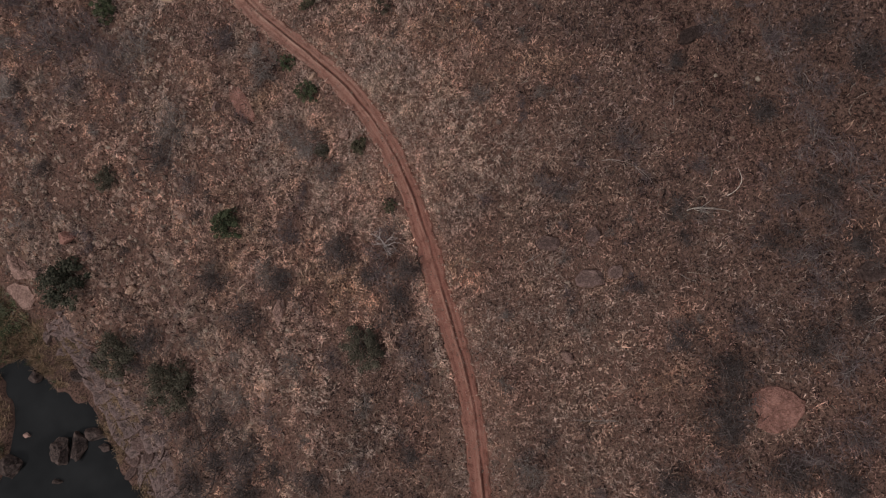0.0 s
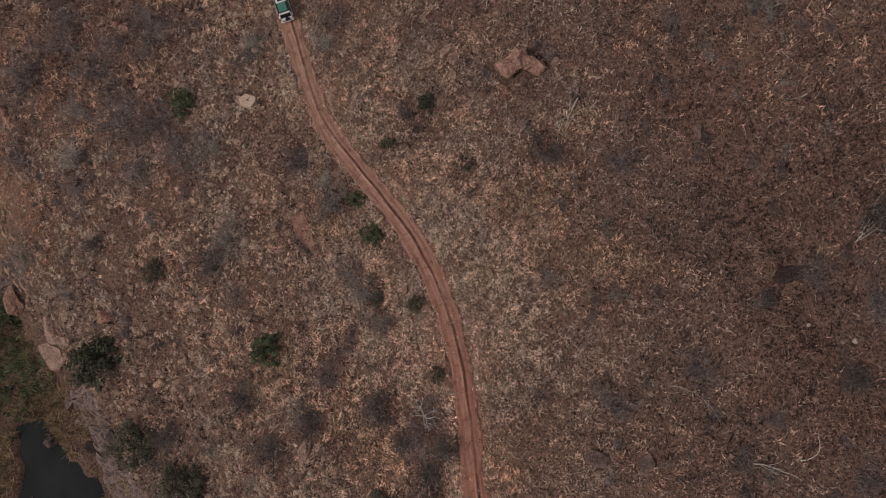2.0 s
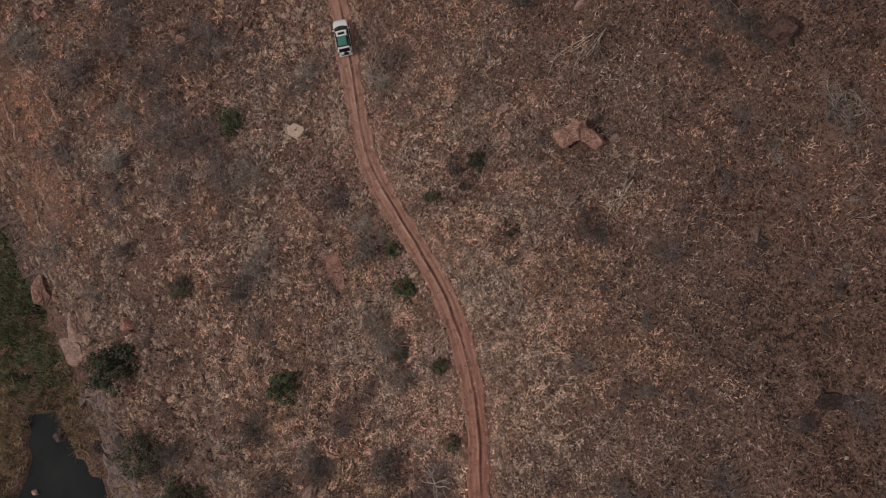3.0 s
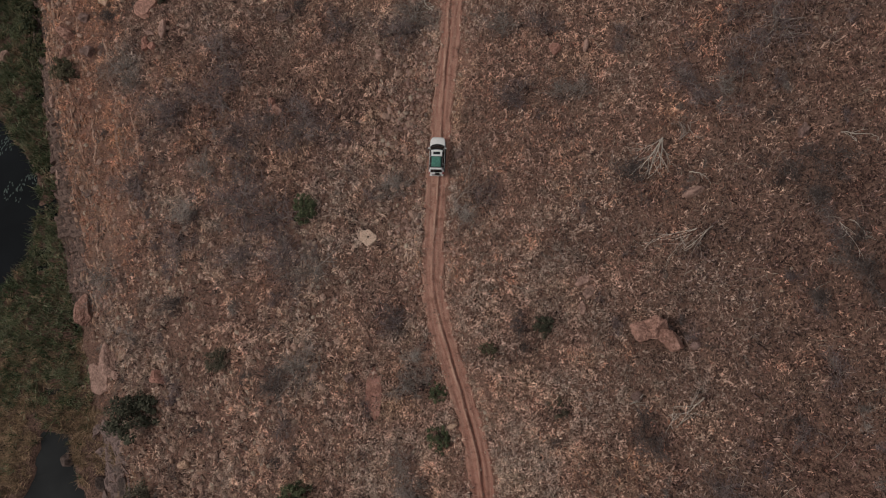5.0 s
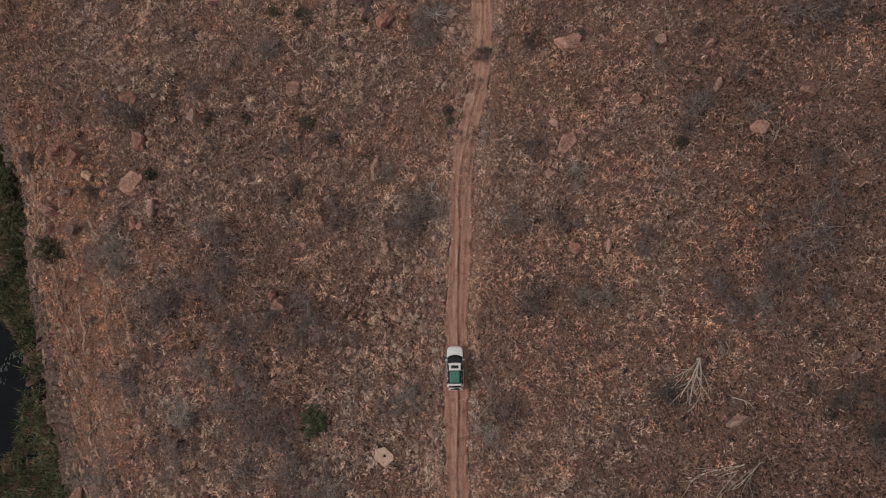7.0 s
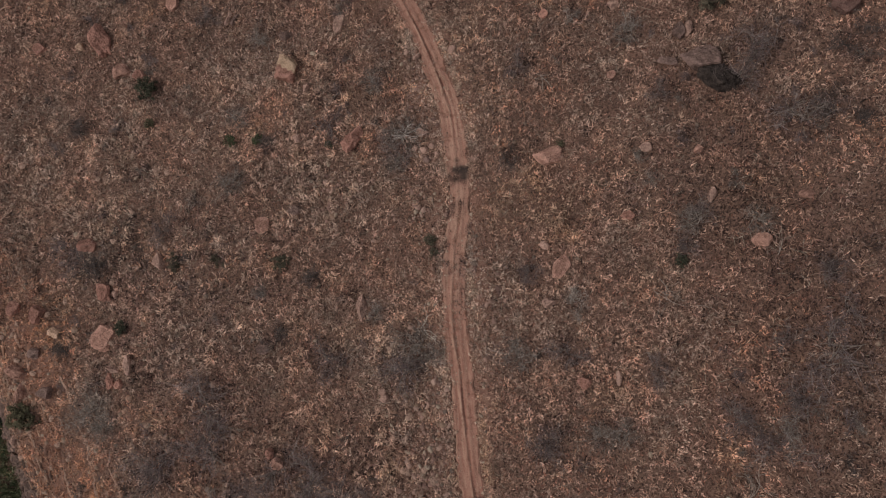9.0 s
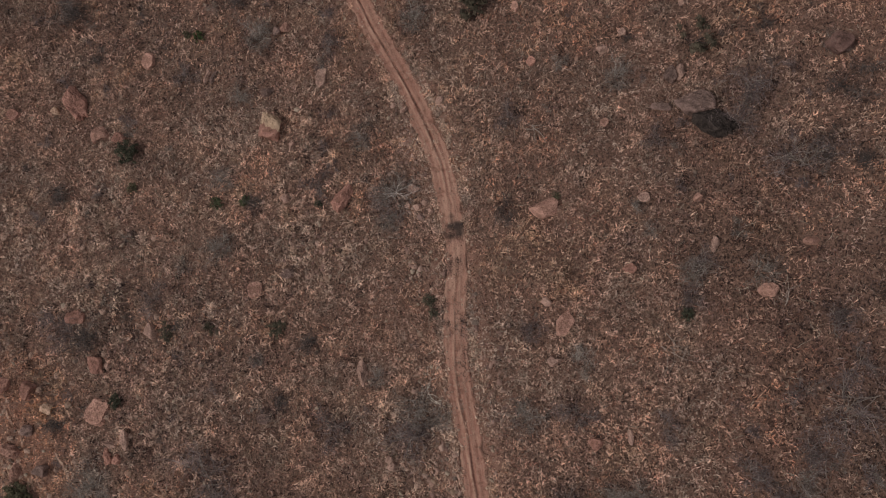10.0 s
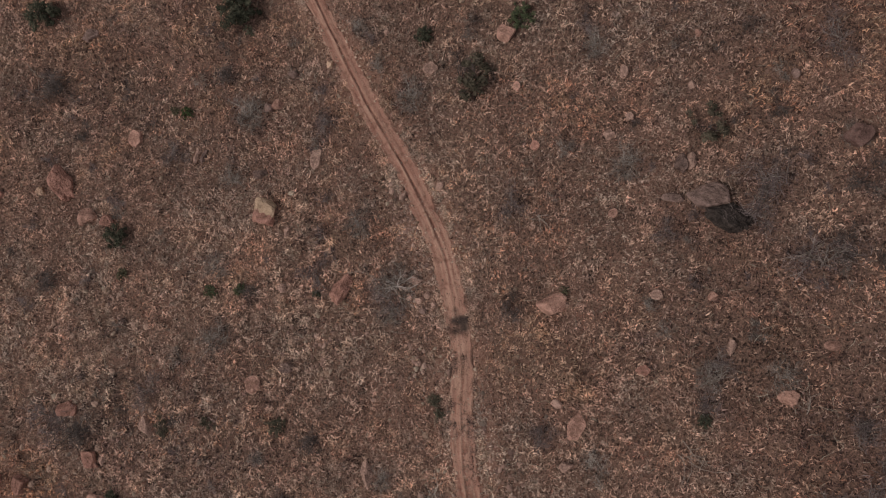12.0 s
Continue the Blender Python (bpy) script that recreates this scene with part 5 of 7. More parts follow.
boulder(14.3, 106.9, 1.24, 0.56, -15, 'tan')
boulder(42.7, 115.7, 2.5, 2.3, -23, 'maroon')
boulder(30.9, 111.3, 4.9, 2.8, -30, 'dark')
boulder(29.7, 113.8, 3.9, 2.6, -32, 'grey')
boulder(26.7, 114.8, 2.22, 0.93, -18, 'grey')
boulder(28.3, 118.1, 1.31, 1.90, -19, 'grey')
boulder(22.5, 123.0, 1.21, 1.09, -20, 'tan')
boulder(15.2, 124.1, 1.10, 0.98, -19, 'red', flat=True)
boulder(21.0, 114.8, 0.93, 1.05, -18, 'orange', flat=True)
boulder(35.9, 97.8, 1.45, 0.89, -16, 'orange')
boulder(27.9, 99.4, 0.77, 1.44, -26, 'tan')
boulder(20.0, 99.0, 1.43, 0.99, -14, 'red', flat=True)
boulder(27.6, 104.5, 0.90, 0.90, -16, 'orange')
boulder(22.8, 105.8, 1.23, 0.90, -15, 'tan', flat=True)
boulder(31.2, 94.1, 1.76, 1.32, -14, 'orange')
boulder(16.6, 83.2, 0.55, 1.09, -10, 'tan')
boulder(-20.0, 105.9, 1.95, 1.95, -8, 'orange', flat=True)
boulder(-33.9, 104.0, 1.53, 2.51, 11, 'tan')
boulder(-44.0, 108.1, 2.40, 1.80, -12, 'red')
boulder(-52.1, 100.5, 1.89, 2.36, -36, 'red')
boulder(-55.3, 101.6, 1.93, 1.93, -11, 'red')
boulder(-51.5, 90.4, 1.89, 1.58, -9, 'grey')
boulder(-41.8, 91.0, 1.03, 1.61, -9, 'red')
boulder(-40.5, 101.1, 0.73, 1.02, -11, 'tan')
boulder(-8.7, 94.2, 1.3, 3.1, -8, 'tan')
boulder(-21.0, 91.3, 1.65, 1.14, -10, 'grey', flat=True)
boulder(-15.8, 106.9, 1.50, 1.25, -13, 'grey', flat=True)
boulder(-50.4, 136.3, 1.99, 1.66, -13, 'red', flat=True)
boulder(-12.2, 137.7, 1.72, 1.19, 14, 'orange')
boulder(-13.3, 137.8, 1.20, 1.20, -18, 'grey')
boulder(-15.4, 129.7, 1.55, 1.16, -16, 'grey')
boulder(-9.6, 140.9, 1.20, 0.93, -18, 'grey')
boulder(-22.2, 134.0, 0.61, 1.77, -30, 'grey')
boulder(-35.3, 154.6, 2.23, 1.43, 4, 'grey')
boulder(25.6, 129.3, 0.82, 1.41, -19, 'tan')
boulder(29.2, 118.0, 1.01, 1.68, -23, 'tan')
boulder(31.3, 125.7, 0.81, 0.81, -20, 'tan')
boulder(40.2, 123.8, 0.82, 0.94, -21, 'grey')
boulder(15.1, 137.5, 2.09, 1.97, 15, 'orange')
boulder(6.2, 136.4, 1.73, 1.36, -19, 'tan', flat=True)
boulder(-5.0, 140.5, 0.78, 1.05, -38, 'cream')
boulder(-14.9, 115.8, 0.99, 1.11, -14, 'tan')
boulder(4.7, 122.6, 1.04, 1.04, -16, 'tan')
boulder(2.2, 142.3, 0.78, 0.65, -20, 'tan')
boulder(14.8, 131.1, 0.83, 1.07, -18, 'orange', flat=True)
boulder(24.9, 124.4, 0.80, 1.03, -19, 'tan', flat=True)
boulder(-30.9, 139.0, 1.89, 2.18, -16, 'orange', flat=True)
boulder(0.4, 122.4, 0.70, 0.82, -16, 'tan')
boulder(11.5, 97.5, 1.09, 0.87, -11, 'tan')
boulder(33.3, 131.0, 0.72, 0.72, -22, 'orange')
bush(-12.3, 32.2, 4.9, 'green')
bush(-37.1, 40.1, 8.6, 'dark')
bush(-3.9, 11.5, 5.7, 'hazy')
bush(-34.8, 28.1, 7.7, 'hazy')
bush(-29.5, 20.6, 8.3, 'hazy')
bush(3.3, 39.7, 3.2, 'green')
bush(2.7, 44.3, 2.1, 'green')
bush(5.6, 30.9, 2.2, 'olive')
bush(1.7, 33.0, 2.4, 'hazy')
bush(5.5, 23.1, 1.9, 'olive')
bush(-24.4, 47.0, 4.4, 'hazy')
bush(-14.5, 65.2, 4.4, 'green')
bush(13.2, 51.6, 2.6, 'dark')
bush(14.9, 43.4, 2.4, 'greyolive')
bush(7.8, 48.9, 1.9, 'olive')
bush(-55.0, 87.6, 4.8, 'olive')
bush(-63.2, 94.4, 6.1, 'reed')
bush(-64.7, 99.1, 7.1, 'reed')
bush(-39.7, 96.7, 2.3, 'dark')
bush(-31.8, 103.5, 2.8, 'greyolive')
bush(-23.6, 140.3, 1.7, 'bright')
bush(-20.0, 116.9, 1.7, 'green')
bush(-23.6, 117.6, 1.7, 'green')
bush(-18.0, 100.9, 2.5, 'hazy')
bush(-0.3, 100.2, 2.0, 'hazy')
bush(-0.1, 98.6, 1.5, 'hazy')
bush(10.6, 133.4, 6.0, 'greyolive')
bush(31.7, 121.1, 4.5, 'greyolive')
bush(-34.7, 127.0, 3.5, 'dark')
shrub(-44.9, 123.9, 4.2, 'dark')
bush(-26.2, 102.8, 2.1, 'greyolive')
shrub(-18.7, 92.4, 3.6, 'dark')
bush(-15.0, 150.6, 6.6, 'dark')
bush(-25.2, 141.0, 1.5, 'olive')
bush(17.1, 139.0, 3.3, 'green')
bush(-41.6, 159.3, 4.8, 'dark')
bush(24.0, 93.4, 1.7, 'dark')
bush(-34.7, 122.4, 1.8, 'olive')
bush(14.7, 108.2, 1.2, 'olive')
bush(-11.0, 114.2, 1.3, 'dark')
bush(6.2, 140.4, 2.7, 'dark')
shrub(45.0, 23.6, 6.6, 'dark')
shrub(41.2, 55.6, 4.6, 'dark')
shrub(42.5, 16.2, 5.8, 'purple')
shrub(40.8, 6.7, 6.2, 'purple')
shrub(46.3, 10.2, 6.3, 'dark')
shrub(41.5, 1.9, 6.1, 'purple')
shrub(36.6, 3.9, 5.0, 'purple')
shrub(38.7, 11.8, 5.1, 'dark')
shrub(35.1, -5.1, 4.9, 'purple')
shrub(34.2, 0.3, 4.4, 'dark')
shrub(32.5, 9.6, 3.9, 'purple')
shrub(28.8, -20.6, 6.2, 'dark')
shrub(20.6, -16.2, 5.6, 'purple')
shrub(40.1, 20.6, 5.3, 'purple')
shrub(39.0, 2.2, 4.5, 'dark')
shrub(38.9, -3.0, 5.0, 'dark')
shrub(44.9, 15.4, 5.2, 'dark')
shrub(43.8, 10.1, 4.6, 'purple')
shrub(-14.9, 21.2, 7.4, 'dark')
shrub(-9.0, 22.3, 5.8, 'dark')
shrub(-17.3, 28.7, 5.6, 'dark')
shrub(-5.8, 27.6, 5.0, 'purple')
shrub(-35.7, 79.7, 9.7, 'purple')
shrub(-40.1, 70.5, 8.0, 'purple')
shrub(-20.0, 77.7, 7.2, 'purple')
shrub(32.0, 79.1, 6.3, 'purple')
shrub(26.2, 78.1, 5.7, 'purple')
shrub(36.5, 86.1, 5.2, 'purple')
shrub(31.9, 84.5, 4.6, 'purple')
shrub(42.7, 112.0, 5.6, 'dark')
shrub(-30.0, 27.9, 6.5, 'dark')
shrub(-25.7, 12.6, 9.1, 'dark')
shrub(-32.5, 16.1, 5.7, 'purple')
shrub(-31.8, 24.3, 5.2, 'dark')
shrub(-20.8, 14.6, 5.1, 'grey')
shrub(-24.7, 3.8, 8.9, 'dark')
shrub(25.4, -7.2, 6.0, 'dark')
shrub(23.8, -3.9, 4.4, 'dark')
shrub(23.5, -10.6, 6.0, 'dark')
shrub(27.8, -18.1, 6.7, 'purple')
shrub(24.8, -17.2, 6.2, 'dark')
shrub(31.3, -16.8, 6.1, 'purple')
shrub(16.4, -14.7, 5.1, 'dark')
shrub(33.6, -11.8, 5.5, 'purple')
shrub(36.3, -8.2, 3.9, 'dark')
shrub(28.6, -4.4, 4.4, 'purple')
shrub(35.0, -2.1, 4.9, 'purple')
shrub(38.6, -0.5, 5.0, 'purple')
shrub(2.8, 18.7, 6.6, 'purple')
shrub(26.0, 51.8, 2.4, 'dark')
shrub(4.2, 16.0, 4.6, 'dark')
shrub(1.4, 13.4, 5.4, 'dark')
shrub(0.9, 8.4, 5.0, 'purple')
shrub(-7.9, 12.2, 4.4, 'purple')
shrub(0.2, 17.8, 3.8, 'dark')
shrub(-23.2, 66.0, 10.2, 'purple')
shrub(-16.4, 57.4, 7.9, 'purple')
shrub(-12.8, 47.0, 7.1, 'grey')
shrub(-16.5, 44.8, 6.4, 'dark')
shrub(-0.2, 45.0, 5.1, 'grey')
shrub(0.9, 34.0, 5.6, 'grey')
shrub(-3.3, 52.4, 5.8, 'purple')
shrub(1.3, 30.5, 3.9, 'grey')
shrub(-31.5, 61.3, 7.9, 'purple')
shrub(-10.3, 24.7, 4.0, 'grey')
shrub(-14.7, 39.2, 4.4, 'purple')
shrub(-11.9, 14.0, 4.7, 'grey')
shrub(-28.3, 8.4, 7.0, 'dark')
shrub(-20.9, 4.2, 5.8, 'dark')
shrub(-7.1, 5.7, 3.8, 'grey')
shrub(-0.8, 4.3, 4.0, 'grey')
shrub(-4.8, -0.8, 5.0, 'dark')
shrub(-17.7, 10.0, 4.2, 'purple')
shrub(-30.0, 14.8, 6.1, 'dark')
shrub(-23.1, 8.3, 8.1, 'dark')
shrub(-16.1, 0.3, 6.6, 'dark')
shrub(-33.3, 8.8, 9.8, 'dark')
shrub(-18.2, 64.6, 9.1, 'purple')
shrub(-23.1, 59.5, 7.5, 'purple')
shrub(36.0, 19.6, 3.5, 'dark')
shrub(42.0, 10.9, 5.1, 'purple')
shrub(28.5, 6.2, 4.4, 'dark')
shrub(31.7, -9.0, 5.0, 'dark')
shrub(22.1, -12.6, 4.5, 'dark')
shrub(24.3, 24.7, 3.0, 'grey')
shrub(10.7, 6.3, 2.3, 'grey')
shrub(5.6, -7.8, 4.7, 'grey')
shrub(-28.9, 81.6, 8.6, 'purple')
shrub(-23.4, 71.7, 7.2, 'purple')
shrub(-32.2, 65.9, 6.2, 'pale')
shrub(-30.2, 65.2, 4.0, 'dark')
shrub(-16.5, 60.1, 7.3, 'purple')
shrub(-4.9, 67.1, 4.0, 'grey')
shrub(6.3, 66.0, 5.4, 'purple')
shrub(-0.4, 36.7, 4.3, 'grey')
shrub(-43.9, 58.0, 7.1, 'grey')
shrub(-12.5, 74.4, 6.1, 'purple')
shrub(23.0, 41.5, 4.8, 'dark')
shrub(29.0, 36.8, 5.1, 'purple')
shrub(37.8, 48.0, 4.7, 'purple')
shrub(44.7, 46.1, 6.4, 'grey')
shrub(35.1, 41.8, 4.0, 'purple')
shrub(-1.3, 21.7, 6.1, 'dark')
shrub(19.4, 28.3, 3.4, 'grey')
shrub(21.3, 15.3, 4.4, 'purple')
shrub(28.8, 15.6, 4.9, 'purple')
shrub(-31.9, 53.7, 4.8, 'dark')
shrub(1.9, 46.3, 2.5, 'grey')
shrub(-28.5, 85.5, 9.3, 'purple')
shrub(-12.9, 58.0, 7.1, 'grey')
shrub(-5.0, 86.8, 6.8, 'purple')
shrub(-13.0, 89.0, 6.0, 'purple')
shrub(-16.8, 74.9, 6.7, 'purple')
shrub(-25.4, 75.5, 5.9, 'purple')
shrub(0.4, 47.9, 3.6, 'pale')
shrub(21.7, 67.3, 5.6, 'dark')
shrub(12.2, 86.1, 5.2, 'purple')
shrub(9.1, 77.8, 5.6, 'purple')
shrub(16.1, 77.7, 3.7, 'grey')
shrub(34.5, 82.4, 8.1, 'purple')
shrub(30.1, 76.3, 4.9, 'grey')
shrub(38.0, 68.0, 5.6, 'dark')
shrub(35.0, 66.6, 4.1, 'dark')
shrub(37.6, 64.6, 5.0, 'dark')
shrub(38.4, 61.3, 3.6, 'purple')
shrub(39.8, 58.6, 5.0, 'dark')
shrub(4.6, 63.3, 4.2, 'pale')
shrub(37.0, 54.9, 4.5, 'dark')
shrub(19.8, 83.1, 3.8, 'purple')
shrub(9.4, 94.4, 4.1, 'purple')
shrub(-1.2, 88.0, 2.7, 'grey')
shrub(-43.0, 85.3, 5.1, 'grey')
shrub(-49.2, 95.8, 4.0, 'dark')
shrub(-47.0, 107.2, 7.6, 'purple')
shrub(-45.0, 86.8, 7.3, 'grey')
shrub(-15.8, 77.0, 6.5, 'purple')
shrub(-29.3, 71.4, 6.5, 'grey')
shrub(-3.2, 67.1, 4.9, 'grey')
shrub(-14.3, 98.3, 3.6, 'dark')
shrub(-23.6, 112.3, 5.3, 'grey')
shrub(-3.0, 111.5, 5.5, 'purple')
shrub(-7.4, 93.2, 3.4, 'grey')
shrub(22.6, 102.3, 2.5, 'grey')
shrub(14.5, 77.6, 4.6, 'grey')
shrub(29.2, 74.4, 5.7, 'purple')
shrub(39.2, 106.2, 3.9, 'dark')
shrub(31.1, 96.1, 3.7, 'grey')
shrub(26.8, 98.1, 3.7, 'purple')
shrub(-33.0, 107.8, 4.4, 'purple')
shrub(-16.0, 137.0, 6.4, 'grey')
shrub(-1.9, 113.0, 6.0, 'grey')
shrub(-26.0, 135.1, 4.7, 'purple')
shrub(-18.8, 130.3, 4.4, 'grey')
shrub(22.8, 119.2, 5.4, 'grey')
shrub(34.8, 113.9, 6.7, 'purple')
shrub(25.3, 111.8, 4.2, 'purple')
shrub(36.5, 105.4, 7.1, 'purple')
shrub(24.9, 94.6, 4.0, 'purple')
shrub(25.5, 97.2, 4.0, 'grey')
shrub(7.6, 86.4, 5.5, 'grey')
shrub(-43.6, 105.2, 6.0, 'dark')
shrub(9.5, 107.9, 3.6, 'dark')
shrub(-3.3, 89.4, 6.0, 'grey')
shrub(-40.5, 148.5, 6.2, 'dark')
shrub(13.5, 90.8, 3.5, 'pale')
shrub(35.9, 89.8, 4.6, 'purple')
shrub(-4.8, 120.5, 4.0, 'grey')
shrub(-10.7, 116.5, 5.3, 'purple')
shrub(41.7, 104.4, 3.6, 'dark')
shrub(3.0, 133.5, 5.6, 'grey')
shrub(-7.0, 133.5, 4.7, 'purple')
shrub(33.0, 111.0, 5.8, 'purple')
shrub(23.4, 133.0, 4.4, 'grey')
shrub(-1.0, 144.1, 3.5, 'grey')
shrub(-17.8, 143.3, 4.4, 'dark')
shrub(11.6, 118.4, 4.7, 'purple')
shrub(0.5, 138.7, 3.4, 'grey')
shrub(42.6, 116.3, 3.6, 'grey')
shrub(-18.8, 116.0, 3.3, 'dark')
shrub(-3.3, 109.7, 3.6, 'grey')
shrub(44.3, 125.6, 5.7, 'purple')
shrub(9.9, 136.2, 3.2, 'dark')
shrub(-22.4, 120.2, 4.1, 'grey')
dead_branch(43.0, 22.0, 46.0, 24.2, 3, True)
dead_branch(25.6, 15.2, 31.2, 14.6, 1)
dead_branch(29.5, 6.8, 33.0, 6.0, 1, True)
dead_branch(32.8, 6.1, 35.5, 5.4, 0, True)
dead_branch(14.6, 10.2, 16.2, 10.7, 1)
dead_branch(14.9, -7.5, 11.0, -5.9, 4)
dead_branch(37.4, -9.3, 35.3, -9.2, 4)
dead_branch(25.9, 2.0, 26.0, 0.7, 1)
dead_branch(42.9, 12.3, 43.6, 10.3, 1)
dead_branch(33.2, 15.9, 33.5, 17.6, 2)
dead_branch(3.3, 13.6, 5.6, 19.1, 1)
dead_branch(25.3, 42.3, 27.2, 45.1, 3, True)
dead_branch(27.2, 61.5, 24.4, 58.5, 4, True)
dead_branch(37.0, 40.4, 38.3, 41.7, 1)
dead_branch(21.2, 44.2, 22.6, 44.7, 2, True)
dead_branch(46.0, 47.7, 47.0, 44.6, 3)
dead_branch(44.2, 40.7, 44.7, 39.2, 2)
dead_branch(3.2, 65.1, 5.5, 69.2, 3)
dead_branch(26.8, 16.5, 30.0, 15.2, 1)
dead_branch(43.7, 26.2, 42.3, 26.1, 2)
dead_branch(25.7, 70.9, 26.6, 73.0, 2)
dead_branch(25.7, 70.9, 27.9, 72.2, 2)
dead_branch(26.6, 67.4, 28.1, 66.8, 1, True)
dead_branch(28.6, 61.7, 24.7, 58.6, 3)
dead_branch(28.4, 61.6, 25.6, 59.7, 1, True)
dead_branch(21.9, 44.1, 22.8, 44.9, 1)
dead_branch(27.5, 45.1, 25.4, 43.0, 2, True)
dead_branch(30.8, 78.0, 31.8, 78.8, 1)
dead_branch(38.7, 61.5, 40.9, 58.0, 3, True)
dead_branch(39.4, 61.7, 41.2, 60.4, 1, True)
dead_branch(39.2, 70.3, 41.1, 69.1, 2, True)
dead_branch(2.8, 66.3, 5.0, 62.6, 3)
dead_branch(-43.3, 76.9, -42.5, 75.3, 1)
dead_branch(8.4, 56.7, 11.0, 54.5, 1)
dead_branch(21.0, 90.9, 23.2, 87.8, 2)
dead_branch(32.0, 78.7, 30.6, 77.7, 1)
dead_branch(-1.0, 89.3, -4.7, 90.2, 2, True)
dead_branch(5.0, 70.3, 2.5, 64.2, 2)
dead_branch(13.8, 116.6, 14.3, 115.0, 1)
dead_branch(-46.2, 86.4, -42.2, 87.5, 3)
dead_branch(-26.5, 83.3, -23.4, 82.3, 2)
dead_branch(26.6, 72.7, 26.6, 70.6, 1)
dead_branch(12.8, 116.5, 14.0, 115.0, 1)
dead_branch(21.8, 92.0, 22.9, 89.3, 2)
dead_branch(30.7, 77.7, 32.0, 79.0, 2)
dead_branch(-2.0, 112.8, -4.3, 115.1, 3)
dead_branch(37.6, 106.1, 39.9, 106.5, 4)
dead_branch(36.9, 105.2, 35.0, 107.5, 3)
dead_branch(37.2, 83.1, 33.3, 82.8, 4)
dead_branch(26.0, 96.7, 27.1, 98.7, 2)
dead_branch(32.2, 92.4, 33.5, 94.2, 2)
dead_branch(13.4, 116.7, 15.1, 114.9, 2)
dead_branch(-3.6, 108.3, -2.0, 107.0, 1)
dead_branch(-44.6, 153.1, -42.2, 147.5, 2)
dead_branch(34.6, 106.2, 38.0, 106.9, 4)
dead_branch(-8.3, 114.8, -5.9, 116.8, 2)
dead_branch(21.1, 91.1, 23.1, 89.2, 2)
dead_branch(27.2, 97.7, 24.2, 95.7, 2)

bpy.context.view_layer.update()
BARE = [(ob.location.x, ob.location.y, 0.5 * min(ob.dimensions.x, ob.dimensions.y)) for ob in scene.objects if ob.name.startswith(("boulder", "rock_outcrop"))] + [(-6.45, 61.5, 1.2), (-15.7, 124.8, 1.5)]


# ---- low brushwood, thickest by the river and upslope ----
scatter = random.Random(404)
placed = 0
while placed < 345:
    x, y = scatter.uniform(-50, 50), scatter.uniform(-24, 160)
    want = 0.34 + 0.34 * (x < -8 and y < 85) + 0.5 * (x > 20 and y < 45) + 0.35 * (x > 24) + 0.6 * (float(value_noise(x, y, 12, 61)) - 0.5)
    wide = scatter.uniform(1.4, 3.4) + 0.8 * (x < -8 and y < 60)
    if -12.5 - 0.483 * x < y < 168 - 0.36 * (x + 48) and scatter.random() < want and abs(x - float(track_x(y))) > 2.0 + wide / 2 and land_at(x, y) > -14:
        low_brush(x, y, wide, scatter.choice(("dark", "purple", "purple", "grey")))
        placed += 1


# ---- loose stones, fallen twigs, reeds and grass ----
# which half metres of ground lie under shrubs: little pale grass, and their darkness put into its colour
_thick = np.zeros((440, 240), bool)
for ob in scene.objects:
    if ob.name.startswith(("bare_shrub", "low_brush", "leafy_bush")):
        c, r = ob.matrix_basis.translation, 0.66 * ob.matrix_basis.to_scale().x
        i, j = np.ogrid[:440, :240]
        _thick |= ((i * 0.5 - 40 - c.y) ** 2 + (j * 0.5 - 64 - c.x) ** 2) < r * r


_rock = np.zeros((880, 480), bool)
for ox, oy, orad in BARE:
    i, j = np.ogrid[:880, :480]
    _rock |= ((i * 0.25 - 40 - oy) ** 2 + (j * 0.25 - 64 - ox) ** 2) < (0.95 * orad) ** 2


def open_soil(x, y):
    """True where no boulder covers the soil."""
    return ~_rock[np.clip(((y + 40) * 4).astype(int), 0, 879), np.clip(((x + 64) * 4).astype(int), 0, 479)]


def thicket(x, y):
    """True under shrubs."""
    return _thick[np.clip(((y + 40) * 2).astype(int), 0, 439), np.clip(((x + 64) * 2).astype(int), 0, 239)]


rs = np.random.RandomState(11)


def ico():
    bm = bmesh.new()
    bmesh.ops.create_icosphere(bm, subdivisions=1, radius=1.0)
    v = np.array([p.co[:] for p in bm.verts])
    f = np.array([[q.index for q in p.verts] for p in bm.faces])
    bm.free()
    return v, f


def octa():
    v = np.array([(1, 0, 0), (0, 1, 0), (-1, 0, 0), (0, -1, 0), (0, 0, 1), (0, 0, -1)], float)
    return v, np.array([(0, 1, 4), (1, 2, 4), (2, 3, 4), (3, 0, 4), (1, 0, 5), (2, 1, 5), (3, 2, 5), (0, 3, 5)])


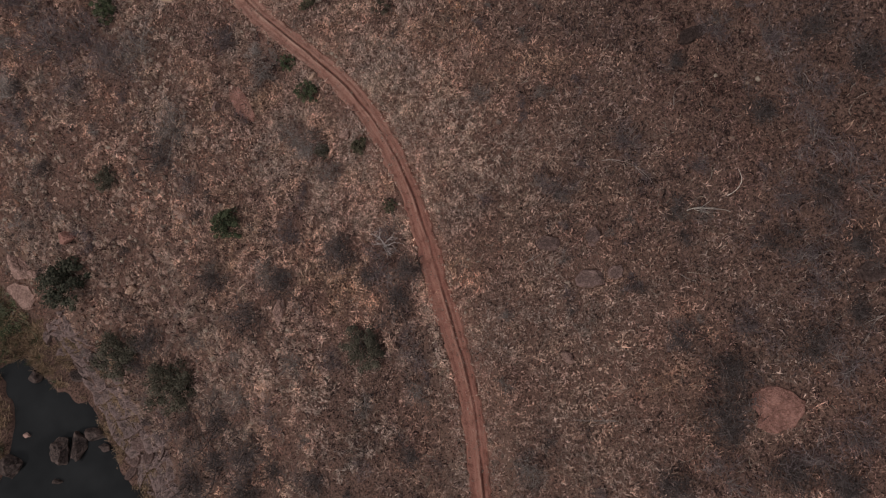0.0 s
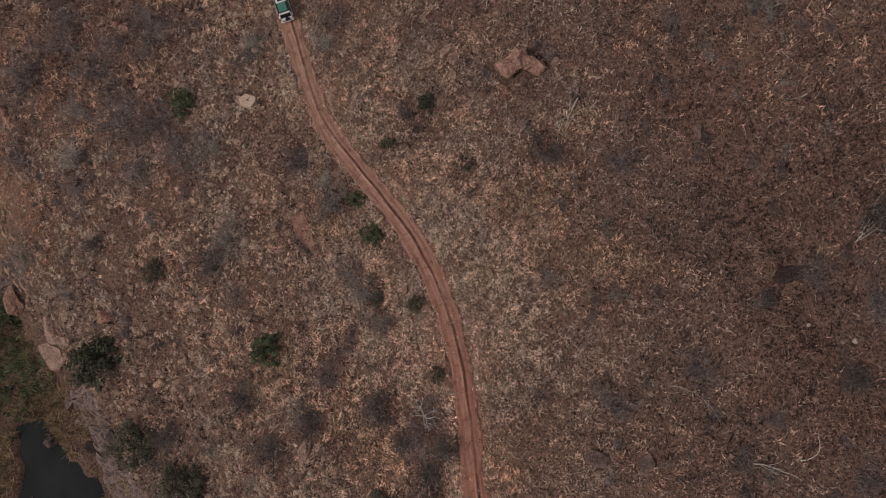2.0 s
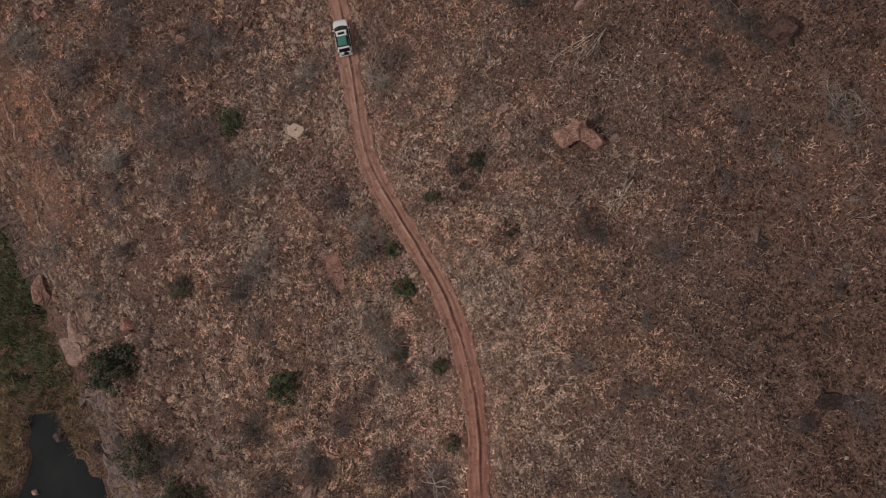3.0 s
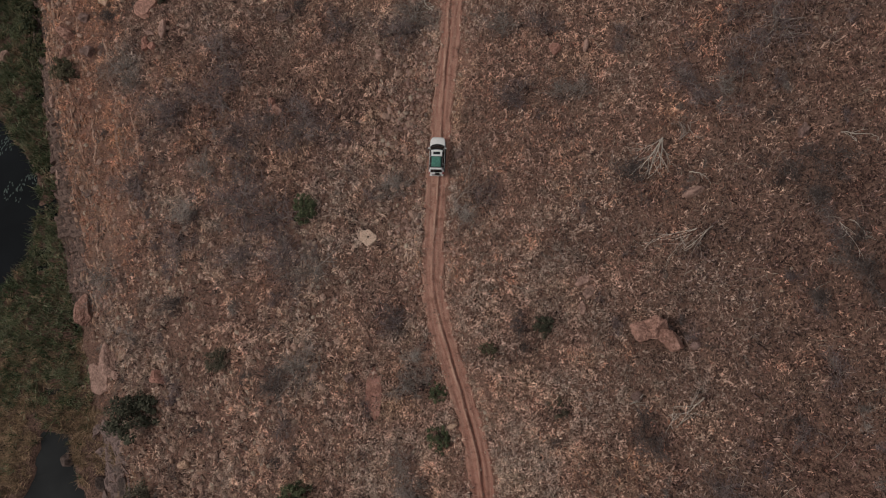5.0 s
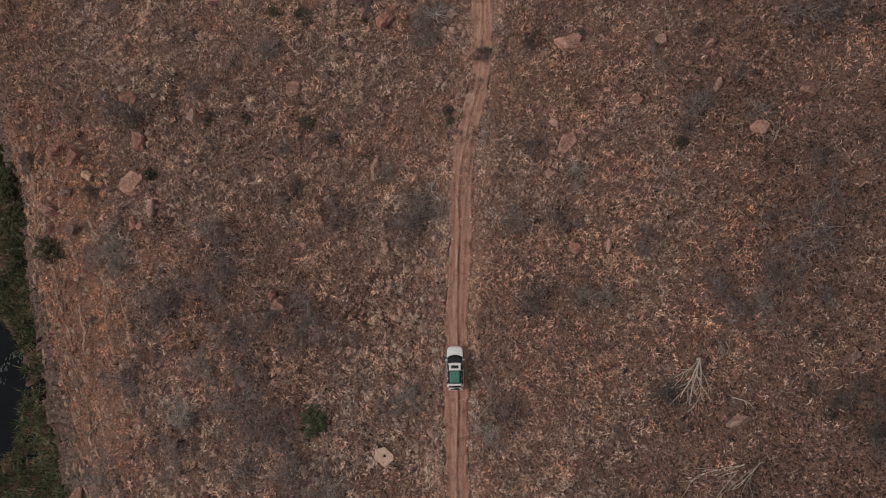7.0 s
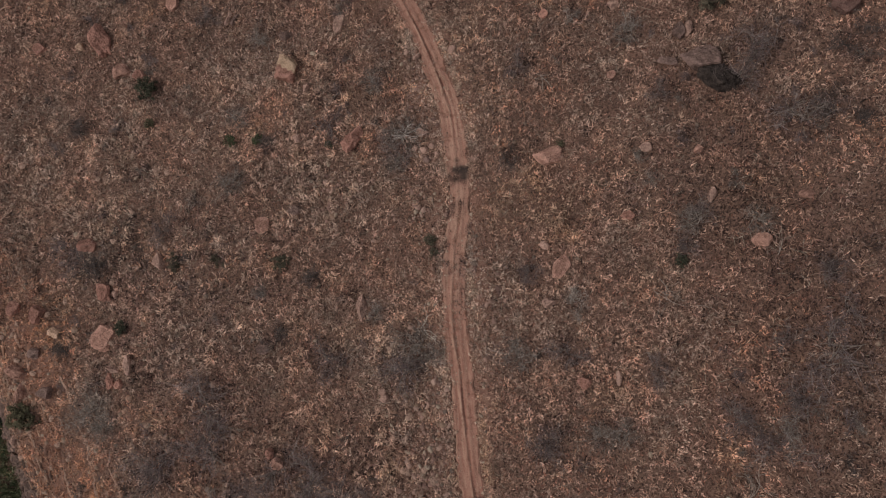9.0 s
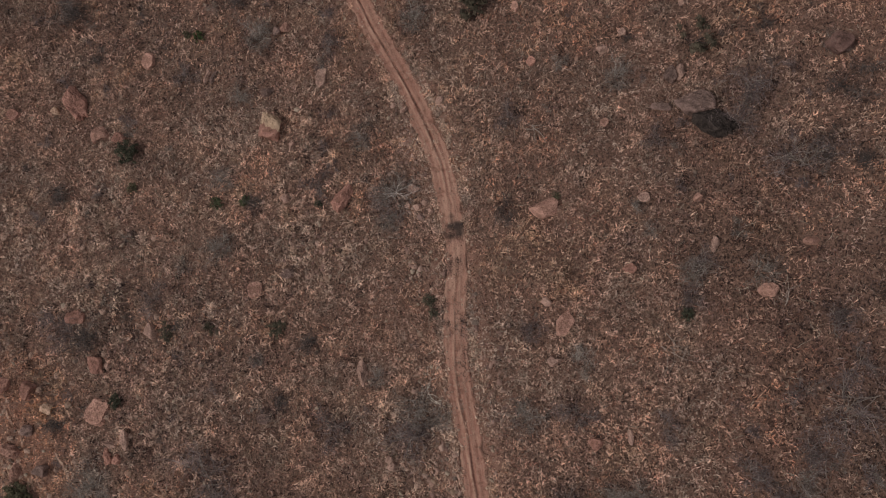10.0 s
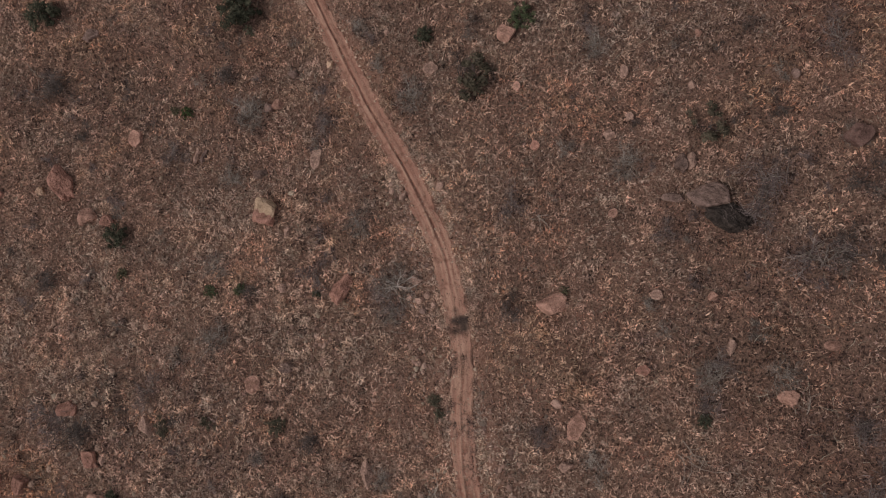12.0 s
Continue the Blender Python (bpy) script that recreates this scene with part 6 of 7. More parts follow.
def stone_field(name, label, xs, ys, sizes, material, long=1.0, coarse=False):
    """Loose angular stones, each of its own shape, joined."""
    v, f = octa() if coarse else ico()
    n = len(xs)
    z = land(xs, ys)
    scale = sizes[:, None] * rs.uniform(0.6, 1.25, (n, 3)) * np.array([long, 1, 0.7])
    turn = rs.uniform(0, 2 * np.pi, n) if long == 1 else 1.9 + rs.normal(0, 0.22, n)
    P = v[None] * rs.uniform(0.72, 1.12, (n, len(v), 1)) * scale[:, None]
    c, s = np.cos(turn)[:, None], np.sin(turn)[:, None]
    X, Y = P[..., 0] * c - P[..., 1] * s, P[..., 0] * s + P[..., 1] * c
    P = np.stack([X + xs[:, None], Y + ys[:, None], P[..., 2] + (z + sizes * 0.22)[:, None]], -1)
    F = f[None] + (np.arange(n) * len(v))[:, None, None]
    return tagged(new(name, mesh_from(name, P.reshape(-1, 3), F.reshape(-1, 3), material)), label, "stones", kind="stuff")


def pick(n, x0, x1, y0, y1):
    return rs.uniform(x0, x1, n), rs.uniform(y0, y1, n)


WEED = plain("pale_water_weed", (0.06, 0.085, 0.075), 0.6, vary=0.3)
LEDGE = strand_material("layered_red_stone", [(0.15, (0.13, 0.085, 0.07)), (0.4, (0.25, 0.14, 0.105)), (0.65, (0.33, 0.18, 0.125)), (0.9, (0.40, 0.27, 0.20))], 0.3, 0.9)
TUSSOCK = strand_material("pale_tussock_grass", [(0.0, (0.27, 0.185, 0.148)), (0.25, (0.42, 0.30, 0.242)), (0.5, (0.57, 0.42, 0.338)), (0.75, (0.46, 0.312, 0.25)), (0.95, (0.62, 0.475, 0.385))], 0.12, 0.5, 1.25, 0.52, 1.48, True)
SCREE = strand_material("broken_pinkish_stone", [(0.1, (0.15, 0.093, 0.08)), (0.4, (0.25, 0.155, 0.13)), (0.7, (0.34, 0.215, 0.175)), (0.95, (0.43, 0.29, 0.24))], 0.3, 0.9)
CLOD = strand_material("crumbled_pink_clay", [(0.1, (0.30, 0.175, 0.135)), (0.5, (0.43, 0.275, 0.21)), (0.9, (0.56, 0.40, 0.315))], 0.3, 0.9)
RUBBLE = strand_material("pale_rubble", [(0.1, (0.24, 0.15, 0.122)), (0.5, (0.34, 0.225, 0.186)), (0.9, (0.46, 0.33, 0.277))], 0.3, 0.9)
PALE_STONE = rock_material("pale_slope_stone", (0.28, 0.178, 0.142), (0.42, 0.285, 0.228), (0.25, 0.155, 0.125))
STONES = strand_material("loose_stones", [(0.15, (0.17, 0.125, 0.105)), (0.4, (0.30, 0.205, 0.155)), (0.6, (0.27, 0.155, 0.115)), (0.9, (0.42, 0.335, 0.265))], 0.3, 0.9)


def scree(x, y):
    """Where broken stone lies bare, from 0 to 1."""
    spots = ((-4, 76, 3.4, 10), (-2.2, 61.5, 2.0, 5), (-3.5, 84, 3.2, 6), (-2.2, 104, 2.6, 3.2), (-11, 108.5, 3, 3.5), (-2, 114.5, 1.8, 3.2), (0.3, 121, 1.5, 5), (5.2, 92, 1.4, 8))
    s = sum(np.exp(-(((x - a) / c) ** 2) - ((y - b) / d) ** 2) for a, b, c, d in spots)
    return np.clip(s, 0, 1) * step((value_noise(x, y, 3.0, 27) - 0.2) / 0.3)


sx, sy = pick(11000, -17, 9, 54, 130)
ok = (rs.rand(len(sx)) < 0.85 * scree(sx, sy)) & (np.abs(sx - track_x(sy)) > 1.4)
stone_field("scree", "bare patches of broken pinkish-grey stone beside the track", sx[ok], sy[ok], 0.13 + 0.24 * rs.rand(ok.sum()) ** 2, SCREE)
px, py = pick(60000, -58, 52, -30, 168)
off = np.abs(px - track_x(py))
verge = np.exp(-((off - 2.0) / 0.7) ** 2) * 0.12 * (1 + 2.5 * step((value_noise(px, py, 7, 23) - 0.5) / 0.2))
rubble = 0.5 * np.exp(-((px + 2.2) / 2.0) ** 2 - ((py - 61.5) / 5.0) ** 2) + 0.45 * np.exp(-((px + 2.6) / 2.6) ** 2 - ((py - 82) / 7.0) ** 2)
rubble += 0.5 * np.exp(-((px + 2.0) / 1.8) ** 2 - ((py - 114.5) / 3.2) ** 2) + 0.25 * np.exp(-((px - 0.2) / 1.4) ** 2 - ((py - 119) / 5.0) ** 2)
rubble += 0.4 * np.exp(-((px + 4) / 3.4) ** 2 - ((py - 76) / 9.0) ** 2)
rubble += 0.35 * np.exp(-((px + 11) / 3.0) ** 2 - ((py - 108.5) / 3.5) ** 2) + 0.35 * np.exp(-((px + 2.2) / 2.6) ** 2 - ((py - 104) / 3.0) ** 2) + 0.3 * np.exp(-((px - 0.8) / 1.2) ** 2 - ((py - 122) / 3.0) ** 2)
bank = 0.20 * np.exp(-((px - bank_foot(py) - 5) / 4.5) ** 2) * (py < 118)
field = 0.020 * (value_noise(px, py, 9, 21) > 0.52)
keep = (rs.rand(len(px)) < np.clip(verge + rubble + bank + field, 0, 1)) & (off > 1.35) & (wetness(px, py) < 0)
px, py = px[keep], py[keep]
stone_field("loose_stones", "scattered pinkish-tan loose stones on the slope and verges", px, py, 0.10 + 0.22 * rs.rand(len(px)) ** 2.2 + 0.12 * (rs.rand(len(px)) < 0.25), STONES)
# pale rubble thrown up beside the track
heaps = ((-0.9, 59.5, 0.6, 3.0, 150), (-2.4, 62.0, 1.0, 2.0, 60), (3.4, 57.0, 0.5, 2.0, 50), (-1.7, 78.0, 1.3, 5.0, 70), (-0.2, 112.5, 1.0, 1.8, 60), (0.6, 119.5, 0.6, 4.0, 70), (10.6, 38.0, 0.7, 2.5, 30))
hx = np.concatenate([rs.normal(a, c, k) for a, b, c, d, k in heaps])
hy = np.concatenate([rs.normal(b, d, k) for a, b, c, d, k in heaps])
ok = np.abs(hx - track_x(hy)) > 1.45
stone_field("verge_rubble", "pale pinkish rubble heaped beside the dirt track", hx[ok], hy[ok], 0.09 + 0.2 * rs.rand(ok.sum()) ** 1.6, RUBBLE)
# bigger pale blocks among the grass of the lower slope
qx, qy = pick(12000, -62, 12, 8, 125)
rocky = 0.55 * step((-6 - qx) / 6) * step((72 - qy) / 20) * step((value_noise(qx, qy, 8, 91) - 0.35) / 0.3) + 0.10 * step((-24 - qx) / 8)
strata = step((qx - bank_foot(qy) - 3) / 2) * (1 - step((qx - bank_foot(qy) - 12) / 5)) * step((qy - 60) / 10) * (1 - step((qy - 106) / 10))
rocky += 0.22 * strata + 0.45 * np.exp(-((qx + 3.6) / 3.2) ** 2 - ((qy - 78) / 10.0) ** 2) + 0.28 * np.exp(-((qx + 2.4) / 1.8) ** 2 - ((qy - 61.5) / 4.0) ** 2)
ok = (rs.rand(len(qx)) < rocky) & (np.abs(qx - track_x(qy)) > 1.9) & (land(qx, qy) > -14)
qx, qy = qx[ok], qy[ok]
qs = 0.24 + 0.34 * rs.rand(len(qx)) ** 2
order = np.argsort(-qs)
shapes = []
for k in range(12):
    v, f = ico()
    shapes.append(mesh_from("stone", v * rs.uniform(0.74, 1.12, (len(v), 1)) * rs.uniform(0.7, 1.2, (1, 3)) * np.array([1, 1, 0.7]), f, PALE_STONE))
for n, q in enumerate(order[:300]):
    ob = new("stone", shapes[n % 12])
    ob.matrix_world = pose(qx[q], qy[q], land_at(qx[q], qy[q]) + qs[q] * 0.22, 0, 0, 137.5 * n) @ Matrix.Scale(float(qs[q]), 4)
    tagged(ob, "pale pinkish block of stone among dry grass", "stone", "stones on the lower slope")
rest = order[300:]
stone_field("slope_stones", "pale pinkish smaller stones among dry grass", qx[rest], qy[rest], qs[rest], STONES)
# thin ledges of layered stone that run along the bank
ex, ey = pick(9000, -64, -20, 46, 118)
lift = ex - bank_foot(ey)
ok = (lift > 2.6) & (lift < 15) & (rs.rand(len(ex)) < 0.34 * (0.25 + 0.75 * step((value_noise(lift * 2.2, ey * 0.25, 2.0, 44) - 0.42) / 0.2)) * (1 - step((lift - 8) / 7)))
stone_field("ledge_stones", "thin broken ledges of reddish layered stone along the bank", ex[ok], ey[ok], 0.20 + 0.22 * rs.rand(ok.sum()) ** 2, LEDGE, 2.6)
gxs, gys = pick(3400, -10, 10, -30, 168)
gxs = track_x(gys) + rut_line(gys) - 0.27 + rs.normal(0, 0.15, len(gys)) + rs.normal(0, 0.8, len(gys)) * (rs.rand(len(gys)) < 0.4)
by = 54 + 44 * rs.rand(2600) ** 1.5
bx = bank_foot(by) + 1.0 + np.abs(rs.normal(0, 1, len(by))) * np.interp(by, (54, 64, 72, 98), (5.2, 4.4, 2.0, 1.6))
ok = value_noise(bx, by, 2.2, 61) > np.where(by < 68, 0.42, 0.55)
stone_field("bank_rubble", "broken pinkish-grey rubble on the rock shelf above the reeds", bx[ok], by[ok], 0.10 + 0.30 * rs.rand(ok.sum()) ** 2.2, SCREE)
stone_field("track_pebbles", "small pale pebbles strewn on the dirt track", gxs, gys, 0.03 + 0.10 * rs.rand(len(gys)) ** 3, STONES, coarse=True)
# crumbled clods that line both edges of the track
ky = rs.uniform(-30, 168, 5200)
side = np.where(rs.rand(len(ky)) < 0.5, -1, 1)
kx = track_x(ky) + side * (1.30 + 0.22 * rs.randn(len(ky)) + 0.15 * rs.rand(len(ky)))
ok = rs.rand(len(ky)) < 0.15 + 0.85 * step((value_noise(ky, side * 40.0, 3.0, 24) - 0.3) / 0.35)
stone_field("verge_clods", "crumbled pinkish clods of earth lining the track", kx[ok], ky[ok], 0.06 + 0.17 * rs.rand(ok.sum()) ** 2, CLOD, coarse=True)


def blades(name, label, category, material, cx, cy, per, length, width, lean_lo, lean_hi, tuft, lift=0.0):
    """Tufts of narrow blades that spread from their middle, joined."""
    n = len(cx) * per
    scale = np.repeat(rs.uniform(0.6, 1.35, len(cx)), per)
    x = np.repeat(cx, per) + rs.normal(0, tuft, n) * scale
    y = np.repeat(cy, per) + rs.normal(0, tuft, n) * scale
    z = land(x, y) - 0.03 + lift
    a = rs.uniform(0, 2 * np.pi, n)
    lean = np.radians(rs.uniform(lean_lo, lean_hi, n))
    ln = length * rs.uniform(0.5, 1.3, n) * scale
    dx, dy, dz = np.cos(a) * np.sin(lean), np.sin(a) * np.sin(lean), np.cos(lean)
    b = a + np.pi / 2 + rs.normal(0, 0.5, n)
    w = width * rs.uniform(0.6, 1.4, n) / 2
    sx, sy = np.cos(b) * w, np.sin(b) * w
    P = np.empty((n, 3, 3), np.float32)
    P[:, 0] = np.stack([x - sx, y - sy, z], -1)
    P[:, 1] = np.stack([x + sx, y + sy, z], -1)
    P[:, 2] = np.stack([x + dx * ln, y + dy * ln, z + dz * ln], -1)
    me = mesh_from(name, P.reshape(-1, 3), np.arange(n * 3).reshape(-1, 3), material)
    me.attributes.new("tuft", "FLOAT", "POINT").data.foreach_set("value", np.repeat(rs.rand(len(cx)), per * 3).astype(np.float32))
    return tagged(new(name, me), label, category, kind="stuff")


def strands(name, label, category, material, cx, cy, per, length, width, tuft, first=(10, 60), droop=(35, 75)):
    """Tufts of broad dry strands that rise from their middle and bend over, joined."""
    n = len(cx) * per
    scale = np.repeat(0.5 + 1.1 * rs.rand(len(cx)) ** 1.6, per)
    x = np.repeat(cx, per) + rs.normal(0, tuft, n) * scale
    y = np.repeat(cy, per) + rs.normal(0, tuft, n) * scale
    z = land(x, y) - 0.04
    a = rs.uniform(0, 2 * np.pi, n)
    b = a + rs.normal(0, 0.9, n)
    e0 = np.radians(rs.uniform(*first, n))
    e1 = e0 + np.radians(rs.uniform(*droop, n))
    ln = length * rs.uniform(0.5, 1.3, n) * scale / 2
    w = width * rs.uniform(0.5, 1.5, n) / 2
    mx0, my0, mz0 = x + np.cos(a) * np.sin(e0) * ln, y + np.sin(a) * np.sin(e0) * ln, z + np.cos(e0) * ln
    ex, ey, ez = mx0 + np.cos(b) * np.sin(e1) * ln, my0 + np.sin(b) * np.sin(e1) * ln, mz0 + np.cos(e1) * ln
    sx, sy = -np.sin(a) * w, np.cos(a) * w
    P = np.empty((n, 4, 3), np.float32)
    P[:, 0], P[:, 3] = np.stack([x, y, z], -1), np.stack([ex, ey, ez], -1)
    P[:, 1], P[:, 2] = np.stack([mx0 - sx, my0 - sy, mz0], -1), np.stack([mx0 + sx, my0 + sy, mz0], -1)
    f = np.array([(0, 2, 1), (1, 2, 3)])
    me = mesh_from(name, P.reshape(-1, 3), (f[None] + (np.arange(n) * 4)[:, None, None]).reshape(-1, 3), material)
    me.attributes.new("tuft", "FLOAT", "POINT").data.foreach_set("value", np.repeat(rs.rand(len(cx)), per * 4).astype(np.float32))
    return tagged(new(name, me), label, category, kind="stuff")


# the stretch of hillside that is overgrown
cx, cy = pick(123000, -68, 54, -32, 168)
thick = 0.55 + 0.45 * step((0.5 * value_noise(cx, cy, 6, 31) + 0.5 * value_noise(cx, cy, 1.8, 32) - 0.30) / 0.28)
off = np.abs(cx - track_x(cy))
keep = (rs.rand(len(cx)) < thick) & (off > 1.0 + 0.75 * value_noise(cx, cy, 1.5, 33)) & (rs.rand(len(cx)) < 0.25 + (off - 1.1) / (0.3 + 1.7 * value_noise(cx, cy, 5, 14))) & (land(cx, cy) > -14.6)
above = cx - bank_foot(cy)
keep &= (cy > -12.5 - 0.483 * cx) & (cy < 168 - 0.36 * (cx + 48)) & (rs.rand(len(cx)) < np.where((above < 4.4) & ((cy > 48) | (cy < 36)), np.where((above > 2.6) & (cy > 62), 0.55, 0.12), np.where((cy > 64) & (cy < 106) & (above < 11), 0.75 + 0.35 * value_noise(cx * 3, cy, 6, 18), 1.0)))
clumpy = step((-5 - cx) / 6) * step((80 - cy) / 25)
keep &= rs.rand(len(cx)) < (1 - 0.78 * clumpy) * (1 - 0.5 * scree(cx, cy))
keep &= open_soil(cx, cy)
cx, cy, above = cx[keep], cy[keep], above[keep]
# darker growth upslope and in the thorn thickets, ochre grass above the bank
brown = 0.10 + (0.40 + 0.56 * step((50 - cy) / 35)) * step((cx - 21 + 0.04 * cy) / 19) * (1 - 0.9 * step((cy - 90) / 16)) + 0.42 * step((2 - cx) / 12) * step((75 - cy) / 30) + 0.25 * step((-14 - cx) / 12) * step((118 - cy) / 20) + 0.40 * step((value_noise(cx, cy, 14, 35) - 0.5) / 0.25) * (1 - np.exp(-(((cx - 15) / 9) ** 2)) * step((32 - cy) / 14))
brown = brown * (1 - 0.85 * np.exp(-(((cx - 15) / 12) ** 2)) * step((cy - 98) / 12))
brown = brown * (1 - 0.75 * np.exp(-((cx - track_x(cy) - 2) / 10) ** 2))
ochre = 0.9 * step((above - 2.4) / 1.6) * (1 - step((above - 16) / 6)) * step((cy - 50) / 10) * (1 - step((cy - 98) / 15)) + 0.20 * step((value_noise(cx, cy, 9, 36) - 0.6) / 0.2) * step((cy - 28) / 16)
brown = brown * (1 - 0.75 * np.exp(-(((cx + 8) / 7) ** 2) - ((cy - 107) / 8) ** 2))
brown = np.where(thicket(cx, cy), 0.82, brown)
roll = rs.rand(len(cx))
is_ochre = roll < np.where(thicket(cx, cy), 0.3 * ochre, ochre)
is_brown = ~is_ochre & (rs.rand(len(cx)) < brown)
is_straw = ~is_ochre & ~is_brown
strands("dry_grass", "tangled dry straw-coloured grass covering the slope", "grass", GRASS, cx[is_straw], cy[is_straw], 6, 0.54, 0.122, 0.15)
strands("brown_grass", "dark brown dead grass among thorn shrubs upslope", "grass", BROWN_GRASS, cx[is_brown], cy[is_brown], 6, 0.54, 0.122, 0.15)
strands("ochre_grass", "ochre dry grass on the ledge above the bank", "grass", OCHRE_GRASS, cx[is_ochre], cy[is_ochre], 6, 0.54, 0.122, 0.15)
ux, uy = pick(17000, -56, 2, 0, 125)
above = ux - bank_foot(uy)
rich = 0.35 + 0.65 * step((-4 - ux) / 6) * step((84 - uy) / 25)
ok = (rs.rand(len(ux)) < rich * (0.2 + 0.8 * step((value_noise(ux, uy, 4, 95) - 0.3) / 0.25))) & (np.abs(ux - track_x(uy)) > 2.4) & (above > 4 + 12 * step((uy - 52) / 10)) & (uy > -12.5 - 0.483 * ux) & (ux < 2 - 0.08 * uy)
ok &= open_soil(ux, uy)
ux, uy = ux[ok], uy[ok]
shade = rs.rand(len(ux)) < 0.25
strands("tussocks", "big pale tussocks of dry grass on the lower slope", "grass", TUSSOCK, ux[~shade], uy[~shade], 16, 0.62, 0.12, 0.19, (8, 65), (30, 80))
strands("brown_tussocks", "big brown tussocks of dead grass on the lower slope", "grass", BROWN_GRASS, ux[shade], uy[shade], 16, 0.62, 0.12, 0.19, (8, 65), (30, 80))
lx, ly = pick(132000, -66, 54, -32, 168)
ok = (np.abs(lx - track_x(ly)) > 1.2 + 0.45 * value_noise(lx, ly, 1.1, 34)) & (land(lx, ly) > -14.6) & (ly > -12.5 - 0.483 * lx) & (ly < 168 - 0.36 * (lx + 48))
ok &= open_soil(lx, ly) & ((lx - bank_foot(ly) > 4.8) | (ly > 38) | (rs.rand(len(lx)) < 0.12))
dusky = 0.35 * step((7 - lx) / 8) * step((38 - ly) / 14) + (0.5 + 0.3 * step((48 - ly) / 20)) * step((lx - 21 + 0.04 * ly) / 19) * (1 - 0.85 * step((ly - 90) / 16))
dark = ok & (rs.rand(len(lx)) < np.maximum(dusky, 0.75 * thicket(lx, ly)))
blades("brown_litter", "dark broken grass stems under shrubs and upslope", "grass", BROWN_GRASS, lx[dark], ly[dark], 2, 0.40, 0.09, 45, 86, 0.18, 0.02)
lit = ok & ~dark
rust = lit & (rs.rand(len(lx)) < 0.75 * step((lx + 9) / 7) * step((ly - 34) / 14) * (1 - step((ly - 84) / 20)) * (0.35 + 0.65 * step((value_noise(lx, ly, 7, 39) - 0.35) / 0.3)))
blades("rusty_litter", "red-brown broken grass matted over the soil", "grass", RUST, lx[rust], ly[rust], 2, 0.40, 0.11, 45, 86, 0.18, 0.02)
lit &= ~rust
blades("grass_litter", "short broken dead grass matted over the soil", "grass", LITTER_GRASS, lx[lit], ly[lit], 2, 0.40, 0.105, 45, 86, 0.18, 0.02)
clumpy = step((-5 - lx) / 6) * step((80 - ly) / 25)
half = ok & (value_noise(lx, ly, 3, 97) > 0.3) & (~thicket(lx, ly) | (rs.rand(len(lx)) < 0.3)) & (rs.rand(len(lx)) < (1 - 0.7 * clumpy) * (1 - 0.8 * scree(lx, ly)))
over = lx - bank_foot(ly)
rusty = half & (rs.rand(len(lx)) < 0.95 * step((over - 2.5) / 2) * (1 - step((over - 14) / 6)) * step((ly - 50) / 10) * (1 - step((ly - 102) / 14)))
blades("short_ochre_grass", "short ochre grass on the ledges above the bank", "grass", OCHRE_GRASS, lx[rusty], ly[rusty], 4, 0.42, 0.07, 35, 84, 0.22, 0.04)
half &= ~rusty
pale = half & (rs.rand(len(lx)) > dusky)
half &= ~pale
blades("short_grass", "short straw-coloured grass between taller tufts", "grass", GRASS, lx[pale], ly[pale], 3, 0.42, 0.082, 35, 84, 0.22, 0.04)
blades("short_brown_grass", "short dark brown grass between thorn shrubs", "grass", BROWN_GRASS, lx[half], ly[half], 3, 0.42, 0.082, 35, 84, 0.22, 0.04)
# pale grass that stands thick on both sides of the bend
tx1, ty1 = rs.normal(6, 10, 9000), rs.normal(38, 13, 9000)
ok = (np.abs(tx1 - track_x(ty1)) > 1.5 + 0.5 * value_noise(tx1, ty1, 1.5, 33)) & ~thicket(tx1, ty1) & open_soil(tx1, ty1) & (value_noise(tx1, ty1, 3.0, 98) > 0.3) & (np.abs(tx1 - 4) < 26)
strands("pale_grass", "thick pale straw grass beside the bend of the track", "grass", TUSSOCK, tx1[ok], ty1[ok], 6, 0.50, 0.125, 0.15)
# coarse growth that carries the hillside on past the overgrown stretch
ox, oy = pick(30000, -70, 130, -110, 240)
ok = ((ox > 53) | (oy < -12.5 - 0.483 * ox) | (oy > 168 - 0.36 * (ox + 48))) & (np.abs(ox - track_x(oy)) > 2) & (land(ox, oy) > -14.5)
blades("far_grass", "coarse dry grass on the farther hillside", "grass", BROWN_GRASS, ox[ok], oy[ok], 3, 1.0, 0.34, 35, 80, 0.5)
vy = rs.uniform(-30, 168, 5200)
side = np.where(rs.rand(len(vy)) < 0.5, -1, 1)
vx = track_x(vy) + side * (1.45 + np.abs(rs.normal(0, 0.55, len(vy))))
ok = rs.rand(len(vy)) < step((value_noise(vy, side * 30.0, 6.0, 26) - 0.3) / 0.3)
strands("verge_grass", "yellow straw grass along the edges of the track", "grass", TUSSOCK, vx[ok], vy[ok], 7, 0.40, 0.10, 0.14)
wy0 = rs.normal(100.5, 3.6, 1500)
wx0 = track_x(wy0) + rs.uniform(-1.5, 1.5, len(wy0))
ok = value_noise(wx0, wy0, 1.1, 44) > np.where(np.abs(wy0 - 100.5) < 3.5, 0.42, 0.58)
blades("track_litter", "greyish flattened grass trodden into the dirt track", "grass", BROWN_GRASS, wx0[ok], wy0[ok], 5, 0.26, 0.05, 60, 88, 0.12, 0.05)
mx, my = pick(1500, -8, 8, -30, 168)
mx = track_x(my) + rs.normal(0, 0.25, len(my))
ok = value_noise(mx, my, 6, 41) > 0.62
blades("track_grass", "sparse dry grass on the crown of the track", "grass", GRASS, mx[ok], my[ok], 10, 0.22, 0.03, 30, 85, 0.08, 0.06)

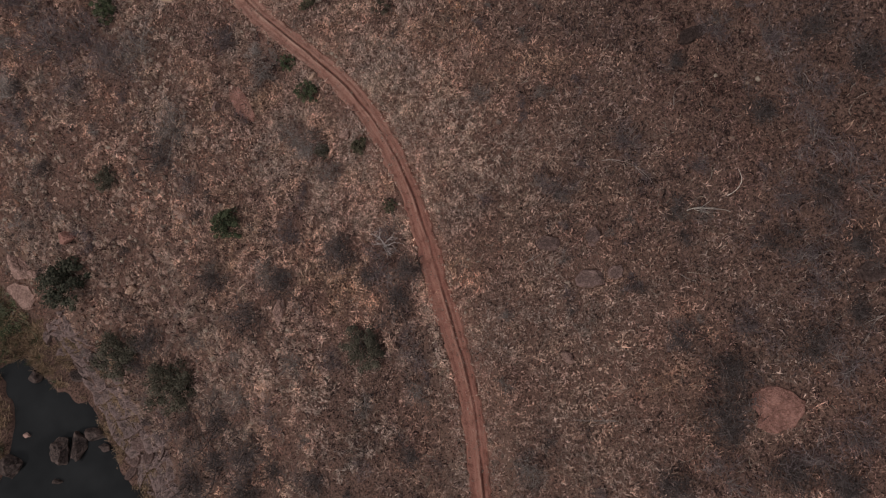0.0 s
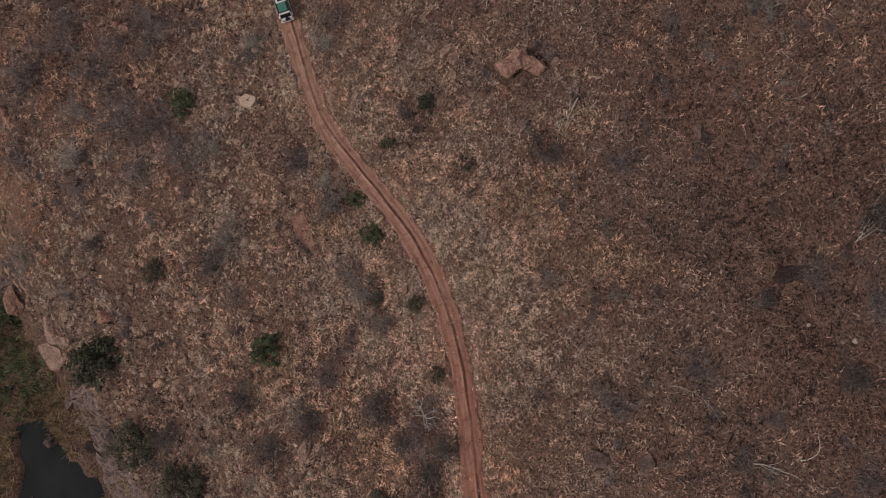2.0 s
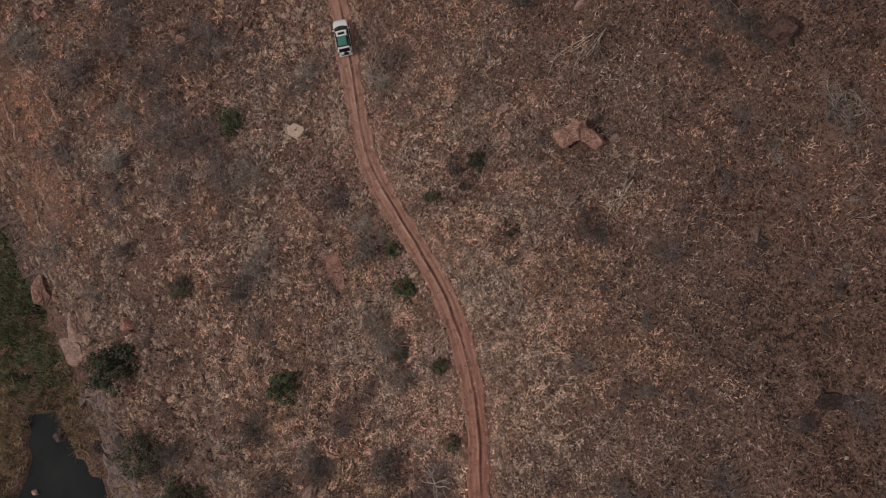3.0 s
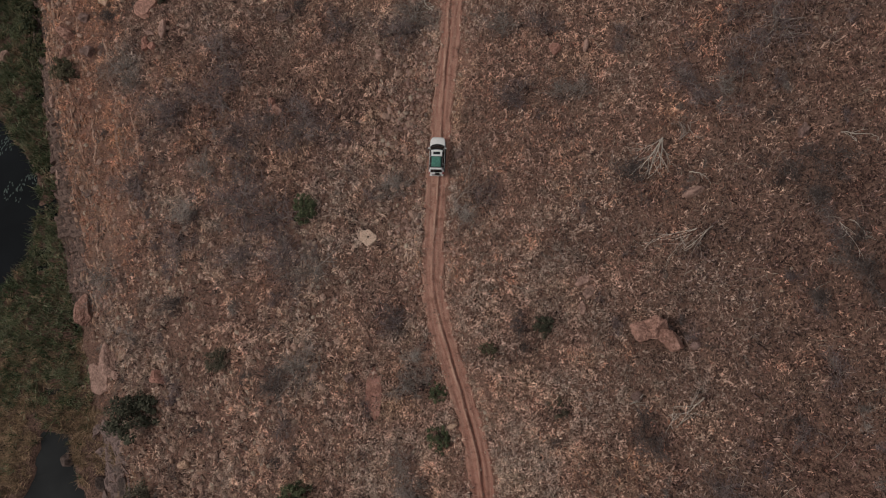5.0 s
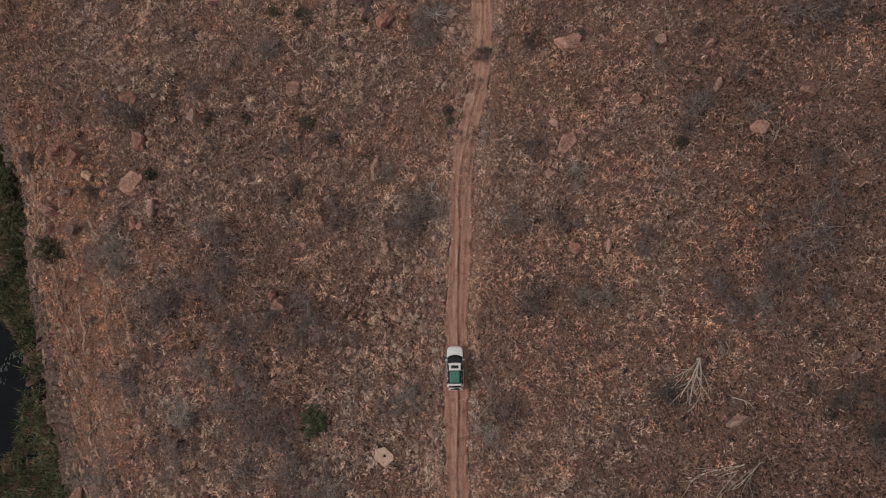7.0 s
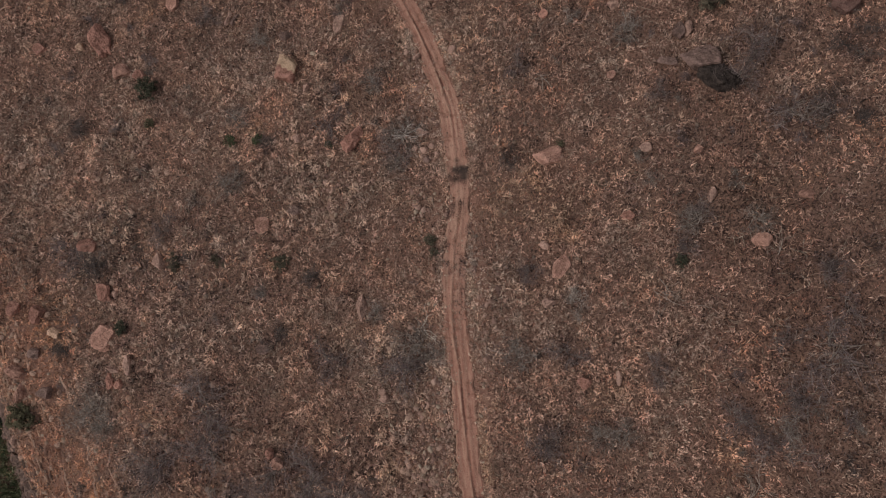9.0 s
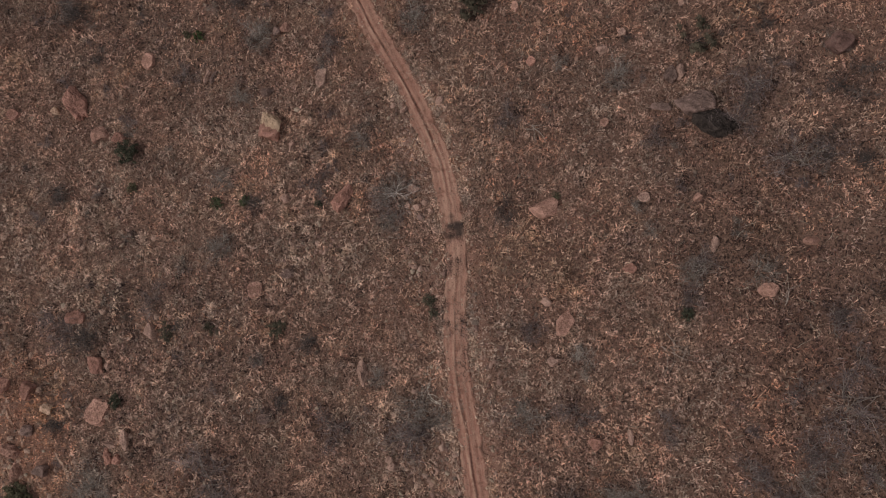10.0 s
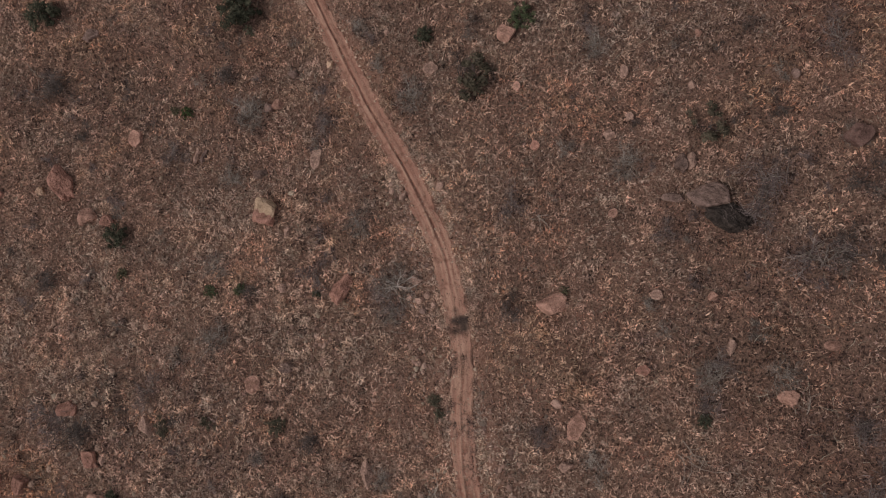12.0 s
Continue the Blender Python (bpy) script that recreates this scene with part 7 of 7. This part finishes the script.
cx, cy = pick(30000, -84, -40, -10, 122)
wet = wetness(cx, cy)
low = land(cx, cy)
keep = (low < -14.3) & (wet < np.where(cy < 45, 0.1, 0.9)) & (cx < bank_foot(cy) + np.where(cy < 37, -2.0, 0.4)) & (rs.rand(len(cx)) < 0.25 + 0.75 * value_noise(cx, cy, 3.5, 51))
cx, cy = cx[keep], cy[keep]
rusty = rs.rand(len(cx)) < np.where(cy < 40, 0.92, np.where(cy < 50, 0.45, 0.2))
blades("reeds", "dense green reeds along the water", "reeds", REED, cx[~rusty], cy[~rusty], 18, 1.2, 0.12, 8, 66, 0.22)
blades("brown_reeds", "dry brown reeds between pool and bank", "reeds", BROWN_REED, cx[rusty], cy[rusty], 16, 1.1, 0.11, 32, 84, 0.24)

# short brown growth in the cracks of the pool's shelf
sy = rs.uniform(8, 40, 3000)
sx = bank_foot(sy) + rs.uniform(-1.2, 6.5, len(sy))
ok = (value_noise(sx, sy, 2.6, 57) > 0.56) | (np.hypot(sx + 40.0, (sy - 23.5) * 0.8) < 1.9)
strands("shore_grass", "short rusty grass between the slabs beside the pool", "grass", BROWN_REED, sx[ok], sy[ok], 8, 0.5, 0.085, 0.2)

# pale weed that floats in ragged rafts near the reeds
fx, fy = pick(26000, -80, -46, 8, 112)
wet = wetness(fx, fy)
raft = value_noise(fx, fy, 2.4, 71) * 0.6 + value_noise(fx, fy, 0.9, 72) * 0.4
ok = (wet > 0.3) & (wet < 7) & (raft > 0.62) & (fy > 52)
fx, fy = fx[ok], fy[ok]
n = len(fx)
ang = rs.uniform(0, 2 * np.pi, n)[:, None] + np.arange(6)[None] * np.pi / 3
rad = 0.085 * rs.uniform(0.5, 1.4, (n, 6))
P = np.stack([fx[:, None] + np.cos(ang) * rad, fy[:, None] + np.sin(ang) * rad * 2.4, WATER + 0.012 + 0.02 * rs.rand(n, 6)], -1)
f = np.array([(0, 1, 2), (0, 2, 3), (0, 3, 4), (0, 4, 5)])
tagged(new("floating_weed", mesh_from("floating_weed", P.reshape(-1, 3), (f[None] + (np.arange(n) * 6)[:, None, None]).reshape(-1, 3), WEED)),
       "ragged rafts of pale weed floating on dark water", "water weed", kind="stuff")

# fallen twigs: crooked strips that lie on the grass
n = 5200
tx0, ty0 = pick(n, -50, 52, -30, 168)
ok = (np.abs(tx0 - track_x(ty0)) > 1.8) & (land(tx0, ty0) > -13)
tx0, ty0 = tx0[ok], ty0[ok]
n = len(tx0)
a = rs.uniform(0, 2 * np.pi, n)
P = np.empty((n, 8, 3), np.float32)
x, y = tx0.copy(), ty0.copy()
seg = rs.uniform(0.18, 0.5, n)
for k in range(4):
    z = land(x, y) + 0.30 + rs.uniform(-0.08, 0.12, n)
    w = 0.022 * (1 - 0.2 * k)
    P[:, 2 * k] = np.stack([x - np.sin(a) * w, y + np.cos(a) * w, z], -1)
    P[:, 2 * k + 1] = np.stack([x + np.sin(a) * w, y - np.cos(a) * w, z], -1)
    a = a + rs.normal(0, 0.45, n)
    x, y = x + np.cos(a) * seg, y + np.sin(a) * seg
f = np.array([(0, 1, 3, 2), (2, 3, 5, 4), (4, 5, 7, 6)])
tagged(new("fallen_twigs", mesh_from("fallen_twigs", P.reshape(-1, 3), (f[None] + (np.arange(n) * 8)[:, None, None]).reshape(-1, 4), LITTER)),
       "pale fallen twigs strewn over dry grass", "twigs", kind="stuff")
